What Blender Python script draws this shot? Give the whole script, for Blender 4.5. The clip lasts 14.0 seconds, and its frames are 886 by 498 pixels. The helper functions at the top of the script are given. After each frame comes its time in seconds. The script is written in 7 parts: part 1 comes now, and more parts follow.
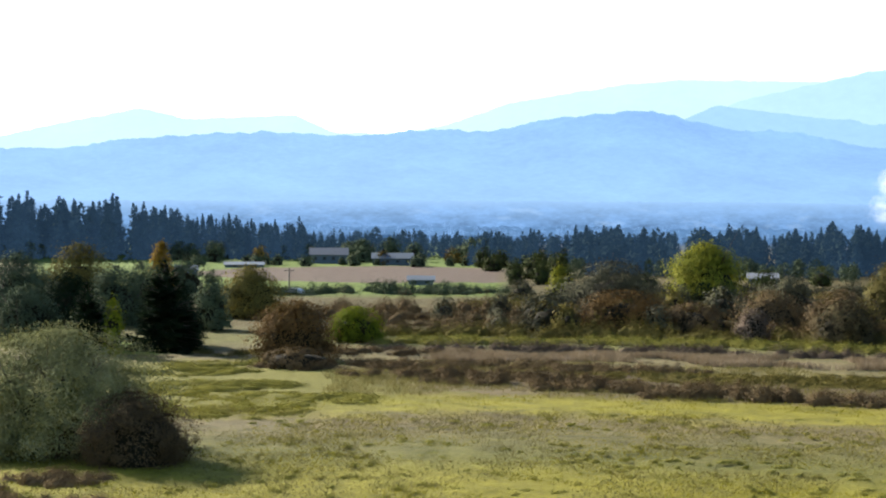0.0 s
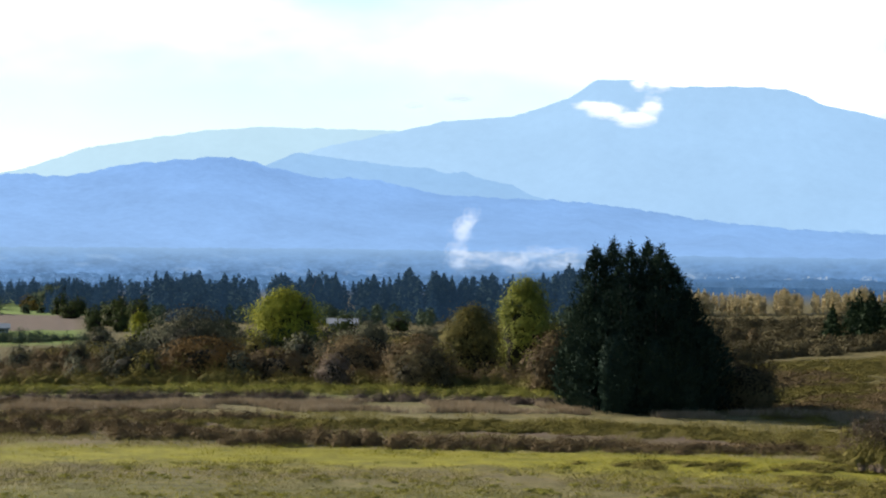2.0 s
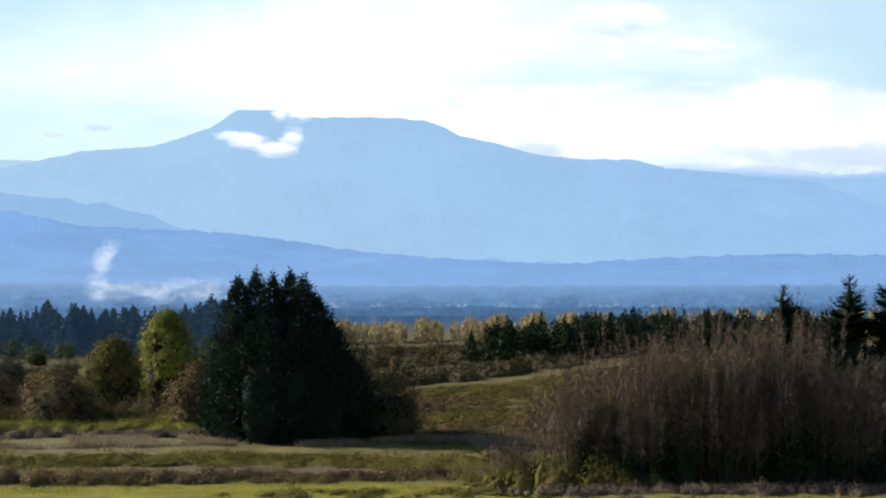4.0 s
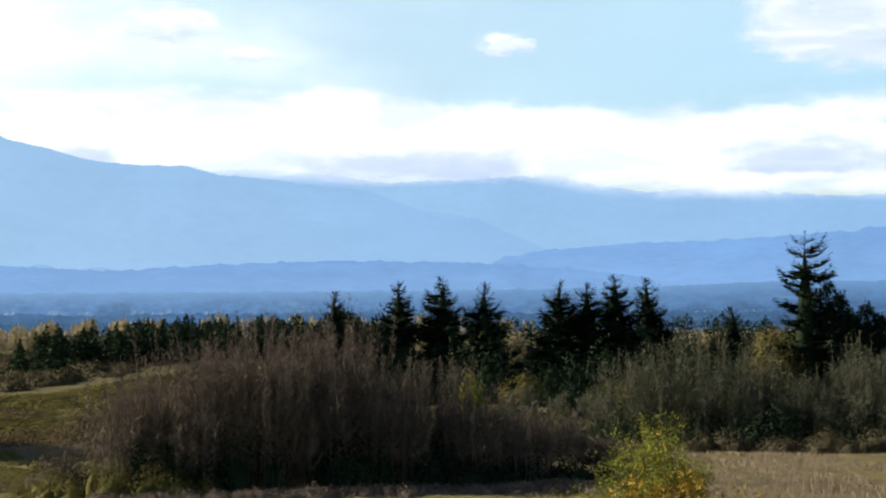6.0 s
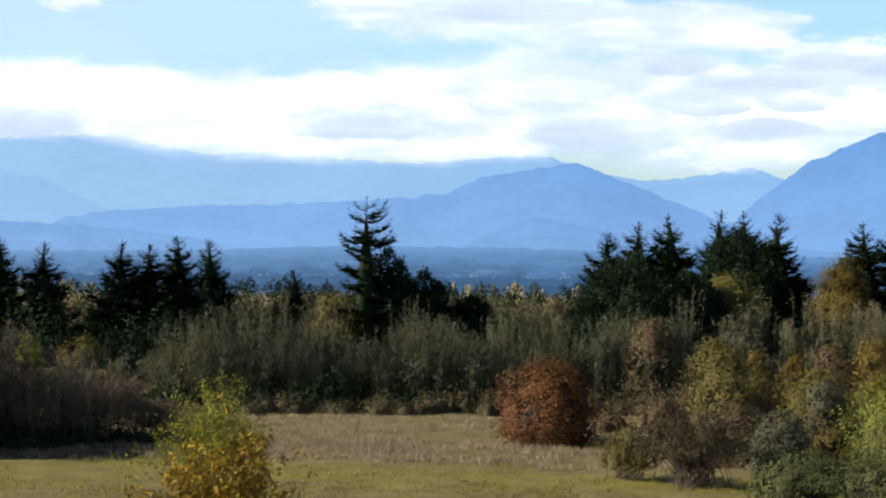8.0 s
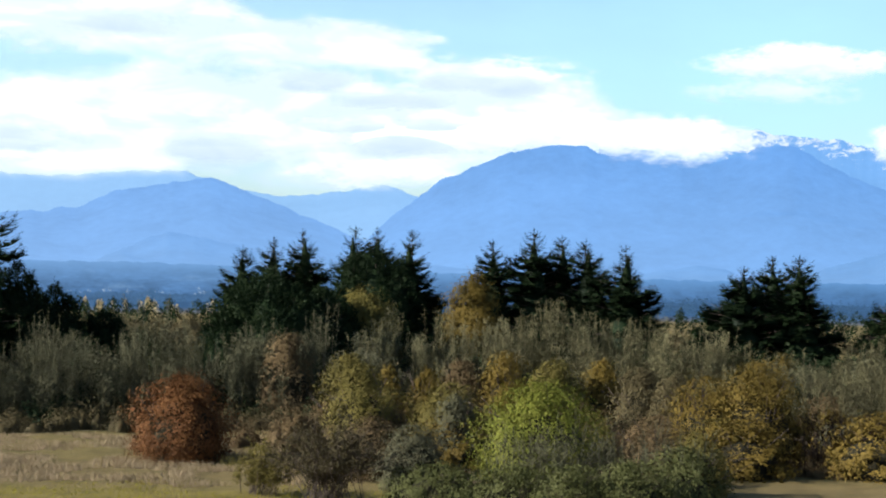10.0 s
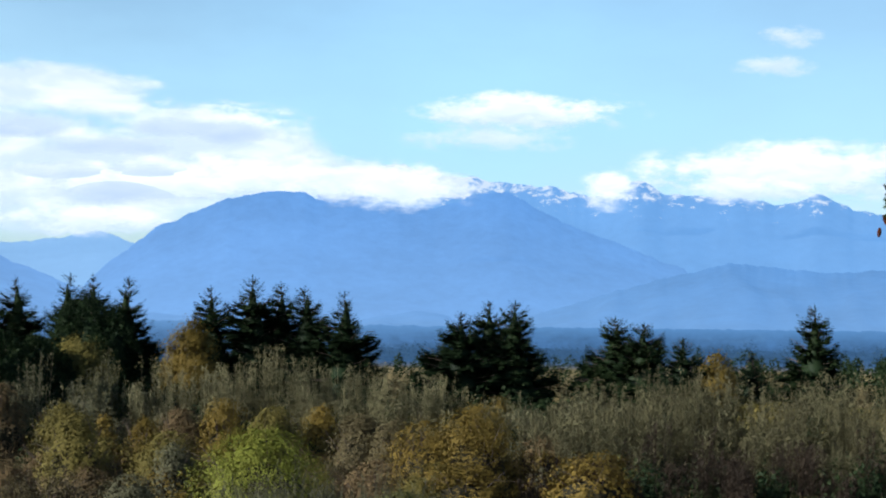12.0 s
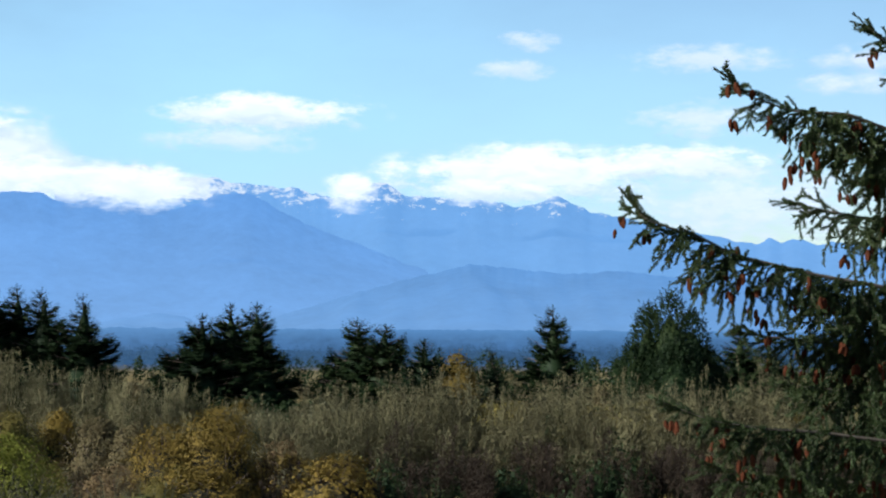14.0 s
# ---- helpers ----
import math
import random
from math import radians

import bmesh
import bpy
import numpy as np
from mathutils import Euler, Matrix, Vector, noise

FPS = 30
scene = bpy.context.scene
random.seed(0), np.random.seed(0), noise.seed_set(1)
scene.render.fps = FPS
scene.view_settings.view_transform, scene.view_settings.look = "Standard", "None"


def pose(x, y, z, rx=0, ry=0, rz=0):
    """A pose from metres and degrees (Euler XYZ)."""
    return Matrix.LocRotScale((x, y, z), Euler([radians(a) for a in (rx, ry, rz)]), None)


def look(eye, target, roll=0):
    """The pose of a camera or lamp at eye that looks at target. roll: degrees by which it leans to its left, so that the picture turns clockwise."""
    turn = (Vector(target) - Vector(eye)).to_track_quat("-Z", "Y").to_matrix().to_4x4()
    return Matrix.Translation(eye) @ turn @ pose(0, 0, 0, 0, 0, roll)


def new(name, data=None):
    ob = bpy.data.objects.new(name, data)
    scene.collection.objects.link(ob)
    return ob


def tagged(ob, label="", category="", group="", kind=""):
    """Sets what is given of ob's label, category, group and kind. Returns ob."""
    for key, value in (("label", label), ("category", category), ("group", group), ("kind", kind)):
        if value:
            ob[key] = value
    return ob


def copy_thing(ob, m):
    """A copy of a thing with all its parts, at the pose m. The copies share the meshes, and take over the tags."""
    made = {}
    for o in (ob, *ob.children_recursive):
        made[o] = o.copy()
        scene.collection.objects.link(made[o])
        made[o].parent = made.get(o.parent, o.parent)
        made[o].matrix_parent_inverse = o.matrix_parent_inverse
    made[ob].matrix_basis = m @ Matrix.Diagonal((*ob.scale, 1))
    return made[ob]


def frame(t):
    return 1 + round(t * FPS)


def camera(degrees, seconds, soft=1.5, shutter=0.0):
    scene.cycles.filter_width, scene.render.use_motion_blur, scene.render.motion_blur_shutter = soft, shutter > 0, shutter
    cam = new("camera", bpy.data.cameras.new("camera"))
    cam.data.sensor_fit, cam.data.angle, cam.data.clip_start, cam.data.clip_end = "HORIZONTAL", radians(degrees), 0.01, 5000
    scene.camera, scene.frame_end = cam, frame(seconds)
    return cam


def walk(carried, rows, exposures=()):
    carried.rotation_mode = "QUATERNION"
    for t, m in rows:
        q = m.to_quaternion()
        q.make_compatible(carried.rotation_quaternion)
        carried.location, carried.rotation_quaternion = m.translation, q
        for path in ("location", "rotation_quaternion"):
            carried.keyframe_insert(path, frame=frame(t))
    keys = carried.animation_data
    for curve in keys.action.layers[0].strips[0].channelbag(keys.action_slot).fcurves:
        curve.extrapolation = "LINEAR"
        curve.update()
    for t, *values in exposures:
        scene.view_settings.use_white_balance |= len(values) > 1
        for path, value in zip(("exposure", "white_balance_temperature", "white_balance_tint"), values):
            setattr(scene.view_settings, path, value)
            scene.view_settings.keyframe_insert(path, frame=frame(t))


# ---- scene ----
EYE = 22.0
cam = camera(26.46, 14.0, soft=2.1)


def turn(heading, tilt, lean):
    """The camera on its stand, turned by compass heading (0 is +y, right is positive), tilt and lean in degrees."""
    return pose(0, 0, EYE, 90 + tilt, 0, -heading) @ pose(0, 0, 0, 0, 0, lean)


walk(cam, [
    (0, turn(-43.377, -1.591, 0.413)),
    (0.5, turn(-39.547, -1.041, 0.186)),
    (1, turn(-36.463, -0.453, 0.269)),
    (1.5, turn(-33.376, -0.235, 0.289)),
    (2, turn(-30.692, -0.090, 0.502)),
    (2.2, turn(-29.601, -0.051, 0.516)),
    (4.3, turn(-18.086, 0.950, 0.259)),
    (4.5, turn(-16.849, 0.992, 0.576)),
    (5, turn(-13.366, 1.076, 0.243)),
    (5.5, turn(-9.701, 1.068, -0.121)),
    (6, turn(-6.328, 1.022, -0.263)),
    (6.5, turn(-3.100, 0.878, -0.018)),
    (7, turn(0.000, 0.704, 0.068)),
    (7.5, turn(3.238, 0.369, 0.397)),
    (8, turn(6.879, -0.061, 0.647)),
    (8.5, turn(10.346, -0.672, 0.867)),
    (9, turn(13.488, -0.777, 0.844)),
    (9.2, turn(14.476, -0.532, 0.885)),
    (11.3, turn(23.375, 1.837, 0.804)),
    (11.5, turn(24.309, 1.921, 0.724)),
    (12, turn(26.443, 2.079, 0.590)),
    (12.5, turn(28.617, 2.182, 0.605)),
    (13, turn(30.780, 2.249, 0.551)),
    (13.5, turn(32.808, 2.229, 0.706)),
    (14, turn(34.277, 2.176, 0.266)),
], [(0.0, 1.60, 6200, 10), (1.5, 1.28, 6200, 10), (5.0, 1.0, 6100, 10), (7.5, 0.98, 6100, 10), (9.0, 1.22, 6100, 10), (11.5, 1.02, 5750, 8), (14.0, 0.96, 5750, 8)])

# ---- light ----
SUN_HEADING, SUN_HEIGHT = -88.0, 25.0
world = bpy.data.worlds.new("sky")
scene.world = world
world.use_nodes = True
wn, wl = world.node_tree.nodes, world.node_tree.links
sky = wn.new("ShaderNodeTexSky")
sky.sky_type, sky.sun_disc = "NISHITA", False
sky.sun_elevation, sky.sun_rotation = radians(SUN_HEIGHT), radians(SUN_HEADING)
sky.altitude, sky.air_density, sky.dust_density, sky.ozone_density = 60, 1.0, 0.35, 2.0
wn["Background"].inputs["Strength"].default_value = 0.064
wl.new(sky.outputs[0], wn["Background"].inputs["Color"])

sun = new("sun", bpy.data.lights.new("sun", "SUN"))
sun.data.energy, sun.data.angle, sun.data.color = 5.0, radians(0.6), (1.0, 0.93, 0.82)
sa, se = radians(SUN_HEADING), radians(SUN_HEIGHT)
SUN_WAY = Vector((math.sin(sa) * math.cos(se), math.cos(sa) * math.cos(se), math.sin(se)))
sun.matrix_world = look(SUN_WAY * 100, (0, 0, 0))


# ---- materials ----
def material(name):
    m = bpy.data.materials.new(name)
    m.use_nodes = True
    n, l = m.node_tree.nodes, m.node_tree.links
    n.clear()
    out = n.new("ShaderNodeOutputMaterial")
    return m, n, l, out


def ramp(n, stops):
    r = n.new("ShaderNodeValToRGB")
    e = r.color_ramp.elements
    while len(e) < len(stops):
        e.new(0.5)
    for k, (p, c) in enumerate(stops):
        e[k].position = p
        e[k].color = (*c, 1)
    return r


def mathn(n, l, op, a, b=None):
    m = n.new("ShaderNodeMath")
    m.operation = op
    for k, v in enumerate((a, b)):
        if v is None:
            continue
        if isinstance(v, (int, float)):
            m.inputs[k].default_value = v
        else:
            l.new(v, m.inputs[k])
    return m.outputs[0]


def noise_tex(n, l, coord, scale, detail=4, rough=0.55):
    t = n.new("ShaderNodeTexNoise")
    t.inputs["Scale"].default_value, t.inputs["Detail"].default_value, t.inputs["Roughness"].default_value = scale, detail, rough
    l.new(coord, t.inputs["Vector"])
    return t


def mix(n, l, fac, a, b, kind="MIX"):
    m = n.new("ShaderNodeMix")
    m.data_type, m.blend_type = "RGBA", kind
    for k, v in ((0, fac), (6, a), (7, b)):
        if isinstance(v, (int, float)):
            m.inputs[k].default_value = v
        elif isinstance(v, tuple):
            m.inputs[k].default_value = (*v, 1)
        else:
            l.new(v, m.inputs[k])
    return m.outputs[2]


def leafy(name, stops, glow=0.35, patch=0.25, rough=0.6, gloss=0.004):
    """Leaves or needles: the colour varies leaf by leaf, clump by clump and tree by tree; light passes through them."""
    m, n, l, out = material(name)
    geo, info = n.new("ShaderNodeNewGeometry"), n.new("ShaderNodeObjectInfo")
    coord = n.new("ShaderNodeTexCoord")
    big = noise_tex(n, l, geo.outputs["Position"], patch, 3)
    v = mathn(n, l, "MULTIPLY", geo.outputs["Random Per Island"], 0.13)
    v = mathn(n, l, "ADD", v, mathn(n, l, "MULTIPLY", big.outputs["Fac"], 0.75))
    v = mathn(n, l, "ADD", v, mathn(n, l, "MULTIPLY", info.outputs["Random"], 0.2))
    v = mathn(n, l, "SUBTRACT", v, 0.03)
    col = ramp(n, stops)
    l.new(v, col.inputs[0])
    d, tr, gl, mx, mg = (n.new("ShaderNodeBsdf" + k) if k[0] in "DTG" else n.new("ShaderNodeMixShader") for k in ("Diffuse", "Translucent", "Glossy", "mix", "mix"))
    gl.inputs["Roughness"].default_value = rough
    gl.inputs["Color"].default_value = (1, 1, 1, 1)
    l.new(col.outputs[0], d.inputs["Color"])
    l.new(col.outputs[0], tr.inputs["Color"])
    mx.inputs[0].default_value = glow * 0.65
    l.new(d.outputs[0], mx.inputs[1])
    l.new(tr.outputs[0], mx.inputs[2])
    mg.inputs[0].default_value = gloss
    l.new(mx.outputs[0], mg.inputs[1])
    l.new(gl.outputs[0], mg.inputs[2])
    l.new(mg.outputs[0], out.inputs[0])
    return m


def plain(name, a, b, scale=3.0, rough=0.8, bump=0.2, stretch=(1, 1, 1)):
    """A dull surface whose colour wanders between a and b, with fine relief."""
    m, n, l, out = material(name)
    coord, mp = n.new("ShaderNodeTexCoord"), n.new("ShaderNodeMapping")
    mp.inputs["Scale"].default_value = stretch
    l.new(coord.outputs["Object"], mp.inputs[0])
    t1, t2 = noise_tex(n, l, mp.outputs[0], scale, 6, 0.65), noise_tex(n, l, mp.outputs[0], scale * 7, 4)
    v = mathn(n, l, "ADD", mathn(n, l, "MULTIPLY", t1.outputs["Fac"], 0.7), mathn(n, l, "MULTIPLY", t2.outputs["Fac"], 0.3))
    col = ramp(n, [(0.3, a), (0.7, b)])
    l.new(v, col.inputs[0])
    p, bp = n.new("ShaderNodeBsdfPrincipled"), n.new("ShaderNodeBump")
    l.new(col.outputs[0], p.inputs["Base Color"])
    p.inputs["Roughness"].default_value = rough
    p.inputs["Specular IOR Level"].default_value = 0.5 if rough < 0.9 else 0.1
    bp.inputs["Strength"].default_value = bump
    l.new(v, bp.inputs["Height"])
    l.new(bp.outputs[0], p.inputs["Normal"])
    l.new(p.outputs[0], out.inputs[0])
    return m


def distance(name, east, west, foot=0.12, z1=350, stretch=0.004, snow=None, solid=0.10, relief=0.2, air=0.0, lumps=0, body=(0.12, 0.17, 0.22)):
    """Far land whose haze, from many kilometres of air, is put into its colour as a glow: from the colour towards the
    sun (east) to the one away from it (west), paler at its foot.
    """
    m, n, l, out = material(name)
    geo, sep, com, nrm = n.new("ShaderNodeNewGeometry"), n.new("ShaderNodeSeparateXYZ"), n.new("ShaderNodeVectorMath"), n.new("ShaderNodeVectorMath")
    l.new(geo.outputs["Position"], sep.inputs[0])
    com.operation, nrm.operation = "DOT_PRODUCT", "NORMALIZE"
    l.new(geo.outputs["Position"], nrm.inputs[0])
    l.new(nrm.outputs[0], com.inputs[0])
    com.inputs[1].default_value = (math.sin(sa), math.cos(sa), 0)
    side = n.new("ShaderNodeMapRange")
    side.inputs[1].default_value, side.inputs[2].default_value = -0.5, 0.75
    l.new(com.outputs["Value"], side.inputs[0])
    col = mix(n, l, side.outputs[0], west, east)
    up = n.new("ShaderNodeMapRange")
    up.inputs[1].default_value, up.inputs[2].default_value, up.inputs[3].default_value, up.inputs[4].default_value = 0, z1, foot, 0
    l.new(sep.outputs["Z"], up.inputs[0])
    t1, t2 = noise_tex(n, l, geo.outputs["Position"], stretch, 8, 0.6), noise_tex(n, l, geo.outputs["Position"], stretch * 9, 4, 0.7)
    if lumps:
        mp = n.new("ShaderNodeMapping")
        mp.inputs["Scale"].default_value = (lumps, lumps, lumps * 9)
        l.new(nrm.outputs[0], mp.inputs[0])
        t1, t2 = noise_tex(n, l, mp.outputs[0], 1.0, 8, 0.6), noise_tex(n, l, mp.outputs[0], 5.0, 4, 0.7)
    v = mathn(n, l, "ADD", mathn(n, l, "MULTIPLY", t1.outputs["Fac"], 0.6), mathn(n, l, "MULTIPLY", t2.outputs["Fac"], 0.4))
    # random tone in the glow stands in for shading on the slopes
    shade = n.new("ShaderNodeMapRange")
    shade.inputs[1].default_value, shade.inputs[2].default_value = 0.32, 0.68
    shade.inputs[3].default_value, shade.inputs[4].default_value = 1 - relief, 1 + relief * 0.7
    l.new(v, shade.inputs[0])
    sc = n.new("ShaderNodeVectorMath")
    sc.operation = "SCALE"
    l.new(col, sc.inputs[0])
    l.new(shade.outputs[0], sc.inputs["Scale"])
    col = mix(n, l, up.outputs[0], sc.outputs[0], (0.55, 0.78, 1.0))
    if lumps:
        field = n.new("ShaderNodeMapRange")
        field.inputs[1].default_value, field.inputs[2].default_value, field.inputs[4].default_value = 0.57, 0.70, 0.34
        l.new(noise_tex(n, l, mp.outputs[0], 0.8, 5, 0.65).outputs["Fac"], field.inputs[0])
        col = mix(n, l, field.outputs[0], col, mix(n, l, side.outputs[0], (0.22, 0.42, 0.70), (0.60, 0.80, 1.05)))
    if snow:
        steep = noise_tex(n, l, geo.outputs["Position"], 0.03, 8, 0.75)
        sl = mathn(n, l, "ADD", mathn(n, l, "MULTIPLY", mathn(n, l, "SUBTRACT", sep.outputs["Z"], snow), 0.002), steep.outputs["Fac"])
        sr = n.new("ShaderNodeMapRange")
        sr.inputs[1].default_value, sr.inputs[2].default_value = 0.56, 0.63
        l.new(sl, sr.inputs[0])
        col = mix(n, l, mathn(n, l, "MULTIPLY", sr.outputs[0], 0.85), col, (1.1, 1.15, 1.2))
    # haze mixed into the colour, thicker with distance
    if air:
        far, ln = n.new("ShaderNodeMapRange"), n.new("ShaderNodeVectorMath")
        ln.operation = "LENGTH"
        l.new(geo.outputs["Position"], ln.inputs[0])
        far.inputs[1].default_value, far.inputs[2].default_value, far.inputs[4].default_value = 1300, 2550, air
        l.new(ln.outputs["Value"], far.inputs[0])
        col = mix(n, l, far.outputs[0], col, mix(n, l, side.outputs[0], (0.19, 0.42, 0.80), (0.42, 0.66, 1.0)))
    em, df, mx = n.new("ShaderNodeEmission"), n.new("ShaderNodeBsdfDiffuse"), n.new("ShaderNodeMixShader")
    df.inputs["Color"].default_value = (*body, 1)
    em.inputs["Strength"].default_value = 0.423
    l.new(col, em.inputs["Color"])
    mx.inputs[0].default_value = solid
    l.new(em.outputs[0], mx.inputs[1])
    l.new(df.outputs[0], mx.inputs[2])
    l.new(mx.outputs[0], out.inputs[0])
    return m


def vapour(name, white, grey, fade=1.0, scale=2.0, edge=0.6, torn=1.9, under=0.6):
    """A soft cloud on the far sky: thick in its middle, torn at its rim, greyer underneath."""
    m, n, l, out = material(name)
    tc, info, geo = n.new("ShaderNodeTexCoord"), n.new("ShaderNodeObjectInfo"), n.new("ShaderNodeNewGeometry")
    uv = n.new("ShaderNodeSeparateXYZ")
    l.new(tc.outputs["UV"], uv.inputs[0])
    u = mathn(n, l, "MULTIPLY", mathn(n, l, "SUBTRACT", uv.outputs[0], 0.5), 2.0)
    w = mathn(n, l, "MULTIPLY", mathn(n, l, "SUBTRACT", uv.outputs[1], 0.42), 2.0)
    r2 = mathn(n, l, "ADD", mathn(n, l, "MULTIPLY", u, u), mathn(n, l, "MULTIPLY", w, w))
    body = mathn(n, l, "SUBTRACT", 1.0, mathn(n, l, "POWER", r2, 0.5))
    mp = n.new("ShaderNodeMapping")
    mp.inputs["Scale"].default_value = (0.0024, 0.0024, 0.006)
    l.new(geo.outputs["Position"], mp.inputs[0])
    t = noise_tex(n, l, mp.outputs[0], scale, 9, 0.6)
    a = mathn(n, l, "ADD", body, mathn(n, l, "MULTIPLY", mathn(n, l, "SUBTRACT", t.outputs["Fac"], 0.5), torn))
    al = n.new("ShaderNodeMapRange")
    al.interpolation_type = "SMOOTHSTEP"
    al.inputs[1].default_value, al.inputs[2].default_value, al.inputs[4].default_value = 0.08, 0.08 + edge, fade
    l.new(a, al.inputs[0])
    rim = n.new("ShaderNodeMapRange")
    rim.inputs[1].default_value, rim.inputs[2].default_value = 0.0, 0.25
    l.new(body, rim.inputs[0])
    alpha = mathn(n, l, "MULTIPLY", al.outputs[0], rim.outputs[0])
    sh = n.new("ShaderNodeMapRange")
    sh.inputs[1].default_value, sh.inputs[2].default_value = 0.28 + under * 0.2, 0.52 + under * 0.35
    tl = noise_tex(n, l, mp.outputs[0], scale * 0.9, 4, 0.55)
    tl.inputs["Distortion"].default_value = 0.6
    l.new(mathn(n, l, "ADD", mathn(n, l, "MULTIPLY", uv.outputs[1], under), mathn(n, l, "MULTIPLY", tl.outputs["Fac"], 0.7)), sh.inputs[0])
    em, tr, mx = n.new("ShaderNodeEmission"), n.new("ShaderNodeBsdfTransparent"), n.new("ShaderNodeMixShader")
    em.inputs["Strength"].default_value = 0.53
    l.new(mix(n, l, sh.outputs[0], grey, white), em.inputs["Color"])
    l.new(alpha, mx.inputs[0])
    l.new(tr.outputs[0], mx.inputs[1])
    l.new(em.outputs[0], mx.inputs[2])
    l.new(mx.outputs[0], out.inputs[0])
    return m


def ground_material():
    """Meadow, rough grass and dry reeds in long bands across the fields; pale far fields under painted haze."""
    m, n, l, out = material("field_grass")
    geo, sep, ln = n.new("ShaderNodeNewGeometry"), n.new("ShaderNodeSeparateXYZ"), n.new("ShaderNodeVectorMath")
    ln.operation = "LENGTH"
    l.new(geo.outputs["Position"], sep.inputs[0])
    l.new(geo.outputs["Position"], ln.inputs[0])
    t0 = noise_tex(n, l, geo.outputs["Position"], 0.03, 5)
    t1 = noise_tex(n, l, geo.outputs["Position"], 0.25, 6, 0.65)
    t2 = noise_tex(n, l, geo.outputs["Position"], 2.2, 5, 0.7)
    s = mathn(n, l, "ADD", ln.outputs["Value"], mathn(n, l, "MULTIPLY", sep.outputs["X"], 0.13))
    s = mathn(n, l, "ADD", s, mathn(n, l, "MULTIPLY", mathn(n, l, "SUBTRACT", t0.outputs["Fac"], 0.5), 22.0))
    s = mathn(n, l, "ADD", s, mathn(n, l, "MULTIPLY", mathn(n, l, "SUBTRACT", t1.outputs["Fac"], 0.5), 16.0))
    mr = n.new("ShaderNodeMapRange")
    mr.inputs[1].default_value, mr.inputs[2].default_value = 130, 330
    l.new(s, mr.inputs[0])
    green, olive, tan, brown = (0.165, 0.148, 0.0135), (0.102, 0.098, 0.0215), (0.128, 0.102, 0.045), (0.095, 0.064, 0.042)
    col = ramp(n, [(0.02, green), (0.08, olive), (0.19, tan), (0.235, green), (0.295, green), (0.32, tan), (0.40, brown), (0.46, (0.122, 0.104, 0.036)), (0.55, tan), (0.64, olive), (0.80, (0.088, 0.070, 0.024))])
    l.new(mr.outputs[0], col.inputs[0])
    c = mix(n, l, 0.75, col.outputs[0], ramp_of(n, l, t1.outputs["Fac"], [(0.3, (0.25, 0.26, 0.25)), (0.7, (0.75, 0.72, 0.7))]), "OVERLAY")
    c = mix(n, l, 0.5, c, ramp_of(n, l, t2.outputs["Fac"], [(0.3, (0.25, 0.25, 0.25)), (0.7, (0.75, 0.75, 0.75))]), "OVERLAY")
    # drier grass towards the west
    dry = n.new("ShaderNodeMapRange")
    dry.inputs[1].default_value, dry.inputs[2].default_value, dry.inputs[4].default_value = -45, 5, 0.75
    l.new(mathn(n, l, "ADD", sep.outputs["X"], mathn(n, l, "MULTIPLY", t0.outputs["Fac"], 40.0)), dry.inputs[0])
    c = mix(n, l, dry.outputs[0], c, mix(n, l, 0.6, (0.148, 0.112, 0.042), ramp_of(n, l, t1.outputs["Fac"], [(0.3, (0.3, 0.3, 0.28)), (0.7, (0.72, 0.7, 0.68))]), "OVERLAY"))
    # rough yellow grass beyond the willow
    dr, rm = n.new("ShaderNodeVectorMath"), n.new("ShaderNodeMapRange")
    dr.operation = "DISTANCE"
    l.new(geo.outputs["Position"], dr.inputs[0])
    dr.inputs[1].default_value = (math.sin(radians(-51.5)) * 222, math.cos(radians(-51.5)) * 222, 0)
    rm.inputs[1].default_value, rm.inputs[2].default_value = 34, 22
    l.new(mathn(n, l, "ADD", dr.outputs["Value"], mathn(n, l, "MULTIPLY", mathn(n, l, "SUBTRACT", t1.outputs["Fac"], 0.5), 30.0)), rm.inputs[0])
    c = mix(n, l, rm.outputs[0], c, ramp_of(n, l, t2.outputs["Fac"], [(0.3, (0.085, 0.078, 0.018)), (0.5, (0.14, 0.128, 0.020)), (0.7, (0.185, 0.160, 0.036))]))
    # mown lawns and a ploughed field round the houses
    nr, dt = n.new("ShaderNodeVectorMath"), n.new("ShaderNodeVectorMath")
    nr.operation, dt.operation = "NORMALIZE", "DOT_PRODUCT"
    l.new(geo.outputs["Position"], nr.inputs[0])
    l.new(nr.outputs[0], dt.inputs[0])
    dt.inputs[1].default_value = (math.sin(radians(-48.6)), math.cos(radians(-48.6)), 0)
    near, side, plough = n.new("ShaderNodeMapRange"), n.new("ShaderNodeMapRange"), n.new("ShaderNodeMapRange")
    side.inputs[1].default_value, side.inputs[2].default_value = 0.9918, 0.993
    l.new(dt.outputs["Value"], side.inputs[0])
    near.inputs[1].default_value, near.inputs[2].default_value = 405, 425
    l.new(ln.outputs["Value"], near.inputs[0])
    # the ploughed field is a long oval on the green
    dp = n.new("ShaderNodeVectorMath")
    dp.operation = "DISTANCE"
    dp.inputs[1].default_value = (math.sin(radians(-44.9)) * 535, math.cos(radians(-44.9)) * 535, 0)
    l.new(geo.outputs["Position"], dp.inputs[0])
    plough.inputs[1].default_value, plough.inputs[2].default_value = 58, 53
    l.new(mathn(n, l, "ADD", dp.outputs["Value"], mathn(n, l, "MULTIPLY", mathn(n, l, "SUBTRACT", t0.outputs["Fac"], 0.5), 26.0)), plough.inputs[0])
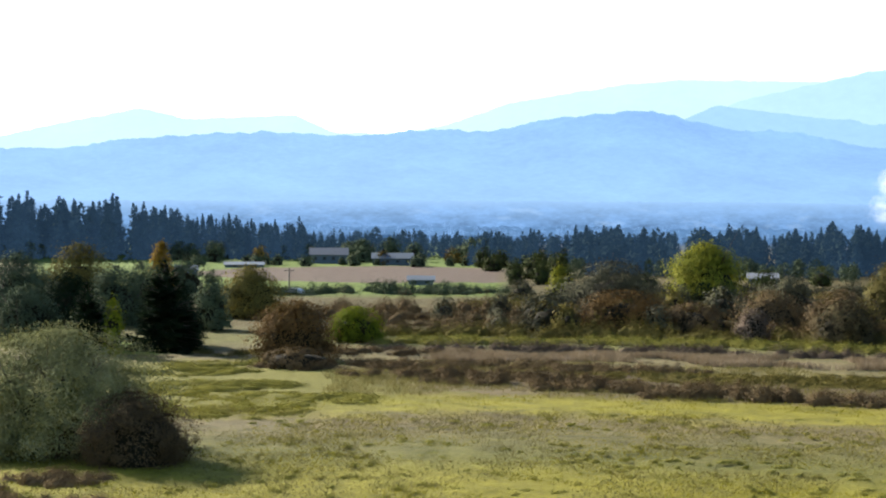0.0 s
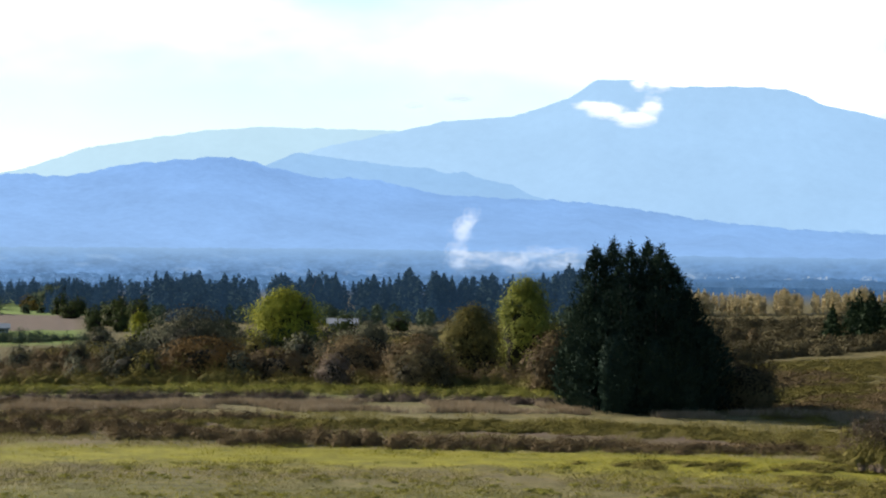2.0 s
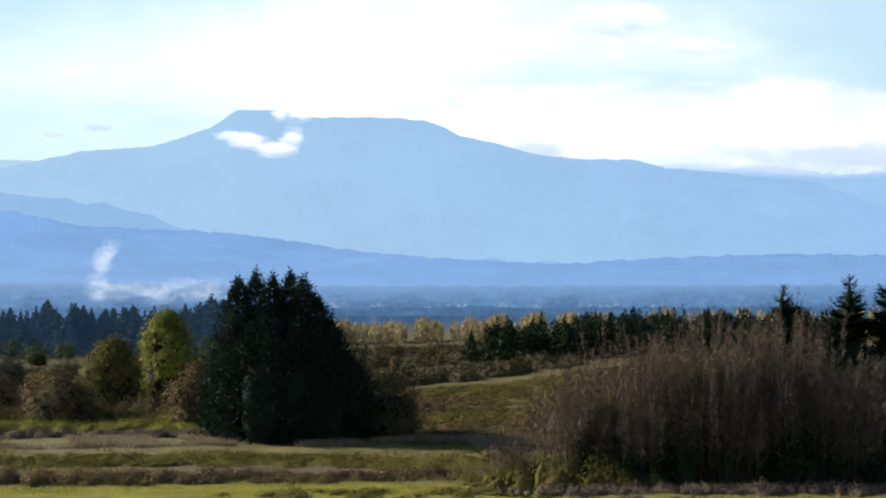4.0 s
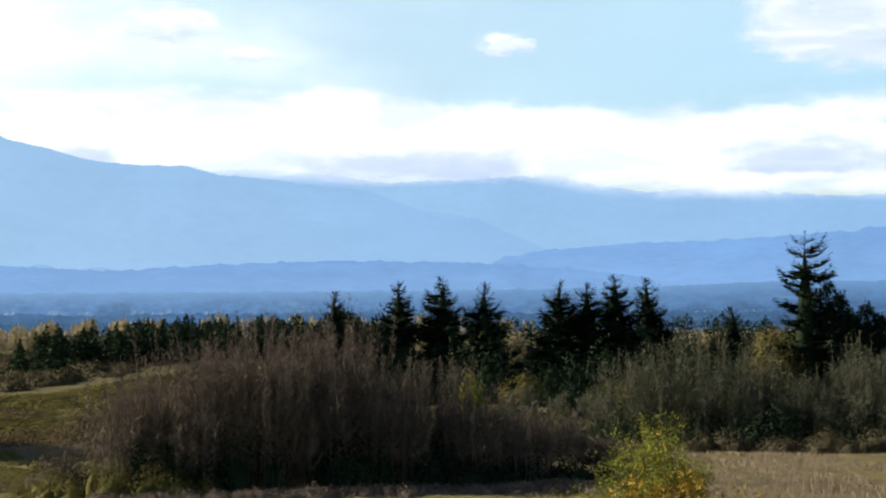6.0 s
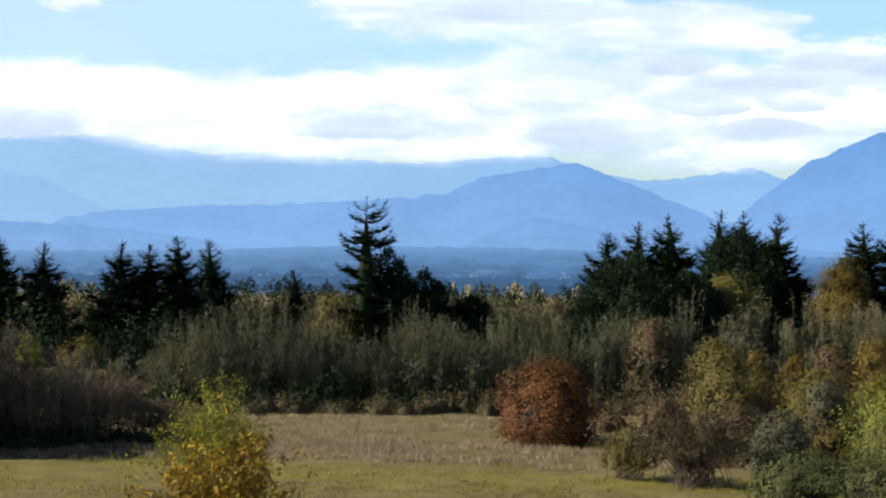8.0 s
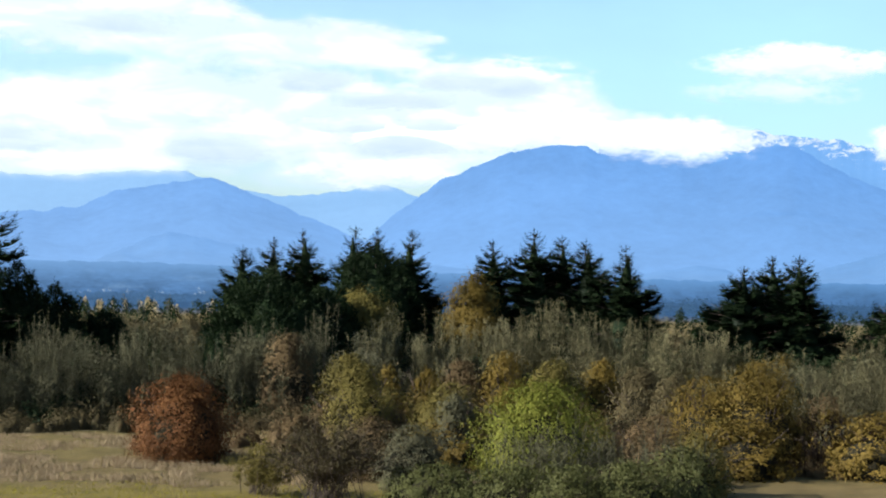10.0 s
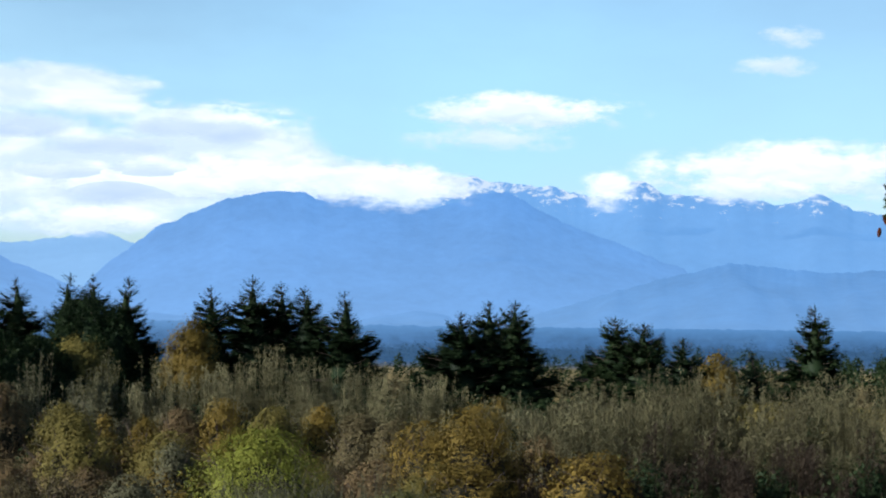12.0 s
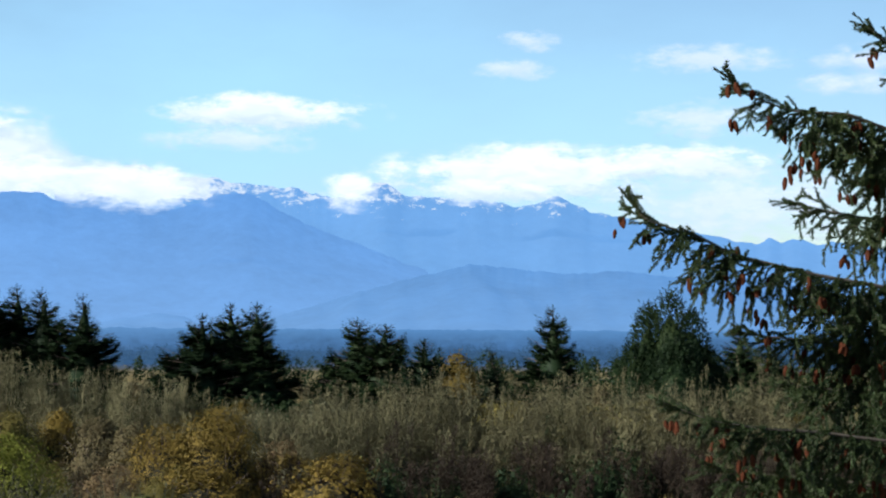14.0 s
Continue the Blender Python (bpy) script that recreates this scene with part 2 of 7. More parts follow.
    lawn = ramp_of(n, l, t1.outputs["Fac"], [(0.35, (0.085, 0.125, 0.02)), (0.65, (0.125, 0.16, 0.026))])
    tilled = ramp_of(n, l, t1.outputs["Fac"], [(0.35, (0.085, 0.06, 0.042)), (0.65, (0.12, 0.085, 0.06))])
    farm = mix(n, l, plough.outputs[0], lawn, tilled)
    c = mix(n, l, mathn(n, l, "MULTIPLY", side.outputs[0], near.outputs[0]), c, farm)
    dl, lm = n.new("ShaderNodeVectorMath"), n.new("ShaderNodeMapRange")
    dl.operation = "DISTANCE"
    l.new(geo.outputs["Position"], dl.inputs[0])
    dl.inputs[1].default_value = (math.sin(radians(-52.9)) * 272, math.cos(radians(-52.9)) * 272, 0)
    lm.inputs[1].default_value, lm.inputs[2].default_value = 11, 9
    l.new(dl.outputs["Value"], lm.inputs[0])
    c = mix(n, l, lm.outputs[0], c, (0.12, 0.17, 0.025))
    df, em, mx = n.new("ShaderNodeBsdfPrincipled"), n.new("ShaderNodeEmission"), n.new("ShaderNodeMixShader")
    df.inputs["Roughness"].default_value = 0.9
    df.inputs["Specular IOR Level"].default_value = 0.1
    bp = n.new("ShaderNodeBump")
    bp.inputs["Strength"].default_value, bp.inputs["Distance"].default_value = 0.8, 0.5
    l.new(mathn(n, l, "ADD", t1.outputs["Fac"], mathn(n, l, "MULTIPLY", t2.outputs["Fac"], 0.5)), bp.inputs["Height"])
    l.new(bp.outputs[0], df.inputs["Normal"])
    l.new(c, df.inputs["Base Color"])
    # kilometres of air over the plain beyond the woods are painted as glowing haze
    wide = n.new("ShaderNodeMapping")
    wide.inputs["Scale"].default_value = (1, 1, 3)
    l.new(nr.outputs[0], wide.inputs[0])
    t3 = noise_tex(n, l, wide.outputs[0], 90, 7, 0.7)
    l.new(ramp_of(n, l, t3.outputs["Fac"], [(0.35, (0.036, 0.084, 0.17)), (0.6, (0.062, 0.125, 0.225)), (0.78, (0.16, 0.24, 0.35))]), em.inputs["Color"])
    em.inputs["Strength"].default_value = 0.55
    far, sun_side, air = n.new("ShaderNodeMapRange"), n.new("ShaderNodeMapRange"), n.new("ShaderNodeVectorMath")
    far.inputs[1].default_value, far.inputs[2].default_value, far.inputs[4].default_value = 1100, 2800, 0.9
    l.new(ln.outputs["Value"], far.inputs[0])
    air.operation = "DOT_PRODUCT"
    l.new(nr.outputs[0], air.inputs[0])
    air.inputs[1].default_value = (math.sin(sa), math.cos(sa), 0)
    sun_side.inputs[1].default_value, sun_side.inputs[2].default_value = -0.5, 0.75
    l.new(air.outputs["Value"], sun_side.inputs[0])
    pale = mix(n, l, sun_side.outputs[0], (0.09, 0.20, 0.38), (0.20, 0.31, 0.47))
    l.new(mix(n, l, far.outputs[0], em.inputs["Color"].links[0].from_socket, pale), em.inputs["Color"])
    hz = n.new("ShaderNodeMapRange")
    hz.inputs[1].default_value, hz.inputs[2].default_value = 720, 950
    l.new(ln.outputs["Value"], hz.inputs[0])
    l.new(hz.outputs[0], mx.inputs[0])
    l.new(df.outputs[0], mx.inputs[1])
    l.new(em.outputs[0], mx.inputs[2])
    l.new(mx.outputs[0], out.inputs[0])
    return m


def ramp_of(n, l, value, stops):
    r = ramp(n, stops)
    l.new(value, r.inputs[0])
    return r.outputs[0]


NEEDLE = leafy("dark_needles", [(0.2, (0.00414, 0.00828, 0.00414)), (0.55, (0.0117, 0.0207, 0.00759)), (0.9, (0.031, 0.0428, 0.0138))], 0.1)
CONIFER = leafy("deep_green_needles", [(0.2, (0.006, 0.0125, 0.009)), (0.55, (0.017, 0.029, 0.018)), (0.9, (0.046, 0.062, 0.032))], 0.1)
# far firs: the blue haze before them is painted as a faint glow
NEEDLE_HAZE = distance("hazed_firs", (0.05, 0.105, 0.19), (0.036, 0.08, 0.14), 0.0, relief=0.5, stretch=0.05, solid=0.72, body=(0.035, 0.052, 0.045))
GOLD_GREEN = leafy("yellow_green_leaves", [(0.2, (0.082, 0.09, 0.009)), (0.55, (0.195, 0.195, 0.02)), (0.9, (0.34, 0.30, 0.035))], 0.28)
LIME = leafy("lime_willow_leaves", [(0.2, (0.05208, 0.0588, 0.00756)), (0.55, (0.1596, 0.1649, 0.02565)), (0.9, (0.312, 0.2912, 0.0585))], 0.28)
GREEN = leafy("green_leaves", [(0.2, (0.0172, 0.0238, 0.00792)), (0.55, (0.0429, 0.0528, 0.0145)), (0.9, (0.106, 0.102, 0.0264))], 0.22)
LEAF_GREY = leafy("dull_willow_leaves", [(0.2, (0.01968, 0.02116, 0.006888)), (0.55, (0.06831, 0.07109, 0.0223)), (0.9, (0.1722, 0.1681, 0.07216))], 0.12)
CLUMP = leafy("coarse_meadow_grass", [(0.2, (0.119, 0.119, 0.0196)), (0.55, (0.189, 0.1792, 0.0308)), (0.9, (0.308, 0.266, 0.07))], 0.25)
BRIGHT = leafy("bright_green_leaves", [(0.2, (0.066, 0.084, 0.006)), (0.55, (0.15, 0.174, 0.0108)), (0.9, (0.252, 0.252, 0.024))], 0.3)
RUST = leafy("rust_leaves", [(0.2, (0.0297, 0.0135, 0.00594)), (0.55, (0.1248, 0.0552, 0.0192)), (0.9, (0.2394, 0.114, 0.0399))], 0.22)
OCHRE = leafy("ochre_leaves", [(0.2, (0.052, 0.039, 0.0088)), (0.55, (0.125, 0.086, 0.018)), (0.9, (0.21, 0.142, 0.03))], 0.25)
OLIVE = leafy("olive_brown_leaves", [(0.2, (0.05803, 0.04867, 0.01228)), (0.55, (0.131, 0.1077, 0.02633)), (0.9, (0.234, 0.1872, 0.04388))], 0.15)
SLOPE = leafy("dull_slope_leaves", [(0.2, (0.05138, 0.0431, 0.0116)), (0.55, (0.116, 0.09529, 0.02486)), (0.9, (0.2072, 0.1658, 0.04144))], 0.15)
WILLOW = leafy("grey_green_willow_leaves", [(0.2, (0.078, 0.08112, 0.0312)), (0.55, (0.1794, 0.1794, 0.0702)), (0.9, (0.4056, 0.3822, 0.1872))], 0.15)
YELLOW = leafy("golden_leaves", [(0.2, (0.10, 0.062, 0.007)), (0.55, (0.24, 0.15, 0.014)), (0.9, (0.44, 0.30, 0.05))], 0.35, 0.9)
TWIG = leafy("bare_purple_grey_twigs", [(0.2, (0.05, 0.036, 0.025)), (0.55, (0.125, 0.092, 0.062)), (0.9, (0.28, 0.20, 0.14))], 0.03)
# copy of the bare twigs with the shade of the thicket front in its colour
TWIG_SHADED = leafy("shaded_bare_twigs", [(0.2, (0.01018, 0.00744, 0.005425)), (0.55, (0.02713, 0.0197, 0.01357)), (0.9, (0.0952, 0.06665, 0.04476))], 0.03)
TWIG_GREEN = leafy("lichen_grey_twigs", [(0.2, (0.034, 0.031, 0.0178)), (0.55, (0.086, 0.081, 0.044)), (0.9, (0.20, 0.19, 0.11))], 0.08)
TWIG_PALE = leafy("pale_olive_grey_twigs", [(0.2, (0.039, 0.03432, 0.01872)), (0.55, (0.0975, 0.08736, 0.0429)), (0.9, (0.234, 0.2106, 0.1092))], 0.08)
UMBER = leafy("dark_umber_brush", [(0.2, (0.03, 0.024, 0.012)), (0.55, (0.07, 0.056, 0.026)), (0.9, (0.14, 0.112, 0.05))], 0.1)
BRAMBLE = leafy("brown_bramble", [(0.2, (0.05663, 0.03912, 0.01956)), (0.55, (0.1287, 0.08853, 0.04118)), (0.9, (0.2265, 0.1596, 0.07722))], 0.12)
BRAMBLE_DARK = leafy("dark_brown_bramble", [(0.2, (0.04433, 0.03063, 0.01531)), (0.55, (0.1008, 0.06932, 0.03224)), (0.9, (0.1773, 0.1249, 0.06045))], 0.12)
HOLLOW = leafy("dull_green_leaves", [(0.2, (0.03564, 0.0486, 0.02916)), (0.55, (0.081, 0.1004, 0.05184)), (0.9, (0.1863, 0.1912, 0.08424))], 0.12)
DOME = leafy("rust_and_olive_leaves", [(0.2, (0.0507, 0.03276, 0.01248)), (0.55, (0.1326, 0.078, 0.02496)), (0.9, (0.2496, 0.1482, 0.039))], 0.22)
GRASS_SCRUB = leafy("low_yellow_green_leaves", [(0.2, (0.1063, 0.1025, 0.02)), (0.55, (0.2063, 0.1875, 0.0375)), (0.9, (0.3375, 0.2937, 0.075))], 0.15)
REED = leafy("dry_reeds", [(0.2, (0.156, 0.1131, 0.0624)), (0.55, (0.2574, 0.195, 0.117)), (0.9, (0.3744, 0.3003, 0.2028))], 0.2)
BARK = plain("grey_brown_bark", (0.04, 0.03, 0.024), (0.12, 0.09, 0.07), 6, 0.9, 0.6, (1, 1, 0.25))
# near-black colour that carries the shade inside shrub crowns
INNER_SHADE = plain("shaded_inner_twigs", (0.010, 0.009, 0.005), (0.032, 0.027, 0.014), 5, 0.95, 0.8, (1, 1, 0.35))
GROUND = ground_material()


# ---- mesh helpers ----
def fast_mesh(name, v, f):
    v, f = np.asarray(v, np.float32), np.asarray(f, np.int32)
    me = bpy.data.meshes.new(name)
    me.vertices.add(len(v))
    me.vertices.foreach_set("co", v.ravel())
    me.loops.add(f.size)
    me.loops.foreach_set("vertex_index", f.ravel())
    me.polygons.add(len(f))
    me.polygons.foreach_set("loop_start", np.arange(len(f), dtype=np.int32) * f.shape[1])
    me.update(calc_edges=True)
    return me


def piece(name, v, f, mat, parent=None, label=""):
    ob = new(name, fast_mesh(name, v, f))
    ob.data.materials.append(mat)
    if parent:
        ob.parent = parent
    return tagged(ob, label)


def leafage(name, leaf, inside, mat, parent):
    """A mesh of leaves round a near-black core, added for the shade among the close-grown twigs."""
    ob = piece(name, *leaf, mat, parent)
    core = piece("tangle", *inside, INNER_SHADE, ob, "dark tangle of inner twigs")
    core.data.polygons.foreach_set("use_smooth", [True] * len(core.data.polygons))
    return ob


def part(name, bm, mat, parent=None, label=""):
    me = bpy.data.meshes.new(name)
    bm.to_mesh(me)
    bm.free()
    me.materials.append(mat)
    ob = new(name, me)
    if parent:
        ob.parent = parent
    return tagged(ob, label)


def kites(rng, p, size, way=None, thin=0.5, spread=1.0, face=None, loose=0.5):
    """Small leaf-shaped faces at the points p; way: the direction in which they point, else at random; face: which way their flat sides look."""
    k = len(p)
    a = rng.normal(size=(k, 3)) * spread
    if way is not None:
        a = a + way
    a /= np.linalg.norm(a, axis=1)[:, None] + 1e-9
    if face is None:
        b = np.cross(a, rng.normal(size=(k, 3)))
    else:
        b = np.cross(a, face + rng.normal(size=(k, 3)) * loose)
    b /= np.linalg.norm(b, axis=1)[:, None] + 1e-9
    if face is not None:
        a = np.cross(face + rng.normal(size=(k, 3)) * loose, b) if way is None else a
        a /= np.linalg.norm(a, axis=1)[:, None] + 1e-9
    s = (np.asarray(size) * rng.uniform(0.6, 1.35, k))[:, None]
    v = np.stack([p - a * s * 0.5 + b * s * thin * 0.5, p + a * s * 0.55, p - a * s * 0.5 - b * s * thin * 0.5], 1)
    return v.reshape(-1, 3), np.arange(k * 3).reshape(k, 3)


def split(v, f):
    """Four-sided faces cut into three-sided ones."""
    return v, np.concatenate([f[:, [0, 1, 2]], f[:, [0, 2, 3]]])


def rods(p0, p1, r0, r1, sides=3):
    """Tapered sticks from the points p0 to p1."""
    p0, p1 = np.asarray(p0, float), np.asarray(p1, float)
    k = len(p0)
    a = p1 - p0
    a /= np.linalg.norm(a, axis=1)[:, None] + 1e-9
    ref = np.where(np.abs(a[:, 2:3]) > 0.9, [[1.0, 0, 0]], [[0, 0, 1.0]])
    b = np.cross(a, ref)
    b /= np.linalg.norm(b, axis=1)[:, None] + 1e-9
    c = np.cross(a, b)
    r0, r1 = np.broadcast_to(r0, (k,))[:, None], np.broadcast_to(r1, (k,))[:, None]
    ring = []
    for q, r in ((p0, r0), (p1, r1)):
        for s in range(sides):
            t = 2 * math.pi * s / sides
            ring.append(q + (b * math.cos(t) + c * math.sin(t)) * r)
    v = np.stack(ring, 1)
    f = np.array([[s, (s + 1) % sides, sides + (s + 1) % sides, sides + s] for s in range(sides)])
    return v.reshape(-1, 3), (np.arange(k)[:, None, None] * 2 * sides + f[None]).reshape(-1, 4)


def join(*sets):
    v, f, o = [], [], 0
    for a, b in sets:
        v.append(a)
        f.append(b + o)
        o += len(a)
    return np.concatenate(v), np.concatenate(f)


def ground_z(x, y):
    """Height of the land: the bluff on which the camera stands, the flat fields and a low rise behind the thickets."""
    r = math.hypot(x, y)
    k = min(max((r - 10) / 115, 0), 1)
    z = 17 * (1 - k * k * (3 - 2 * k))
    a = math.degrees(math.atan2(x, y))
    rise = min(max((r - 260) / 160, 0), 1) * min(max((a + 22) / 9, 0), 1) * min(max((400 + 500 - r) / 350, 0), 1)
    return z + 5.0 * rise * rise * (3 - 2 * rise)


def spot(az, d):
    x, y = d * math.sin(radians(az)), d * math.cos(radians(az))
    return x, y, ground_z(x, y)


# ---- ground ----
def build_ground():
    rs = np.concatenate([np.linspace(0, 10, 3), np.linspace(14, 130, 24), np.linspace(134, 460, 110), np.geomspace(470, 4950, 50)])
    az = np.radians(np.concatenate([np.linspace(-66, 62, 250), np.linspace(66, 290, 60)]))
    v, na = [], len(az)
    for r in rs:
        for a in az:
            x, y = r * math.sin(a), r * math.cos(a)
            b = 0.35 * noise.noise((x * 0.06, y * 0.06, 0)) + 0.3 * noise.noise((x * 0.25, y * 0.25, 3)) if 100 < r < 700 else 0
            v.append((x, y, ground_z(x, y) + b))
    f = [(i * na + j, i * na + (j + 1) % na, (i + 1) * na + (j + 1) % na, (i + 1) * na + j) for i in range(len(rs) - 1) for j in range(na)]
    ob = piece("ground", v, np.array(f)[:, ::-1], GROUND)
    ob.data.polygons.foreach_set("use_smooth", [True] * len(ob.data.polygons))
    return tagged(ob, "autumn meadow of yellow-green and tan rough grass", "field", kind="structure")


build_ground()


# ---- far hills ----
def ridge(name, label, dist, crest, mat, rough=0.07, depth=700, foot=-8, bumps=60.0):
    """A mountain range: its crest runs through the given (heading, height) pairs in degrees; spurs and gullies fall towards the plain."""
    crest = sorted(crest)
    az = np.linspace(crest[0][0], crest[-1][0], int((crest[-1][0] - crest[0][0]) * 14))
    el = np.interp(az, [c[0] for c in crest], [c[1] for c in crest])
    k = np.ones(5) / 5
    el = np.convolve(np.pad(el, 2, "edge"), k, "valid")
    rows, v = 18, []
    for i in range(rows):
        s = i / (rows - 1)
        for a, e in zip(az, el):
            e = e + rough * (1 - s) ** 3 * (noise.noise((a * 2.1, dist, 0)) + 0.5 * noise.noise((a * 6.0, dist, 5)) + 0.15 * noise.noise((a * 16.0, dist, 9)))
            top = EYE + dist * math.tan(radians(e))
            fall = (1 - s) ** 1.25
            spur = noise.noise((a * 0.45 + s * 0.9, s * 1.2, dist * 0.01)) + 0.45 * noise.noise((a * 1.3 - s * 1.6, s * 3, dist * 0.01))
            z = foot + (top - foot) * fall + bumps * spur * s * (1 - s) * 2.2
            r = dist - depth * s + bumps * 1.5 * spur * (1 - s) * s * 4
            v.append((r * math.sin(radians(a)), r * math.cos(radians(a)), z))
    na = len(az)
    f = [(i * na + j, i * na + j + 1, (i + 1) * na + j + 1, (i + 1) * na + j) for i in range(rows - 1) for j in range(na - 1)]
    ob = piece(name, v, f, mat)
    ob.data.polygons.foreach_set("use_smooth", [True] * len(ob.data.polygons))
    return tagged(ob, label, "mountain", "mountain ranges", "structure")


# blue of the ranges is painted haze, paler towards the sun
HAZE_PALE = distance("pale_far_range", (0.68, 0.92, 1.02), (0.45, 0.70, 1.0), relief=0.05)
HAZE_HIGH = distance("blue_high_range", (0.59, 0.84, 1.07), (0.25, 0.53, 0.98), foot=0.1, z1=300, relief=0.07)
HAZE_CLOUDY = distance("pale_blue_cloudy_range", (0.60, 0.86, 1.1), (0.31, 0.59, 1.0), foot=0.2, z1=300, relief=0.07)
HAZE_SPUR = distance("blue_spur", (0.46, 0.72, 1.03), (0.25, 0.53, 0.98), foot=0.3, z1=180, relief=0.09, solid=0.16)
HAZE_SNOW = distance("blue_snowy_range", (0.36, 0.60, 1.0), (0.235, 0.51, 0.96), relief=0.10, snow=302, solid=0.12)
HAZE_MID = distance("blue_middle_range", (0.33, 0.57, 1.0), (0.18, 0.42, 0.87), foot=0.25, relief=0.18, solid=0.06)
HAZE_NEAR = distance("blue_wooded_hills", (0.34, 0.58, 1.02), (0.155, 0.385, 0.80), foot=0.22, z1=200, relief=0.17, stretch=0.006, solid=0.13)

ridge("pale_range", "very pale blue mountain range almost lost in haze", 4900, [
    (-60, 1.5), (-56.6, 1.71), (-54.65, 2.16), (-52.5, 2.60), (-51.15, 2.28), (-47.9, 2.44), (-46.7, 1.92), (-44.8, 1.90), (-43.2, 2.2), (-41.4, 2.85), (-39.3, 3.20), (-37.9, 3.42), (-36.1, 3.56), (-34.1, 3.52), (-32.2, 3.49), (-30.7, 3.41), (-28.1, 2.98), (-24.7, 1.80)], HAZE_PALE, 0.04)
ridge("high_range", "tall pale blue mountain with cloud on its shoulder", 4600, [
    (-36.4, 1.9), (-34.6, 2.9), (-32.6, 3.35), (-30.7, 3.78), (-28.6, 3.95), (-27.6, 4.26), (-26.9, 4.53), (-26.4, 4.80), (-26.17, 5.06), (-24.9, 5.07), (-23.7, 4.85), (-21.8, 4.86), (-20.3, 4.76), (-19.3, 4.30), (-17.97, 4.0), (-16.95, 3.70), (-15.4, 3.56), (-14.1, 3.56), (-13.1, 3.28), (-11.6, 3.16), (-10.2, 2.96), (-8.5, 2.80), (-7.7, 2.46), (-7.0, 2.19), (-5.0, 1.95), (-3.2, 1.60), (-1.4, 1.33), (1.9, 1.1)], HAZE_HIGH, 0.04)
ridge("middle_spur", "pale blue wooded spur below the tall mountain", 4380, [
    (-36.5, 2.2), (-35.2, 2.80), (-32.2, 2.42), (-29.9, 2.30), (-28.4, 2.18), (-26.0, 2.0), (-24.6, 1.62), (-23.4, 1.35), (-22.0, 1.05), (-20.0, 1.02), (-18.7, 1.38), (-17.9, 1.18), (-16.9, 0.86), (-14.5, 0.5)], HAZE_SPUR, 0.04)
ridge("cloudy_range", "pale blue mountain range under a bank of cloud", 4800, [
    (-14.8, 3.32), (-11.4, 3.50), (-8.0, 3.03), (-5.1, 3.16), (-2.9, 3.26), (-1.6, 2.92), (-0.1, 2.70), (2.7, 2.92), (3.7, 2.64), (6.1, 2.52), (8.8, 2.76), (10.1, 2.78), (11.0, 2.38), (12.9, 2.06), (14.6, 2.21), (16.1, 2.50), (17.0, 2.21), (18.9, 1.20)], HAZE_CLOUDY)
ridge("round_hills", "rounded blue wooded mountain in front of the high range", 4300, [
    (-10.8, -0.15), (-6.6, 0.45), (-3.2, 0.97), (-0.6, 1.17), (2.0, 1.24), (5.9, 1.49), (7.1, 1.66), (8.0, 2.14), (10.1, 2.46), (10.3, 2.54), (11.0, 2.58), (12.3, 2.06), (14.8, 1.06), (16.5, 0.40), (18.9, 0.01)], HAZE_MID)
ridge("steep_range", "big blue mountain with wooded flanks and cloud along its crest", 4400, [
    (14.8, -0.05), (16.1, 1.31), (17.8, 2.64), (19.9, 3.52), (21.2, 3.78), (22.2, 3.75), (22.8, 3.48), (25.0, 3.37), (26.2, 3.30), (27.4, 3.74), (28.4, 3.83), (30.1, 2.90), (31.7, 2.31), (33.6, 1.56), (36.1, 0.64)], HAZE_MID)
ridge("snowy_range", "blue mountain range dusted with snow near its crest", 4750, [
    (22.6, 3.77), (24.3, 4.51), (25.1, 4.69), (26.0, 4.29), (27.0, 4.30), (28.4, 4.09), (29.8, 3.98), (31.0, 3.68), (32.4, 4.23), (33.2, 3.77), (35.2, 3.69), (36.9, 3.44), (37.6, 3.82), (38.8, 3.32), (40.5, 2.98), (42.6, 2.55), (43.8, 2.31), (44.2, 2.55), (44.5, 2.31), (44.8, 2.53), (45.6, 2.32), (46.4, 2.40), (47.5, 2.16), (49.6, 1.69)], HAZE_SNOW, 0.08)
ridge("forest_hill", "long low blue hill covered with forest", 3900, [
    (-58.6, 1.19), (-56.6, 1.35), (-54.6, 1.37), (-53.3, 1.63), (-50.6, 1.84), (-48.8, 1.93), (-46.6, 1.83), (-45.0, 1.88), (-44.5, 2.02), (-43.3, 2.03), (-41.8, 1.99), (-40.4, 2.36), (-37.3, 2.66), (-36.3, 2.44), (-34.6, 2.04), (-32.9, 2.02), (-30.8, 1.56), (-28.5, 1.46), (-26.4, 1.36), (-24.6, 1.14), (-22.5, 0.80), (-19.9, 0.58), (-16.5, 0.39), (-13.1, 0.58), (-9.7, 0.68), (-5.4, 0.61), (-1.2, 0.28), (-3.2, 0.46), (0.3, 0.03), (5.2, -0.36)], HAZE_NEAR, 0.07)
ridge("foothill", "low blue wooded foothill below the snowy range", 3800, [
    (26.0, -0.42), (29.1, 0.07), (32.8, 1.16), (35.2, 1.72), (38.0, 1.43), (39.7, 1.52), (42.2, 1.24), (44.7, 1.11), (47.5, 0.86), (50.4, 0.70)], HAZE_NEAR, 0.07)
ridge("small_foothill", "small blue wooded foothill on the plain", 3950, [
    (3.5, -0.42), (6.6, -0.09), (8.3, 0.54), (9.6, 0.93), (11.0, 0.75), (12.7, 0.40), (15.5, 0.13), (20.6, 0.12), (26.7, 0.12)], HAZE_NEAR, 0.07)

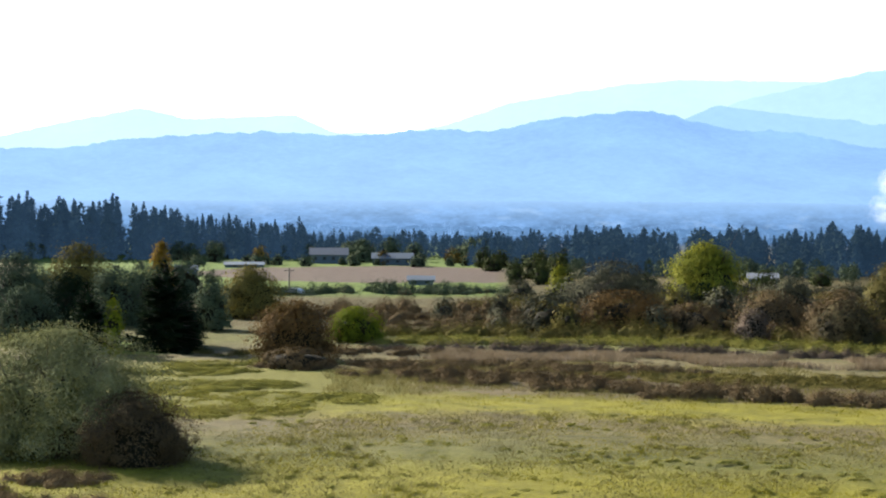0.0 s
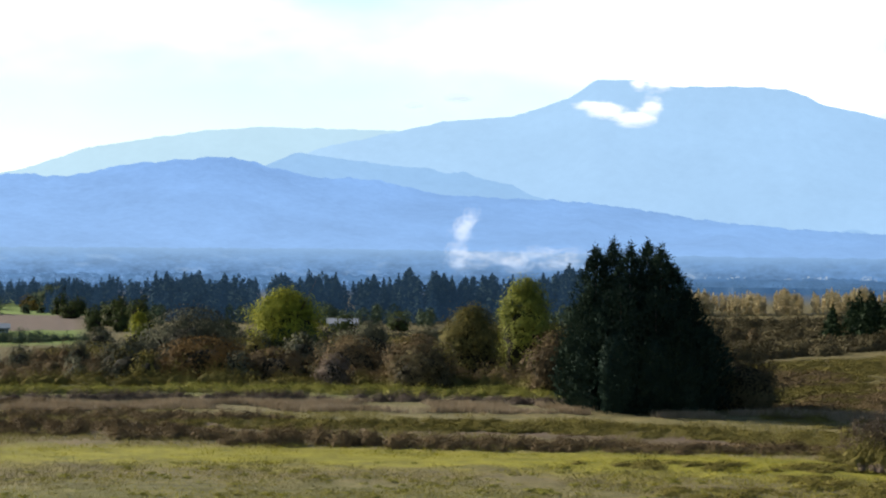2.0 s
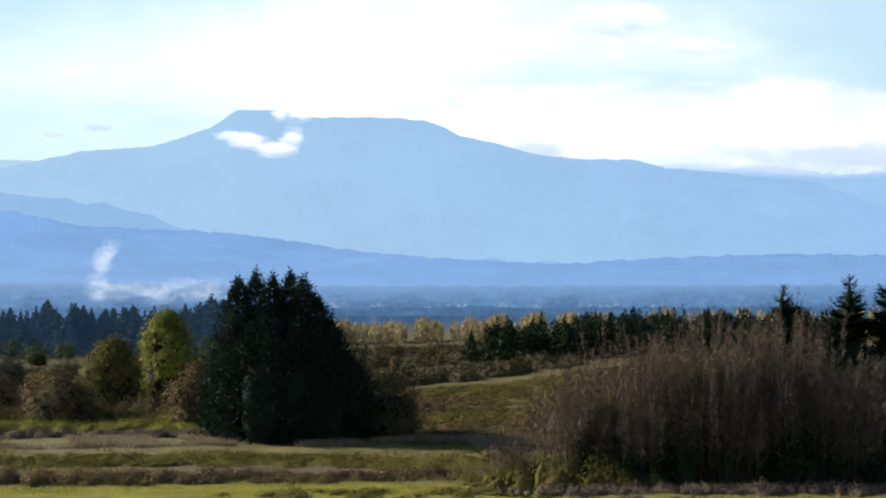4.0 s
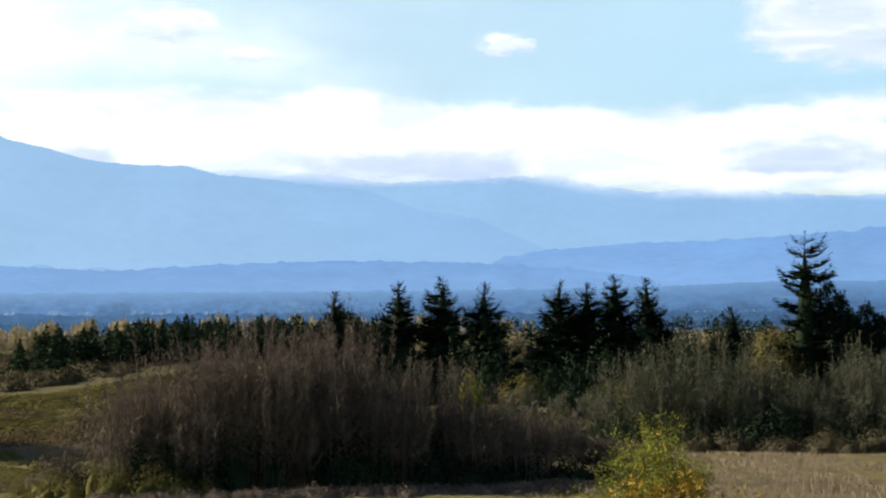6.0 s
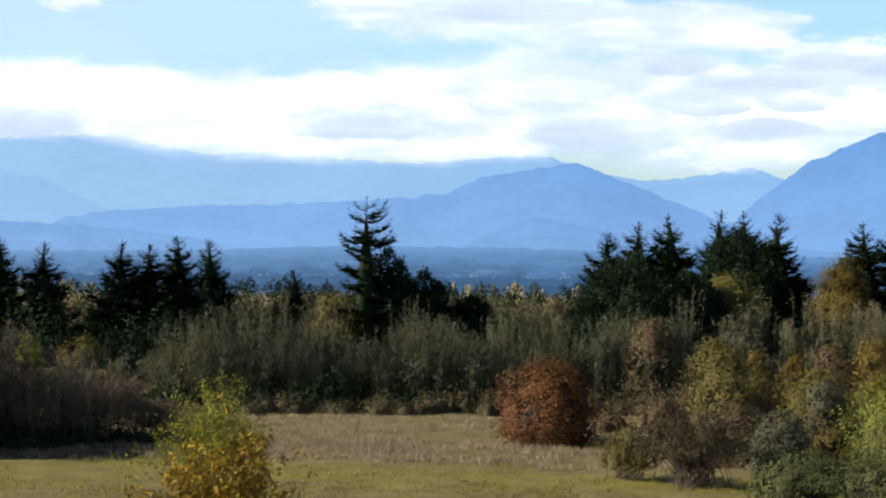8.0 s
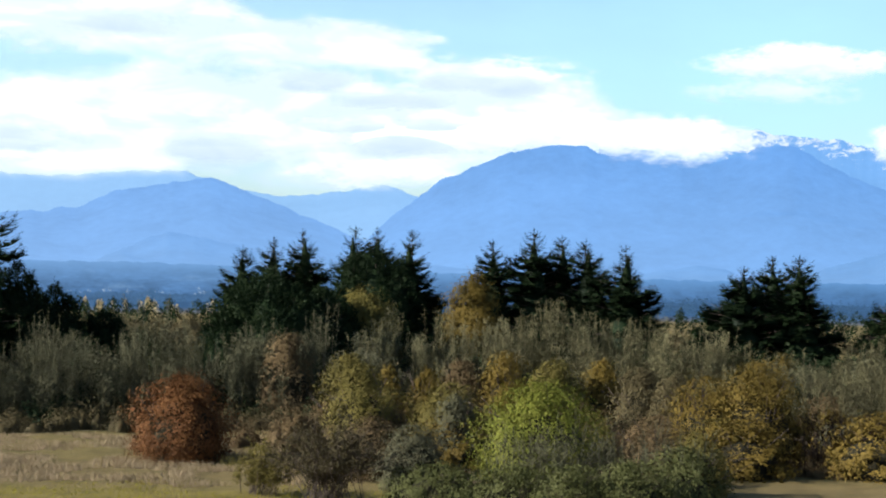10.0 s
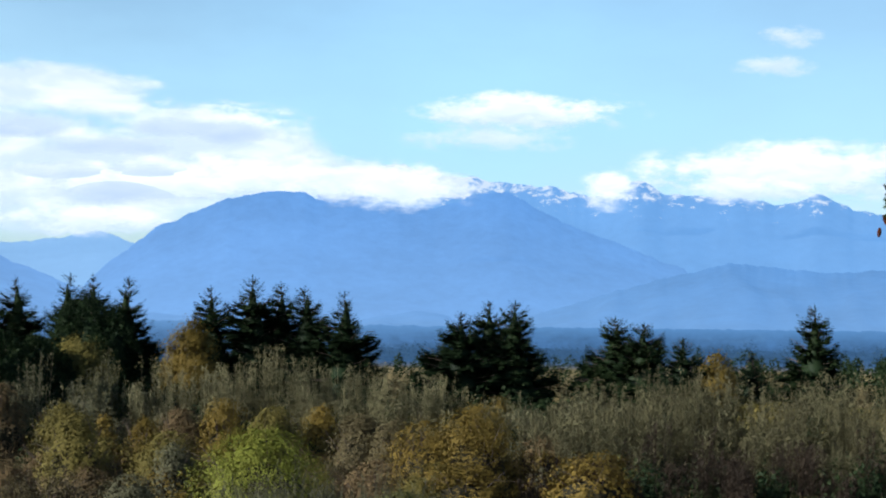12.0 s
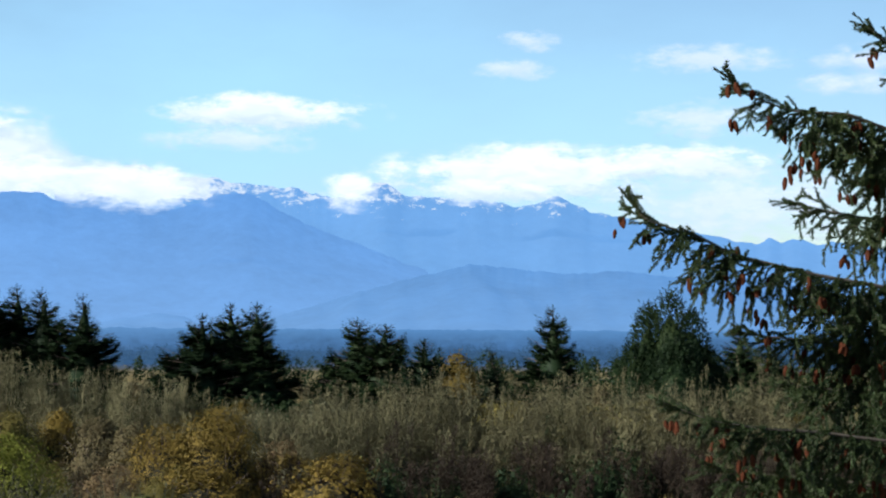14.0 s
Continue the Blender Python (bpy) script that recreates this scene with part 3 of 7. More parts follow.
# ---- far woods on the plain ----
# blue of the next three woods is haze, painted as glow
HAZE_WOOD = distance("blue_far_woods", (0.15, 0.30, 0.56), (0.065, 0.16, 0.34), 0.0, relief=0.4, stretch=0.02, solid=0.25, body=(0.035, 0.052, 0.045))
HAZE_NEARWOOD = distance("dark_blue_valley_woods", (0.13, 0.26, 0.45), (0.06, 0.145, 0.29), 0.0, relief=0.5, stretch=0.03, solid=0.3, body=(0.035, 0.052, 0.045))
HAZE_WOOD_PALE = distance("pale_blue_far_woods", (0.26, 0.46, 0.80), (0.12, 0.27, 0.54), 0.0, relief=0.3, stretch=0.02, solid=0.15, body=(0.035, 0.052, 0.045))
HAZE_GOLD = leafy("pale_gold_poplar_leaves", [(0.2, (0.264, 0.211, 0.106)), (0.55, (0.409, 0.33, 0.172)), (0.9, (0.528, 0.449, 0.277))], 0.3)


def wood_belt(name, label, az0, az1, d0, d1, h0, h1, count, mat, seed, pointed=0.7, per=26, width=0.36):
    """A belt of far trees, firs and round crowns mixed, that nobody could count."""
    rng = np.random.default_rng(seed)
    sets = []
    az = rng.uniform(az0, az1, count * 2)
    az = az[np.array([noise.noise((a * 1.9, seed, 4)) + rng.uniform(-0.5, 0.5) > -0.05 for a in az])][:count]
    dd = rng.uniform(d0, d1, len(az))
    for a, d in zip(az, dd):
        x, y, z = spot(a, d)
        lo = h0 + (h1 - h0) * (a - az0) / (az1 - az0)
        h = lo * (0.62 + 0.45 * abs(noise.noise((a * 0.8, seed, 0))) + 0.42 * rng.beta(1.6, 3.0))
        t = rng.uniform(0, 1, per) ** 0.8
        sharp = rng.random() < pointed
        prof = (1 - t) ** 0.85 * 0.9 + 0.03 if sharp else np.sqrt(np.clip(1 - (2 * t - 0.9) ** 2, 0.02, 1)) * 0.85
        wd = width * rng.uniform(0.65, 1.15)
        q = rng.uniform(0, 2 * math.pi, per)
        r = prof * h * wd * rng.uniform(0.45, 1.0, per) * (1 + 0.25 * np.sin(t * 40 + a * 50))
        p = np.stack([x + r * np.cos(q), y + r * np.sin(q), z + h * t], 1)
        out = np.stack([np.cos(q), np.sin(q), np.full(per, -0.25)], 1)
        sets.append(kites(rng, p, h * 0.10 * (0.4 + prof), way=out, thin=0.6, face=np.stack([np.cos(q), np.sin(q), np.full(per, 0.7)], 1)))
    v, f = join(*sets)
    return tagged(piece(name, v, f, mat), label, "woods", kind="stuff")


def far_belt(name, label, dist, height, mat, seed, az0=-64, az1=60, gap=-0.5):
    """A far strip of forest whose ragged top of single crowns stands against what lies behind it."""
    rng = np.random.default_rng(seed)
    az = np.arange(az0, az1, 1.1 / dist * 57.3 * 2.2)
    v, na = [], len(az)
    top = []
    for k, a in enumerate(az):
        stand = noise.noise((a * 0.45, seed, 0)) + 0.6 * noise.noise((a * 1.7, seed, 3))
        lift = height * (0.9 + 0.25 * stand) if stand > gap else 0.4
        top.append(max(0.3, lift * (1 + 0.35 * noise.noise((k * 0.9, seed, 8)) + rng.uniform(-0.12, 0.2))))
    for r, s in ((0, 1.0), (-14, 0.75), (-34, 0.35), (-46, -0.1)):
        for k, a in enumerate(az):
            q = dist + r + 30 * noise.noise((a * 0.3, seed, 5)) + rng.uniform(-3, 3)
            x, y = q * math.sin(radians(a)), q * math.cos(radians(a))
            v.append((x, y, ground_z(x, y) + top[k] * s))
    f = [(i * na + j, i * na + j + 1, (i + 1) * na + j + 1, (i + 1) * na + j) for i in range(3) for j in range(na - 1)]
    return tagged(piece(name, v, f, mat), label, "woods", kind="stuff")


# the valley forest glows with painted blue haze, paler further off
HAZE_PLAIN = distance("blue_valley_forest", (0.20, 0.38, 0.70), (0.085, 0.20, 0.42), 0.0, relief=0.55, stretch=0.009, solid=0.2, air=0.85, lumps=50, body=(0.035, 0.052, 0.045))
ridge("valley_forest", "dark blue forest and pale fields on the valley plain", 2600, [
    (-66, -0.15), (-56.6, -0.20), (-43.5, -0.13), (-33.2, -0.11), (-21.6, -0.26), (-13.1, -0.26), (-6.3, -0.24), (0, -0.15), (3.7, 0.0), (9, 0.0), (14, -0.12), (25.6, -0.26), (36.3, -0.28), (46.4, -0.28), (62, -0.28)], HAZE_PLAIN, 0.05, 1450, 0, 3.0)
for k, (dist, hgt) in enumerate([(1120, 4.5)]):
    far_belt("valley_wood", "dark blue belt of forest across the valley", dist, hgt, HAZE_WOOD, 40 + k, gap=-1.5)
wood_belt("hill_wood", "tall dark blue-green fir wood on the valley edge", -60, -53.6, 640, 720, 24, 22, 190, NEEDLE_HAZE, 5, 0.9, per=260, width=0.24)
wood_belt("hill_wood", "dark blue-green fir wood on the valley edge", -53.6, -47.6, 640, 720, 20, 13, 170, NEEDLE_HAZE, 15, 0.9, per=240, width=0.24)
wood_belt("fir_wood", "dark blue-green fir wood behind the houses", -48, -40.5, 660, 720, 9.5, 9.5, 150, NEEDLE_HAZE, 6, 0.7, per=200, width=0.3)
wood_belt("fir_wood", "dark blue-green fir wood beside the ploughed field", -42.6, -38.5, 590, 650, 8.5, 13, 90, NEEDLE_HAZE, 26, 0.7, per=240, width=0.3)
wood_belt("fir_wood", "long dark blue-green fir wood beyond the scrub", -39.4, -24, 530, 640, 13, 14.5, 390, NEEDLE_HAZE, 16, 0.75, per=260, width=0.3)
wood_belt("field_wood", "olive and rust trees at the edge of the fir wood", -39.5, -24.5, 500, 535, 6, 7, 55, HOLLOW, 17, 0.1, per=260, width=0.5)
wood_belt("field_wood", "olive trees round the houses", -57, -47.5, 645, 660, 6, 6, 26, HOLLOW, 19, 0.1, per=220, width=0.5)
wood_belt("fir_row", "row of dark young firs behind the brown slope", -19.2, -8, 415, 440, 9.8, 9.8, 180, NEEDLE, 8, 0.6, per=200, width=0.4)
wood_belt("fir_row", "second row of dark young firs behind the brown slope", -18.6, -8, 442, 460, 9.6, 9.6, 150, NEEDLE, 58, 0.7, per=180, width=0.36)
wood_belt("back_wood", "dark mixed trees behind the thickets", -8, 60, 430, 560, 8, 8, 420, NEEDLE, 18, 0.4, per=160, width=0.5)
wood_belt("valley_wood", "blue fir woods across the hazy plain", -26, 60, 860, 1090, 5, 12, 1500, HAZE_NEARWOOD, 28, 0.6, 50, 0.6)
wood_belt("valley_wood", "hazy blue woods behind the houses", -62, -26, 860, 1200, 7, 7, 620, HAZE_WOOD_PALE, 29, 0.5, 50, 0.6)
# trees made pale by haze in their own glow
HAZE_TREES = distance("hazed_far_trees", (0.62, 0.72, 0.82), (0.36, 0.48, 0.60), 0.0, relief=0.3, stretch=0.02, solid=0.15)
wood_belt("valley_trees", "autumn trees far across the plain, paled by painted haze", -24, 16, 1130, 1145, 6.5, 6, 150, HAZE_TREES, 30, 0.0, 40, 0.5)
wood_belt("poplar_row", "long row of pale golden poplars", -25.5, -14.8, 620, 650, 8.2, 8.2, 560, HAZE_GOLD, 9, 0.0, 90, 0.11)
wood_belt("poplar_row", "golden poplars half hidden by firs", -14.8, -2.5, 620, 650, 7.0, 7.0, 150, HAZE_GOLD, 10, 0.0, 110, 0.17)
wood_belt("poplar_row", "few small golden trees beyond the thickets", 6.5, 12, 600, 640, 6.4, 6.0, 26, HAZE_GOLD, 11, 0.0, 130, 0.26)


# ---- trees and shrubs ----
def cores(rng, c, rx, rz, seg=7, rings=(-0.75, -0.2, 0.4, 0.85)):
    """Lumpy shaded insides of leaf clumps, so that one does not look through them."""
    k, v = len(c), []
    for s in rings:
        for j in range(seg):
            a = 2 * math.pi * (j + 0.5 * (rings.index(s) % 2)) / seg
            w = math.sqrt(1 - s * s) * rng.uniform(0.85, 1.15, k)
            v.append(np.stack([c[:, 0] + rx * w * math.cos(a), c[:, 1] + rx * w * math.sin(a), c[:, 2] + rz * s], 1))
    v.append(np.stack([c[:, 0], c[:, 1], c[:, 2] + rz], 1))
    v = np.stack(v, 1)
    n = len(rings)
    f = []
    for i in range(n - 1):
        for j in range(seg):
            p, q = i * seg + j, i * seg + (j + 1) % seg
            f += [(p, q, q + seg), (p, q + seg, p + seg)]
    f += [((n - 1) * seg + j, (n - 1) * seg + (j + 1) % seg, n * seg) for j in range(seg)]
    m = n * seg + 1
    return v.reshape(-1, 3), (np.arange(k)[:, None, None] * m + np.array(f)[None]).reshape(-1, 3)


def lobes(rng, count, w, h, low=0.0, flat=1.0):
    """Centres and radii of the lumps that make up a crown of that width and height; low: how far its sides reach down."""
    out = []
    for k in range(count):
        t = rng.uniform(0.0, 1.0) ** (1.35 if low > 0.42 else 0.8)
        rad = rng.uniform(0.13, 0.23) * min(w, h)
        rise = low + (1 - low) * t
        prof = math.sqrt(max(0.02, 1 - (2 * rise - 1) ** 2)) if low < 0.45 or t > 0.5 else 0.92
        q = rng.uniform(0, 2 * math.pi)
        rr = max(0, w / 2 * prof - rad * 0.55) * math.sqrt(rng.uniform(0.15, 1.0))
        out.append((rr * math.cos(q), rr * math.sin(q) * flat, rad * 0.5 + (h - rad * 1.55) * t, rad))
    if low > 0.42:
        for k in range(count // 3):
            q, rad = rng.uniform(0, 2 * math.pi), rng.uniform(0.13, 0.2) * min(w, h)
            rr = (w / 2 - rad * 0.7) * math.sqrt(rng.uniform(0.2, 1.0))
            out.append((rr * math.cos(q), rr * math.sin(q) * flat, rad * rng.uniform(0.2, 1.0), rad))
    return np.array(out)


def dome(rng, w, h, z0, low, seg=18, rings=9):
    """The close-grown inside of a crown: one uneven dome."""
    ph = rng.uniform(0, 6.28, 4)
    v = []
    for i in range(rings):
        t = i / (rings - 1)
        r = w / 2 * envelope(np.array([t]), low)[0]
        for j in range(seg):
            a = 2 * math.pi * (j + 0.5 * (i % 2)) / seg
            q = r * (1 + 0.13 * math.sin(2 * a + 4 * t + ph[0]) + 0.1 * math.sin(5 * a - 6 * t + ph[1]) + rng.uniform(-0.06, 0.06))
            v.append((q * math.cos(a), q * math.sin(a), z0 + (h - z0) * t + rng.uniform(-0.03, 0.03) * h))
    f = []
    for i in range(rings - 1):
        for j in range(seg):
            p, q = i * seg + j, i * seg + (j + 1) % seg
            f += [(p, q, q + seg), (p, q + seg, p + seg)]
    v.append((0, 0, h))
    f += [((rings - 1) * seg + j, (rings - 1) * seg + (j + 1) % seg, rings * seg) for j in range(seg)]
    return np.array(v), np.array(f)


def envelope(t, low):
    """Half width of a crown, as a share of its widest, at the share t of its height."""
    if low < 0.45:
        return np.sqrt(np.clip(1 - (2 * (low + (1 - low) * t) - 1) ** 2, 0.015, 1))
    return np.where(t < 0.45, 0.9 + 0.1 * np.sin(t * 3.5), np.sqrt(np.clip(1 - ((t - 0.42) / 0.585) ** 2, 0.015, 1)))


def crown(rng, w, h, leaves, size, count=26, low=0.3, thin=0.55, way=None, flat=1.0, z0=0.0, wisp=0.12, solid=0.62):
    """Leaves in clumps on the lumps of a crown and all over its uneven dome, with loose shoots that break its outline."""
    lb = lobes(rng, count, w, h - z0, low, flat)
    count, subs = len(lb), 13
    n = rng.normal(size=(count, subs, 3))
    n /= np.linalg.norm(n, axis=2)[..., None]
    n[..., 2] = np.where(n[..., 2] < -0.35, -n[..., 2], n[..., 2])
    rad = lb[:, None, 3:4]
    c = (lb[:, None, :3] + n * rad * rng.uniform(0.5, 1.2, (count, subs, 1))).reshape(-1, 3)
    sr = (rad[..., 0] * rng.uniform(0.16, 0.40, (count, subs))).reshape(-1)
    n = n.reshape(-1, 3)
    k1 = int(leaves * 0.84)
    k2 = leaves - k1
    pick = rng.choice(len(c), k1, p=sr ** 1.6 / (sr ** 1.6).sum())
    p = c[pick] + rng.normal(size=(k1, 3)) * (sr[pick] * 0.8)[:, None]
    t, a, ph = 1 - rng.uniform(0, 1, k2) ** 1.25, rng.uniform(0, 2 * math.pi, k2), rng.uniform(0, 6.28, 4)
    lump = 0.92 + 0.13 * np.sin(3 * a + 5 * t + ph[0]) + 0.10 * np.sin(5 * a - 8 * t + ph[1]) + 0.07 * np.sin(11 * a + 17 * t + ph[2]) + 0.05 * np.sin(17 * a - 29 * t + ph[3])
    r = w / 2 * envelope(t, low) * lump * (1 - 0.3 * rng.beta(1.2, 3.0, k2)) * np.where(t > 0.97, np.sqrt(rng.uniform(0, 1, k2)), 1)
    p2 = np.stack([r * np.cos(a), r * np.sin(a) * flat, (h - z0) * t * (0.95 + 0.05 * lump)], 1)
    shoot = np.where(rng.random(k2) < wisp, rng.uniform(0, 0.09, k2), 0) * h
    p2 = p2 + shoot[:, None] * np.stack([np.cos(a) * 0.6, np.sin(a) * 0.6, np.full(k2, 0.9)], 1)
    own = np.concatenate([n[pick] * 0.55, rng.normal(0, 0.12, (k2, 3))])
    p = np.concatenate([p, p2])
    whole = p / np.array([w / 2, w / 2 * flat, h * 0.75]) - np.array([0, 0, 0.35])
    whole /= np.linalg.norm(whole, axis=1)[:, None] + 0.2
    p[:, 2] = np.abs(p[:, 2]) * 0.97 + 0.03 + z0
    leaf = kites(rng, p, size, way, thin, face=own + whole + np.array([0, 0, 0.1]), loose=0.2)
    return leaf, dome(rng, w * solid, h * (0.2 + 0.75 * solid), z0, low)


def boughs(rng, w, h, count, r, fork=0.25):
    """Trunk or stems that split into limbs inside a crown."""
    tops = np.stack([rng.normal(0, w * 0.2, count), rng.normal(0, w * 0.2, count), rng.uniform(0.55, 0.9, count) * h], 1)
    mid = tops * np.array([0.35, 0.35, 0.5]) + rng.normal(0, 0.02 * w, (count, 3))
    foot = np.stack([rng.normal(0, w * 0.03, count), rng.normal(0, w * 0.03, count), np.full(count, -0.3)], 1)
    tips = np.repeat(tops, 3, 0) + rng.normal(0, w * 0.12, (count * 3, 3)) + np.array([0, 0, h * 0.05])
    start = np.repeat(mid * 0.4 + tops * 0.6, 3, 0)
    return join(rods(foot, mid, r, r * 0.65, 5), rods(mid, tops, r * 0.65, r * 0.25, 5), rods(start, tips, r * 0.3, r * 0.08, 3))


def shrub(name, label, az, d, h, w, mat, leaves=9000, size=0.38, lumps=26, low=0.45, stems=9, seed=1, category="shrub", group="", thin=0.85, z0=0.0, way=None, bark=None, cover=1.8, wisp=0.13, grain=0.00105, solid=0.62):
    """A leafy shrub or round-headed tree: stems and a crown of single leaves in lumps."""
    rng = np.random.default_rng(seed)
    x, y, z = spot(az, d)
    ob = new(name)
    ob.matrix_world = Matrix.Translation((x, y, z))
    piece("stem" if stems > 1 else "trunk", *boughs(rng, w, h, stems, max(0.05, h * 0.012) if stems > 1 else h * 0.028), bark or BARK, ob)
    size = size if d < 100 else max(0.15, grain * d)
    leaves = int(cover * 1.6 * w * h / (0.25 * size * size))
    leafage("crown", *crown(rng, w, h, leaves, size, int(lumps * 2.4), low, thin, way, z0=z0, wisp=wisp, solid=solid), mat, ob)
    return tagged(ob, label, category, group)


def fir_mesh(rng, h, w, whorls, per, spray, droop=0.25, bare=0.08, ragged=0.25, power=0.9):
    """Needle sprays and wood of a fir: uneven tiers of branches, lifted near the top, level and then sinking further down, with upturned tips."""
    pts, ways, faces, sizes, b0, b1, rr = [], [], [], [], [], [], []
    bend = rng.normal(0, 0.012 * h, 2)
    for k in range(whorls):
        t0 = bare + (1 - bare) * (max(k + rng.uniform(-0.3, 0.3), 0) / whorls) ** 0.92
        strong = rng.uniform(0.8, 1.12)
        for _ in range(per if k < whorls * 0.8 else max(3, per - 2)):
            t = min(max(t0 + rng.normal(0, 0.006), bare), 0.975)
            ln = (w / 2 * (1 - t) ** power + 0.02 * w) * strong * rng.uniform(1 - ragged * 1.7, 1 + ragged * 0.7)
            q = rng.uniform(0, 2 * math.pi)
            out = np.array([math.cos(q), math.sin(q), 0])
            lift = -0.40 + 0.9 * t ** 1.6 + rng.normal(0, 0.08) - droop * 0.5 * (1 - t)
            s = np.linspace(0.08, 1, max(5, int(ln / 0.24)))
            root = np.array([bend[0] * t * t, bend[1] * t * t, h * t])
            line = root + out * (ln * s)[:, None] + np.array([0, 0, 1.0]) * (lift * ln * s + 0.36 * ln * s ** 3)[:, None]
            side = np.cross(out, [0, 0, 1.0])
            wd = np.maximum(ln * 0.42 * np.sin(np.pi * np.clip(s * 0.84 + 0.1, 0, 1)), 0.22)
            for u in (-1, 0, 1):
                sizes.append(np.maximum(wd * 1.1, 0.3) if u else np.full(len(s), spray * (0.5 + 0.5 * (1 - t))))
                pts.append(line + side * (u * wd * 0.42)[:, None] + out * (abs(u) * wd * 0.25)[:, None] - np.array([0, 0, 1.0]) * (abs(u) * wd * 0.14)[:, None] + rng.normal(0, 0.06, line.shape))
                faces.append(np.repeat((out * 0.3 + np.array([0, 0, 1.0]))[None], len(s), 0))
                ways.append(np.repeat((out * 0.9 + side * u * 1.0 + np.array([0, 0, -0.18 + 0.4 * t]))[None], len(s), 0))
            b0.append(root)
            b1.append(line[-1])
            rr.append(0.012 * ln + 0.015)
    p, wy = np.concatenate(pts), np.concatenate(ways)
    head = np.array([bend[0], bend[1], h])
    lead = head + np.stack([rng.normal(0, 0.05, 26), rng.normal(0, 0.05, 26), h * rng.uniform(-0.07, 0.015, 26)], 1)
    nee = join(kites(rng, p, np.concatenate(sizes), wy, 0.36, 0.16, face=np.concatenate(faces), loose=0.4), kites(rng, lead, spray * 0.6, np.array([0, 0, 1.0]), 0.3, 0.35))
    inside = dome(rng, w * 0.5, h * 0.93, h * bare, 0.45, 10, 14)
    lean = 1 - np.clip((inside[0][:, 2] / h - bare) / (0.93 - bare), 0, 1)
    inside[0][:, :2] *= (0.08 + 0.92 * lean)[:, None]
    nee = join(nee, inside)
    wood = join(rods([[0, 0, -0.4]], [head * 0.98], h * 0.015, 0.03, 7), rods(b0, b1, np.array(rr), 0.012, 3))
    return nee, wood


def fir(name, label, az, d, h, w, seed=1, whorls=26, per=9, spray=0.7, droop=0.22, bare=0.04, ragged=0.3, power=0.86, mat=None, group="firs", slim=False):
    rng = np.random.default_rng(seed)
    x, y, z = spot(az, d)
    ob = new(name)
    ob.matrix_world = Matrix.Translation((x, y, z))
    nee, wood = fir_mesh(rng, h, w if slim else max(w * 1.5, 0.86 * h), whorls, per, spray, droop, bare, ragged, power)
    piece("trunk", *wood, BARK, ob)
    piece("needles", *nee, mat or NEEDLE, ob)
    return tagged(ob, label, "conifer", group)


def thicket(name, label, patches, mat, seed, stem=0.04, twigs=34, density=1.0, fan=0.16, fine=0.075, tips=32, clump=8, spread=1.1, tip=0.34, uneven=0.5):
    """Bare young trees, several stems to a clump, standing close together; each patch is (heading, distance, half width, half depth, height)."""
    rng = np.random.default_rng(seed)
    sets = []
    for az, d, hw, hd, h in patches:
        cx, cy, _ = spot(az, d)
        a = radians(az)
        kc = max(3, int(hw * hd * 0.16 * density))
        q, r = rng.uniform(0, 2 * math.pi, kc), np.sqrt(rng.uniform(0, 1, kc))
        u, w = r * np.cos(q), r * np.sin(q)
        gx = cx + u * hw * math.cos(a) + w * hd * math.sin(a)
        gy = cy - u * hw * math.sin(a) + w * hd * math.cos(a)
        gh = h * (1 - 0.5 * r ** 2.6) * rng.uniform(0.74, 1.06, kc) * (1 + uneven * np.array([noise.noise((i * 0.16, j * 0.16, seed)) for i, j in zip(gx, gy)]))
        k = kc * clump
        who = np.repeat(np.arange(kc), clump)
        off = rng.normal(0, spread * 0.55, (k, 2))
        x, y = gx[who] + off[:, 0], gy[who] + off[:, 1]
        z = np.array([ground_z(i, j) for i, j in zip(x, y)])
        hh = gh[who] * rng.uniform(0.78, 1.02, k)
        top = np.stack([x + off[:, 0] * fan * hh * 0.5 + rng.normal(0, 0.03, k) * hh, y + off[:, 1] * fan * hh * 0.5 + rng.normal(0, 0.03, k) * hh, z + hh], 1)
        foot = np.stack([x, y, z - 0.2], 1)
        sets.append(split(*rods(foot, top, stem * rng.uniform(0.5, 1.3, k), 0.012, 3)))
        t = rng.uniform(0.12, 1.0, (k, twigs)) ** 0.5
        p = foot[:, None] + (top - foot)[:, None] * t[..., None]
        ln = (0.55 + h * 0.05) * rng.uniform(0.5, 1.3, (k, twigs)) * (1.2 - 0.65 * t)
        ang = rng.uniform(0, 2 * math.pi, (k, twigs))
        way = np.stack([np.cos(ang) * 0.85, np.sin(ang) * 0.85, rng.uniform(0.1, 1.3, ang.shape) + 0.6 * t * t], -1)
        way /= np.linalg.norm(way, axis=-1)[..., None]
        mid = p + way * ln[..., None] * 0.5
        kv, kf = kites(rng, mid.reshape(-1, 3), 1.0, way.reshape(-1, 3), fine, 0.15)
        kv = kv.reshape(-1, 3, 3)
        c = kv.mean(1, keepdims=True)
        kv = c + (kv - c) * ln.reshape(-1, 1, 1)
        sets.append((kv.reshape(-1, 3), kf))
        tk = int(k * tips)
        if tk:
            who = rng.integers(0, k, tk)
            s = 1.03 - 0.62 * rng.uniform(0, 1, tk) ** 1.5
            q = foot[who] + (top - foot)[who] * s[:, None] + rng.normal(0, 0.6, (tk, 3)) * (1.35 - s)[:, None]
            sets.append(kites(rng, q, tip, np.array([0, 0, 0.8]), 0.36))
    ob = piece(name, *join(*sets), mat)
    return tagged(ob, label, "thicket", kind="stuff")


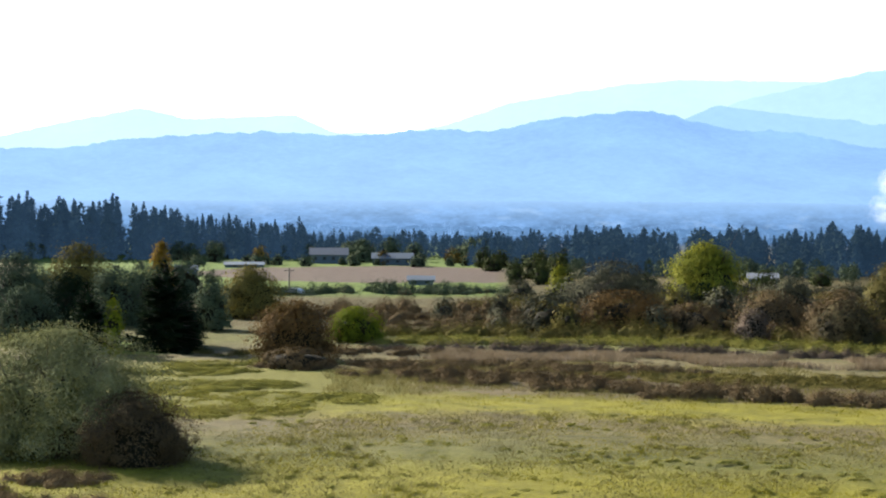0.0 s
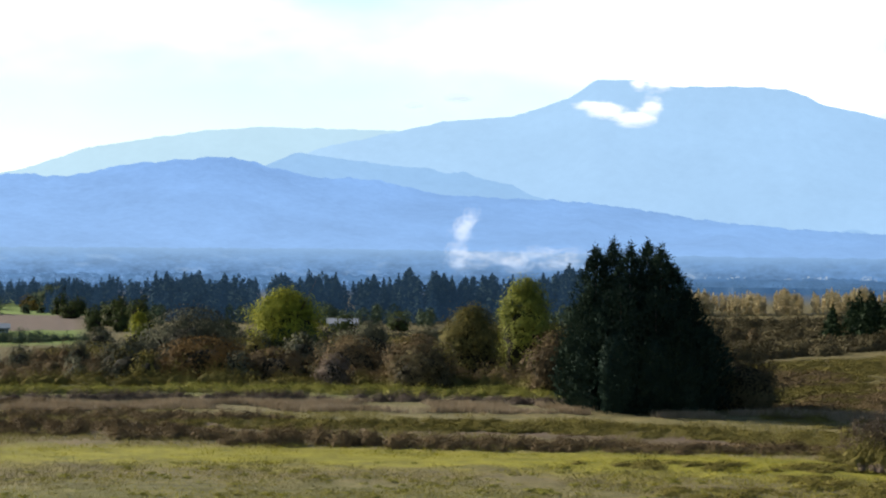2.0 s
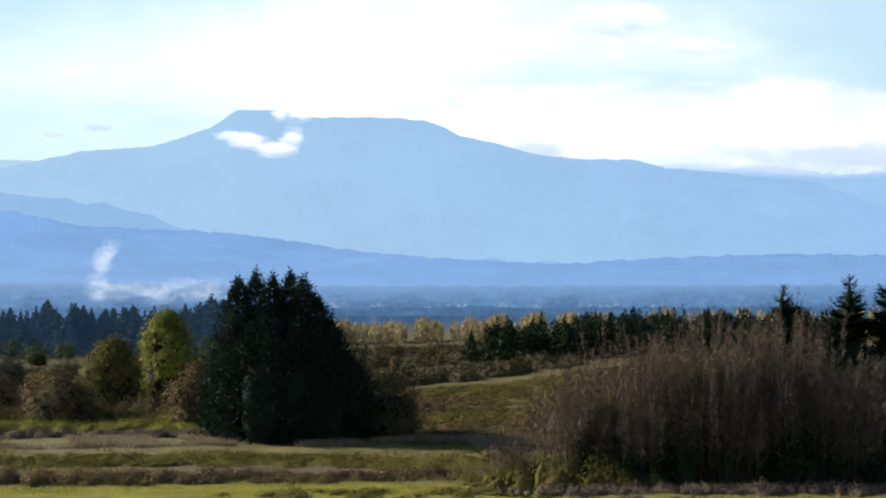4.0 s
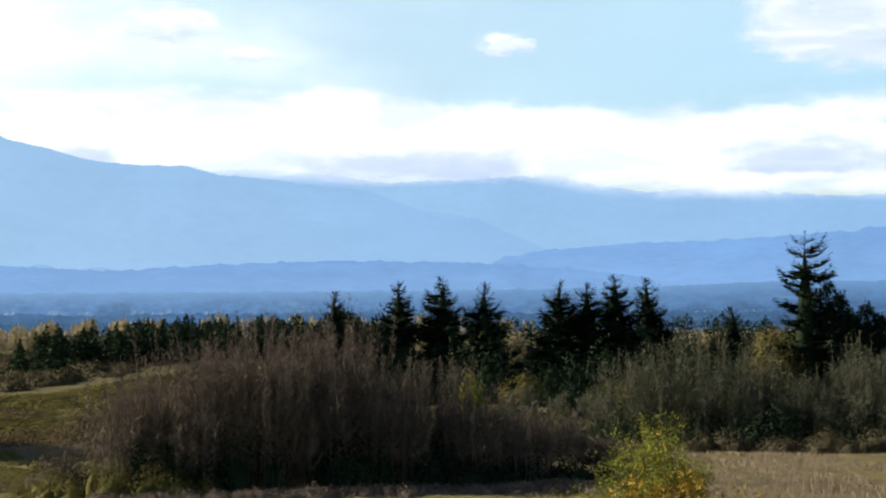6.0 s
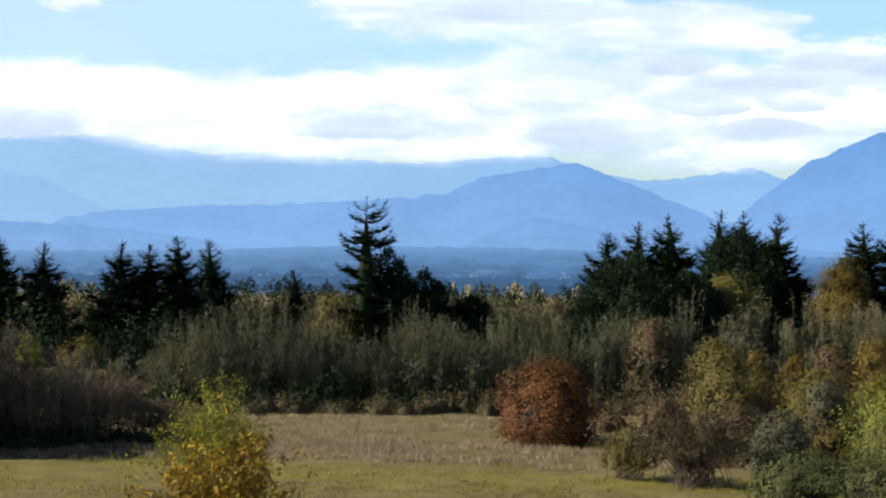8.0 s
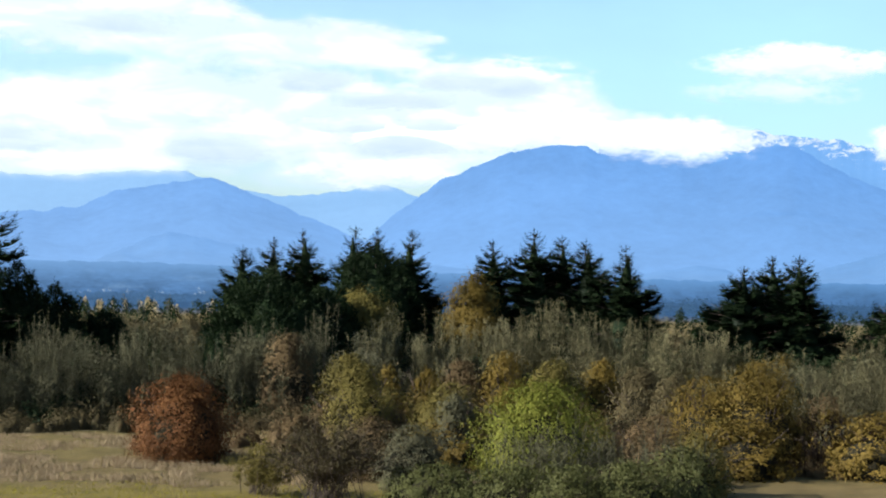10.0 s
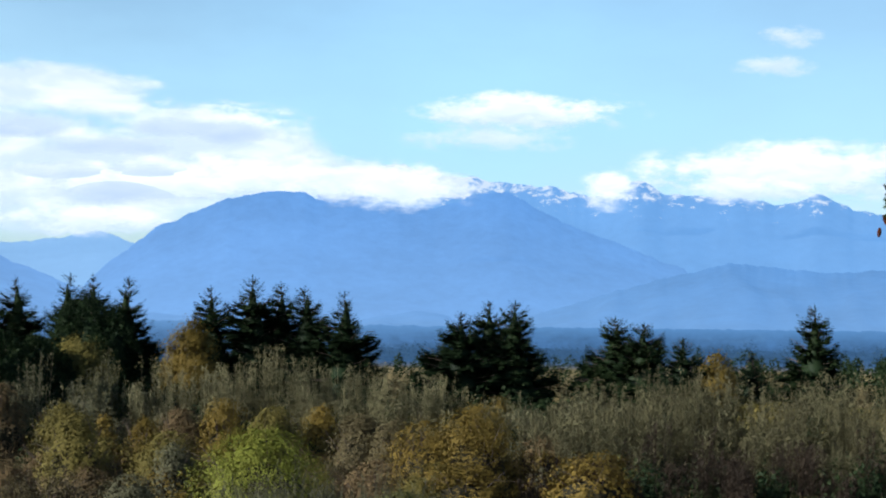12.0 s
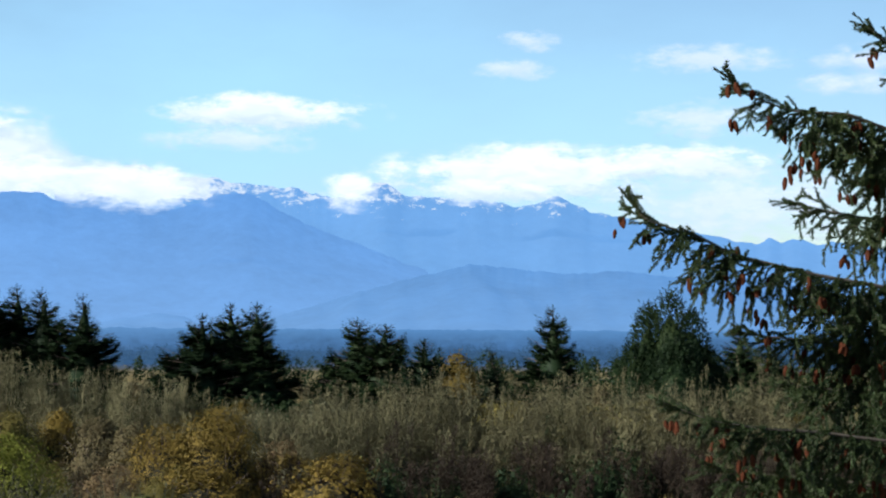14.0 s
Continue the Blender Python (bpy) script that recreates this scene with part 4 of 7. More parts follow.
def bramble(name, label, patches, mat, seed, size=0.5, lump=2.2, cover=0.5, wisp=0.35, apart=1.0):
    """Tangled scrub in rounded lumps that run together; each patch is (heading, distance, half width, half depth, height)."""
    rng = np.random.default_rng(seed)
    sets, inner, size = [], [], size * 0.78
    for az, d, hw, hd, h in patches:
        cx, cy, _ = spot(az, d)
        a = radians(az)
        k = max(5, int(3.14 * hw * hd / (lump * lump * 1.7 * apart)))
        q, r = rng.uniform(0, 2 * math.pi, k), np.sqrt(rng.uniform(0, 1, k))
        u, w = r * np.cos(q), r * np.sin(q)
        x = cx + u * hw * math.cos(a) + w * hd * math.sin(a)
        y = cy - u * hw * math.sin(a) + w * hd * math.cos(a)
        z = np.array([ground_z(i, j) for i, j in zip(x, y)])
        swell = np.array([noise.noise((i * 0.08, j * 0.08, seed)) for i, j in zip(x, y)])
        rx = lump * rng.uniform(0.6, 1.35, k)
        rz = h * rng.uniform(0.5, 1.05, k) * (1 + 0.5 * swell) * (1 - 0.4 * r ** 3)
        c = np.stack([x, y, z], 1)
        inner.append(cores(rng, c, rx * 0.6, rz * 0.62, 6, (-0.05, 0.5)))
        m = np.clip((cover * 6.28 * rx * (rx + rz) * 0.5 / (0.25 * size * size)).astype(int), 12, 300)
        who = np.repeat(np.arange(k), m)
        n = rng.normal(size=(len(who), 3))
        n[:, 2] = np.abs(n[:, 2])
        n /= np.linalg.norm(n, axis=1)[:, None]
        out = rng.normal(0.9, 0.17, len(who)) + np.where(rng.random(len(who)) < wisp, rng.uniform(0, 0.4, len(who)), 0)
        rad = np.stack([rx, rx, rz], 1)[who]
        p = c[who] + n * rad * out[:, None]
        f = n / rad
        f /= np.linalg.norm(f, axis=1)[:, None]
        sets.append(kites(rng, p, size, None, 0.5, face=f, loose=0.2))
    ob = piece(name, *join(*sets, *inner), mat)
    return tagged(ob, label, "scrub", kind="stuff")


def shoot_bush(name, label, az, d, h, w, mat, seed, stems=26, leaves=70, size=0.2, foot=0.3, bare=0.1, category="shrub"):
    """A loose bush of many upright stems that lean apart, with single leaves on their upper parts."""
    rng = np.random.default_rng(seed)
    x, y, z = spot(az, d)
    ob = new(name)
    ob.matrix_world = Matrix.Translation((x, y, z))
    f = np.stack([rng.normal(0, w * foot * 0.4, stems), rng.normal(0, w * foot * 0.4, stems), np.full(stems, -0.2)], 1)
    q, r = rng.uniform(0, 2 * math.pi, stems), np.sqrt(rng.uniform(0, 1, stems))
    top = np.stack([r * np.cos(q) * w * 0.62, r * np.sin(q) * w * 0.62, h * (1 - 0.5 * r ** 2) * rng.uniform(0.75, 1.0, stems)], 1)
    mid = f * 0.5 + top * 0.5 + np.array([0, 0, h * 0.08]) - (top - f) * np.array([0.12, 0.12, 0])
    side = 7
    tw0 = np.repeat(mid, side, 0) + (np.repeat(top, side, 0) - np.repeat(mid, side, 0)) * rng.uniform(-0.7, 0.9, (stems * side, 1))
    tw1 = tw0 + (rng.normal(0, 0.09, (stems * side, 3)) + np.array([0, 0, 0.09])) * h
    rr = 0.006 * h
    piece("stem", *join(rods(f, mid, rr, rr * 0.6, 5), rods(mid, top, rr * 0.6, rr * 0.15, 4), rods(tw0, tw1, rr * 0.3, rr * 0.1, 3)), BARK, ob)
    n = stems * leaves
    k = rng.integers(0, stems * side, n)
    p = tw0[k] + (tw1 - tw0)[k] * rng.uniform(bare, 1.15, (n, 1)) + rng.normal(0, 0.022 * h, (n, 3))
    p[:, 2] = np.abs(p[:, 2])
    piece("leaves", *kites(rng, p, size, np.array([0, 0, 0.3]), 0.6), mat, ob)
    return tagged(ob, label, category)


# the great dark conifer clump in the meadow
def dense_conifer(name, label, az, d, h, w, tops, seed=21, leaves=6400, spray=0.5, blunt=False, mat=None):
    """A broad close-needled conifer; tops are its leaders: place across and along the view, height and width, all as shares of the whole."""
    rng = np.random.default_rng(seed)
    x, y, z = spot(az, d)
    ob = new(name)
    ob.matrix_world = pose(x, y, z, 0, 0, -az)
    for k, (fx, fy, fh, fw) in enumerate(tops):
        cx, cy, hh, ww, n = fx * w, fy * w, h * fh, w * fw, leaves
        t = rng.uniform(0, 1, n) ** 0.9
        prof = np.clip((1 - t) * 2.7, 0, 1) ** 0.65 * (0.75 + 0.25 * np.clip(t * 5, 0, 1))
        if blunt:
            prof = np.sqrt(np.clip(1 - t ** 2.4, 0.0, 1)) * (0.8 + 0.2 * np.clip(t * 5, 0, 1))
        a = rng.uniform(0, 2 * math.pi, n)
        lump = 1 + 0.18 * np.sin(a * 4 + t * 19 + k) + 0.17 * np.sin(a * 9 - t * 37) + rng.normal(0, 0.09, n)
        r = ww / 2 * prof * lump * np.where(rng.random(n) < 0.35, rng.uniform(0.4, 1, n), 1.0) + 0.12
        p = np.stack([cx + r * np.cos(a), cy + r * np.sin(a), hh * t * (1 + rng.normal(0, 0.03, n) * t) + 0.1], 1)
        wy = np.stack([np.cos(a), np.sin(a), np.full(n, 1.1)], 1)
        stem = piece("trunk", *rods([[cx, cy, -0.4]], [[cx, cy, hh * 0.95]], 0.3, 0.04, 6), BARK, ob)
        inside = dome(rng, ww * 0.62, hh * (0.85 if blunt else 0.68), 0.1, 0.5, 12, 8)
        inside[0][:, :2] += np.array([cx, cy])
        piece("needles", *join(kites(rng, p, spray, wy, 0.45, 0.6, face=np.stack([np.cos(a), np.sin(a), np.full(n, 0.4)], 1), loose=0.4), inside), mat or NEEDLE, stem)
    return tagged(ob, label, "conifer")


ROUNDED = [(0.0, 0.0, 1.0, 0.6), (-0.2, 0.05, 0.92, 0.5), (0.2, -0.05, 0.9, 0.5), (-0.32, -0.1, 0.68, 0.42), (0.33, 0.0, 0.66, 0.42), (0.05, -0.25, 0.7, 0.6)]
dense_conifer("dark_conifer", "broad dark green conifer clump with several tops in the meadow", -24.65, 258, 22.0, 23.2, [
    (-0.27, 0.0, 0.97, 0.27), (-0.17, 0.1, 1.0, 0.28), (-0.07, -0.08, 0.97, 0.30), (0.03, 0.08, 1.0, 0.28), (0.11, -0.05, 0.97, 0.30), (0.18, 0.05, 0.86, 0.32), (0.26, 0.0, 0.70, 0.34), (0.34, 0.0, 0.52, 0.32), (-0.3, -0.1, 0.72, 0.30), (-0.12, -0.24, 0.74, 0.44), (0.08, -0.24, 0.72, 0.44), (0.22, -0.2, 0.55, 0.42), (0.0, 0.24, 0.8, 0.5), (-0.33, 0.0, 0.5, 0.3)], mat=CONIFER)

# shrubs and trees of the fields, from east to west
shrub("willow_shrub", "grey-green willow shrub with pale tips beside the meadow", -54.89, 164, 10.7, 20.7, WILLOW, 16000, 0.3, 44, 0.5, 14, 31, cover=2.6, wisp=0.3, solid=0.4)
shrub("bramble_shrub", "reddish brown shrub at the foot of the willow", -52.67, 155, 6.1, 10.7, BRAMBLE, 7000, 0.28, 26, 0.5, 8, 32, cover=2.2)
shrub("small_shrub", "small reddish brown shrub on the meadow edge", -55.00, 159, 3.4, 2.7, BRAMBLE, 2500, 0.28, 10, 0.5, 6, 33)
shrub("domed_shrub", "domed rust and green shrub on the meadow edge", -47.86, 254, 8.1, 12.6, DOME, 12000, 0.32, 40, 0.5, 10, 34, cover=2.2)
shrub("low_shrub", "low dark brown shrub below the domed one", -47.80, 241, 2.7, 10.8, BRAMBLE, 4000, 0.3, 14, 0.55, 6, 35)
shrub("bright_shrub", "bright yellow-green shrub among brown scrub", -45.98, 284, 5.5, 8.9, BRIGHT, 7000, 0.32, 26, 0.5, 8, 36, cover=2.4)
shrub("round_tree", "round dark tree turning gold beside the lane", -49.23, 341, 9.6, 14.1, OLIVE, 9000, 0.38, 34, 0.43, 1, 37, "tree", cover=2.0)
shrub("maple_tree", "round yellow-green maple tree behind the scrub", -35.42, 394, 13.1, 17.7, GOLD_GREEN, 14000, 0.42, 40, 0.35, 1, 38, "tree", cover=2.2)
shrub("golden_tree", "small golden autumn tree before the dark wood", -51.89, 380, 13.1, 5.9, YELLOW, 4000, 0.5, 18, 0.43, 1, 39, "tree")
shrub("rust_shrub", "rust-tipped brown shrub among the scrub", -37.86, 312, 7.0, 17.8, DOME, 7000, 0.36, 24, 0.5, 8, 40)
shrub("brown_shrub", "brown shrub beside the rust one", -35.74, 310, 5.1, 13.9, BRAMBLE, 7000, 0.36, 18, 0.5, 8, 41)
shrub("rusty_shrub", "large rusty brown rounded shrub", -33.48, 312, 7.3, 13.1, BRAMBLE, 8000, 0.36, 24, 0.5, 8, 42)
shrub("grey_shrub", "grey-brown bare rounded shrub", -33.97, 295, 5.2, 6.2, TWIG, 5000, 0.34, 14, 0.5, 8, 43)
shrub("dark_shrub", "dark olive shrub beside the scrub", -31.24, 290, 7.0, 11.3, UMBER, 8000, 0.34, 20, 0.5, 8, 44)
shrub("wide_shrub", "wide grey-brown shrub of bare twigs", -38.21, 335, 11.1, 20.1, TWIG_GREEN, 9000, 0.4, 30, 0.5, 8, 45)
shrub("grey_shrub", "grey-brown shrub beside the maple", -32.90, 340, 8.6, 10.2, TWIG_GREEN, 9000, 0.4, 18, 0.5, 8, 345)
shrub("dark_shrub", "tall grey-brown shrub beside the scrub", -31.40, 295, 8.4, 12.4, BRAMBLE, 9000, 0.4, 24, 0.5, 8, 346)
shrub("gold_bush", "small yellow bush before the wood", -39.84, 360, 9.3, 5.4, GOLD_GREEN, 3500, 0.4, 12, 0.5, 6, 46)
shrub("olive_tree", "rounded olive-brown tree in the hedge", -29.76, 318, 12.3, 12.5, SLOPE, 8000, 0.4, 22, 0.4, 1, 47, "tree")
shrub("tall_tree", "tall ragged yellow-green tree beside the conifer", -28.14, 330, 17.0, 11.4, LIME, 9000, 0.42, 24, 0.3, 1, 48, "tree")
shrub("hedge_shrub", "brown shrub at the side of the dark conifer", -27.19, 285, 9.8, 10.3, BRAMBLE_DARK, 9000, 0.36, 22, 0.5, 8, 49)
# umber in place of bramble: the conifer's shadow is in the colour
shrub("shade_shrub", "brown shrub darkened for the shade of the conifer", -21.60, 263, 9.0, 11.8, UMBER, 7000, 0.34, 18, 0.5, 8, 50)

# left-hand wood of broad dark trees
for k, (az, d, h, w) in enumerate([(-56.12, 330, 12.2, 14.8), (-54.31, 340, 13.6, 15.3), (-55.79, 285, 8.9, 11.1), (-53.23, 320, 10.3, 11.5), (-52.48, 350, 10.0, 8.4), (-50.37, 310, 10.0, 6.5), (-54.64, 300, 10.0, 11.7), (-51.30, 280, 9.1, 7.6), (-53.81, 270, 8.0, 8.1)]):
    shrub("dark_tree", "dark green broad-leaved tree in the hollow", az, d, h, w, OLIVE if k == 1 else (NEEDLE if k in (6, 7) else HOLLOW), 9000, 0.42, 24, 0.43, 1, 60 + k, "tree", "dark trees in the hollow")
fir("dark_fir", "dark broad fir in the hollow", -51.72, 270, 12.8, 8.9, 70, ragged=0.15)
fir("dark_fir", "dark narrow fir in the hollow", -54.06, 265, 9.8, 6.4, 71, ragged=0.15)
shrub("light_shrub", "pale green shrub among dark trees", -53.31, 262, 8.0, 3.1, BRIGHT, 2500, 0.34, 10, 0.5, 6, 72)

# bare thicket before the firs
thicket("alder_thicket", "dense thicket of bare purple-grey saplings", [
    (-17.4, 203, 4, 4, 5), (-16.0, 204, 6, 6, 12), (-14.2, 207, 8, 8, 17.6), (-12.0, 208, 9, 9, 19.8), (-9.6, 210, 9, 9, 18.8), (-7.3, 211, 8, 8, 15.4), (-5.0, 212, 7, 7, 10.8), (-3.1, 214, 7, 6, 7.5), (-1.4, 216, 5, 5, 4.5)], TWIG, 81, stem=0.022, twigs=46, density=3.6, fine=0.06, tips=34, clump=9, spread=1.6, tip=0.26, uneven=0.14)

# the firs beyond it
FIRS = "tall dark fir in the row behind the thicket"
fir("fir_tree", FIRS, -9.66, 330, 18.5, 8.9, 90, ragged=0.28)
fir("fir_tree", FIRS, -7.69, 330, 20.3, 10.9, 91, ragged=0.28)
fir("fir_tree", FIRS, -6.33, 330, 21.0, 11.9, 92, ragged=0.28)
fir("fir_tree", FIRS, -5.10, 330, 19.9, 10.9, 93, ragged=0.28)
fir("fir_tree", FIRS, -2.82, 330, 20.2, 9.9, 94, ragged=0.28)
fir("fir_tree", FIRS, -1.97, 332, 19.7, 10.0, 95, ragged=0.28)
fir("fir_tree", FIRS, -1.12, 335, 21.0, 10.0, 96, ragged=0.28)
fir("fir_tree", FIRS, -0.18, 330, 20.6, 10.9, 97, ragged=0.28)
fir("fir_tree", FIRS, 2.40, 330, 15.7, 8.9, 98, ragged=0.3)
fir("ragged_fir", "tall ragged fir with open branches against the mountains", 4.54, 300, 28.7, 11.2, 99, whorls=17, per=7, ragged=0.5, power=0.36, bare=0.14, slim=True)
dense_conifer("ivy_tree", "dark bushy tree beside the ragged fir", 5.22, 302, 20.8, 10.0, ROUNDED, 100, 3600, blunt=True)
dense_conifer("ivy_tree", "low dark bushy tree beside the ragged fir", 6.32, 304, 16.9, 10.9, ROUNDED, 101, 3600, blunt=True)
dense_conifer("ivy_tree", "low dark bushy tree behind the thicket", 7.78, 306, 13.0, 10.1, ROUNDED, 102, 3600, blunt=True)
for k, (az, d, h, w) in enumerate([(11.85, 330, 22.9, 7.9), (12.80, 335, 24.3, 9.0), (13.74, 335, 25.9, 9.0), (15.19, 330, 26.6, 10.9), (15.97, 335, 26.3, 11.1), (16.91, 330, 26.3, 9.9), (19.47, 340, 24.5, 8.2), (20.70, 340, 26.6, 7.6), (21.58, 345, 25.2, 7.8), (22.34, 340, 24.7, 8.7), (23.52, 335, 23.9, 10.0)]):
    fir("fir_tree", "dark fir with open branch tips on the skyline", az, d, h, w, 110 + k, ragged=0.28)
dense_conifer("broad_conifer", "broad dark green conifer with a rounded head", 12.64, 300, 19.7, 20.7, ROUNDED, 125, blunt=True)
dense_conifer("broad_conifer", "dark conifer beside the skyline firs", 14.28, 305, 17.1, 15.5, ROUNDED, 129, blunt=True)
dense_conifer("broad_conifer", "dark bushy conifer among the skyline firs", 15.89, 325, 23.1, 18.5, ROUNDED, 128, blunt=True)
shrub("ochre_tree", "rounded ochre tree below the firs", 18.89, 320, 20.0, 12.5, OCHRE, 9000, 0.42, 24, 0.4, 1, 126, "tree")
shrub("ochre_tree", "olive and ochre tree below the firs", 15.48, 310, 17.4, 14.9, SLOPE, 9000, 0.42, 24, 0.4, 1, 127, "tree")
for k, (az, d, h, w) in enumerate([(27.02, 330, 20.7, 12.9), (27.88, 335, 22.5, 12.1), (28.65, 332, 22.9, 11.9), (31.74, 335, 19.9, 12.1), (32.52, 332, 19.1, 12.9), (33.71, 300, 18.1, 11.7), (35.75, 310, 15.7, 6.5), (37.63, 320, 22.8, 11.5), (43.24, 330, 19.0, 9.9), (44.25, 330, 16.1, 7.9)]):
    fir("fir_tree", "dark fir standing above the grey thicket", az, d, h, w * 1.25, 130 + k, ragged=0.22)
dense_conifer("round_conifer", "large dark round-headed conifer", 41.14, 300, 25.3, 17.1, ROUNDED, 145, blunt=True)
shrub("ochre_tree", "golden ochre tree among the firs", 34.74, 315, 15.6, 10.4, OCHRE, 7000, 0.4, 18, 0.4, 1, 146, "tree")

# the middle scrub and shrubs round the dry meadow
thicket("grey_thicket", "thicket of bare lichen-grey saplings behind the dry meadow", [
    (-0.8, 256, 6, 6, 14), (1.3, 258, 7, 7, 17.5), (2.9, 258, 5, 6, 15.5), (4.4, 260, 7, 7, 11.5), (6, 260, 7, 7, 13), (7.7, 262, 7, 7, 12), (9.4, 262, 6, 7, 17.5), (10.9, 264, 6, 8, 15), (12.3, 266, 7, 8, 14), (14, 266, 8, 8, 14.5)], TWIG_GREEN, 82, density=2.2, uneven=0.35)
thicket("upper_thicket", "pale grey-green thicket below the skyline firs", [
    (16.5, 300, 10, 9, 13.5), (19, 302, 12, 9, 15.5), (21.6, 302, 12, 9, 16), (24.2, 300, 12, 9, 14.5), (26.4, 298, 9, 9, 11.5)], TWIG_PALE, 83, density=2.0, uneven=0.25)
thicket("tall_thicket", "tall thicket of grey-green saplings filling the slope", [
    (28.2, 252, 10, 10, 12), (31, 246, 12, 12, 15), (34.2, 246, 12, 12, 16), (37.4, 246, 12, 12, 15.6), (40.6, 246, 12, 12, 16.2), (44, 246, 12, 12, 15.6), (47.4, 246, 12, 12, 15.6)], TWIG_PALE, 84, density=2.0, uneven=0.4)
thicket("front_thicket", "front edge of the sapling thicket, its twigs darkened for shade", [
    (30.2, 216, 8, 8, 7.5), (33.4, 218, 9, 8, 9.5), (36.8, 218, 9, 8, 9.5), (40.2, 218, 9, 8, 9.5), (43.6, 218, 9, 8, 9.5), (47, 218, 9, 8, 9.5)], TWIG_SHADED, 85, density=1.7)

thicket("middle_thicket", "grey-green saplings behind the first thicket", [
    (-3, 286, 8, 6, 8), (0, 288, 9, 6, 10), (3.2, 288, 9, 6, 11), (6.4, 290, 9, 6, 12), (9.6, 290, 9, 6, 12), (12.8, 290, 9, 6, 12), (15.6, 286, 9, 6, 10)], TWIG_GREEN, 183, density=1.6)
shrub("orange_shrub", "rounded rust-orange shrub at the edge of the dry meadow", 10.16, 213, 9.7, 12.5, RUST, 16000, 0.3, 44, 0.5, 12, 150, cover=2.2)
shrub("olive_tree", "dark olive tree turning gold beside the ragged fir", 3.64, 296, 14.8, 10.7, SLOPE, 9000, 0.4, 20, 0.43, 1, 351, "tree")
for k, (mat, label, az, d, h, w) in enumerate([
        (BRAMBLE_DARK, "reddish brown bare shrub below the conifers", 13.27, 262, 12.8, 8.6), (SLOPE, "olive shrub turning yellow among the thickets", 15.16, 240, 11.1, 8.6),
        (OCHRE, "small yellow-ochre shrub among the thickets", 16.37, 232, 10.3, 4.2), (OCHRE, "small ochre shrub among the thickets", 17.57, 228, 10.0, 5.5),
        (BRAMBLE_DARK, "brown twiggy shrub among the thickets", 18.59, 240, 10.5, 8.6), (OCHRE, "rounded ochre shrub among the thickets", 19.78, 238, 11.0, 6.4),
        (SLOPE, "dark olive shrub behind the willow", 21.39, 236, 11.0, 8.5), (OCHRE, "olive and ochre shrub behind the willow", 22.82, 240, 10.9, 6.5),
        (UMBER, "dark brown twiggy shrub behind the willow", 23.99, 230, 10.5, 9.0), (UMBER, "dark twiggy shrub beside the ochre one", 24.99, 222, 10.0, 8.0),
        (TWIG_GREEN, "pale grey twiggy shrub among brown ones", 18.35, 205, 8.4, 5.5), (TWIG_GREEN, "grey twiggy shrub before the thickets", 17.09, 185, 6.7, 7.8),
        (BRAMBLE_DARK, "brown twiggy shrub before the thickets", 15.88, 195, 6.7, 7.0), (BRAMBLE_DARK, "brown twiggy shrub beside the willow", 24.51, 185, 8.1, 7.8),
        (SLOPE, "low olive shrub beside the willow", 25.68, 180, 7.0, 7.0)]):
    shrub("thicket_bush", label, az, d, h, w, mat, 9000, 0.3, 20, 0.5, 8, 360 + k, group="bushes before the thickets")
shrub("willow_tree", "round yellow-green willow crown", 21.06, 190, 10.9, 14.8, LIME, 16000, 0.3, 44, 0.5, 10, 151, cover=1.9)
for az, d, h, w in ((20.2, 164, 4.9, 9.5), (22.0, 162, 5.3, 9.0), (23.7, 163, 5.6, 9.5)):
    shrub("willow_shrub", "dull green willow shrub with pale tips on the meadow", az, d, h, w, LEAF_GREY, 9000, 0.28, 24, 0.6, 10, 152 + int(az), cover=1.8, wisp=0.3, way=np.array([0, 0, 0.9]))
shrub("willow_shrub", "leafy grey-green willow at the end of the clump", 25.3, 168, 6.6, 9.5, LEAF_GREY, 12000, 0.28, 26, 0.55, 10, 353)
thicket("willow_twigs", "bare grey twigs above the willow leaves", [(20.4, 169, 3, 3, 8), (22.0, 170, 5, 4, 9.5), (23.6, 170, 5, 4, 9.5), (25, 170, 4, 3, 8.0)], TWIG_GREEN, 86, stem=0.02, twigs=30, density=4.5, fan=0.3, tips=10, clump=7, spread=1.2, tip=0.2, uneven=0.3)
shrub("willow_shrub", "low leafy green willow shrub", 17.96, 167, 4.7, 11.5, LEAF_GREY, 12000, 0.28, 26, 0.6, 10, 153)
shoot_bush("bare_shrub", "half-bare brown shrub with a leaning stem", 14.59, 177, 8.3, 11.1, UMBER, 154, 80, 190, 0.2)
shoot_bush("low_bush", "low olive bush at the meadow edge", 12.63, 181, 5.2, 7.1, SLOPE, 155, 60, 170, 0.18)
shrub("ochre_shrub", "ochre-leaved shrub behind the willow", 25.98, 215, 10.5, 10.3, OCHRE, 10000, 0.32, 24, 0.5, 10, 156)
shrub("ochre_shrub", "ochre and orange shrub among bare twigs", 27.5, 215, 12.2, 12.3, OCHRE, 12000, 0.32, 28, 0.5, 10, 157)
shrub("olive_shrub", "olive shrub among bare twigs", 15.51, 215, 11.2, 8.4, SLOPE, 9000, 0.32, 22, 0.5, 10, 158)
shrub("olive_shrub", "olive shrub with a yellow head", 18.26, 210, 9.4, 9.4, SLOPE, 9000, 0.32, 22, 0.5, 10, 159)
shrub("yellow_tree", "small yellow tree at the end of the thicket", -5.50, 255, 10.0, 4.6, GOLD_GREEN, 5000, 0.32, 14, 0.45, 1, 160, "tree")
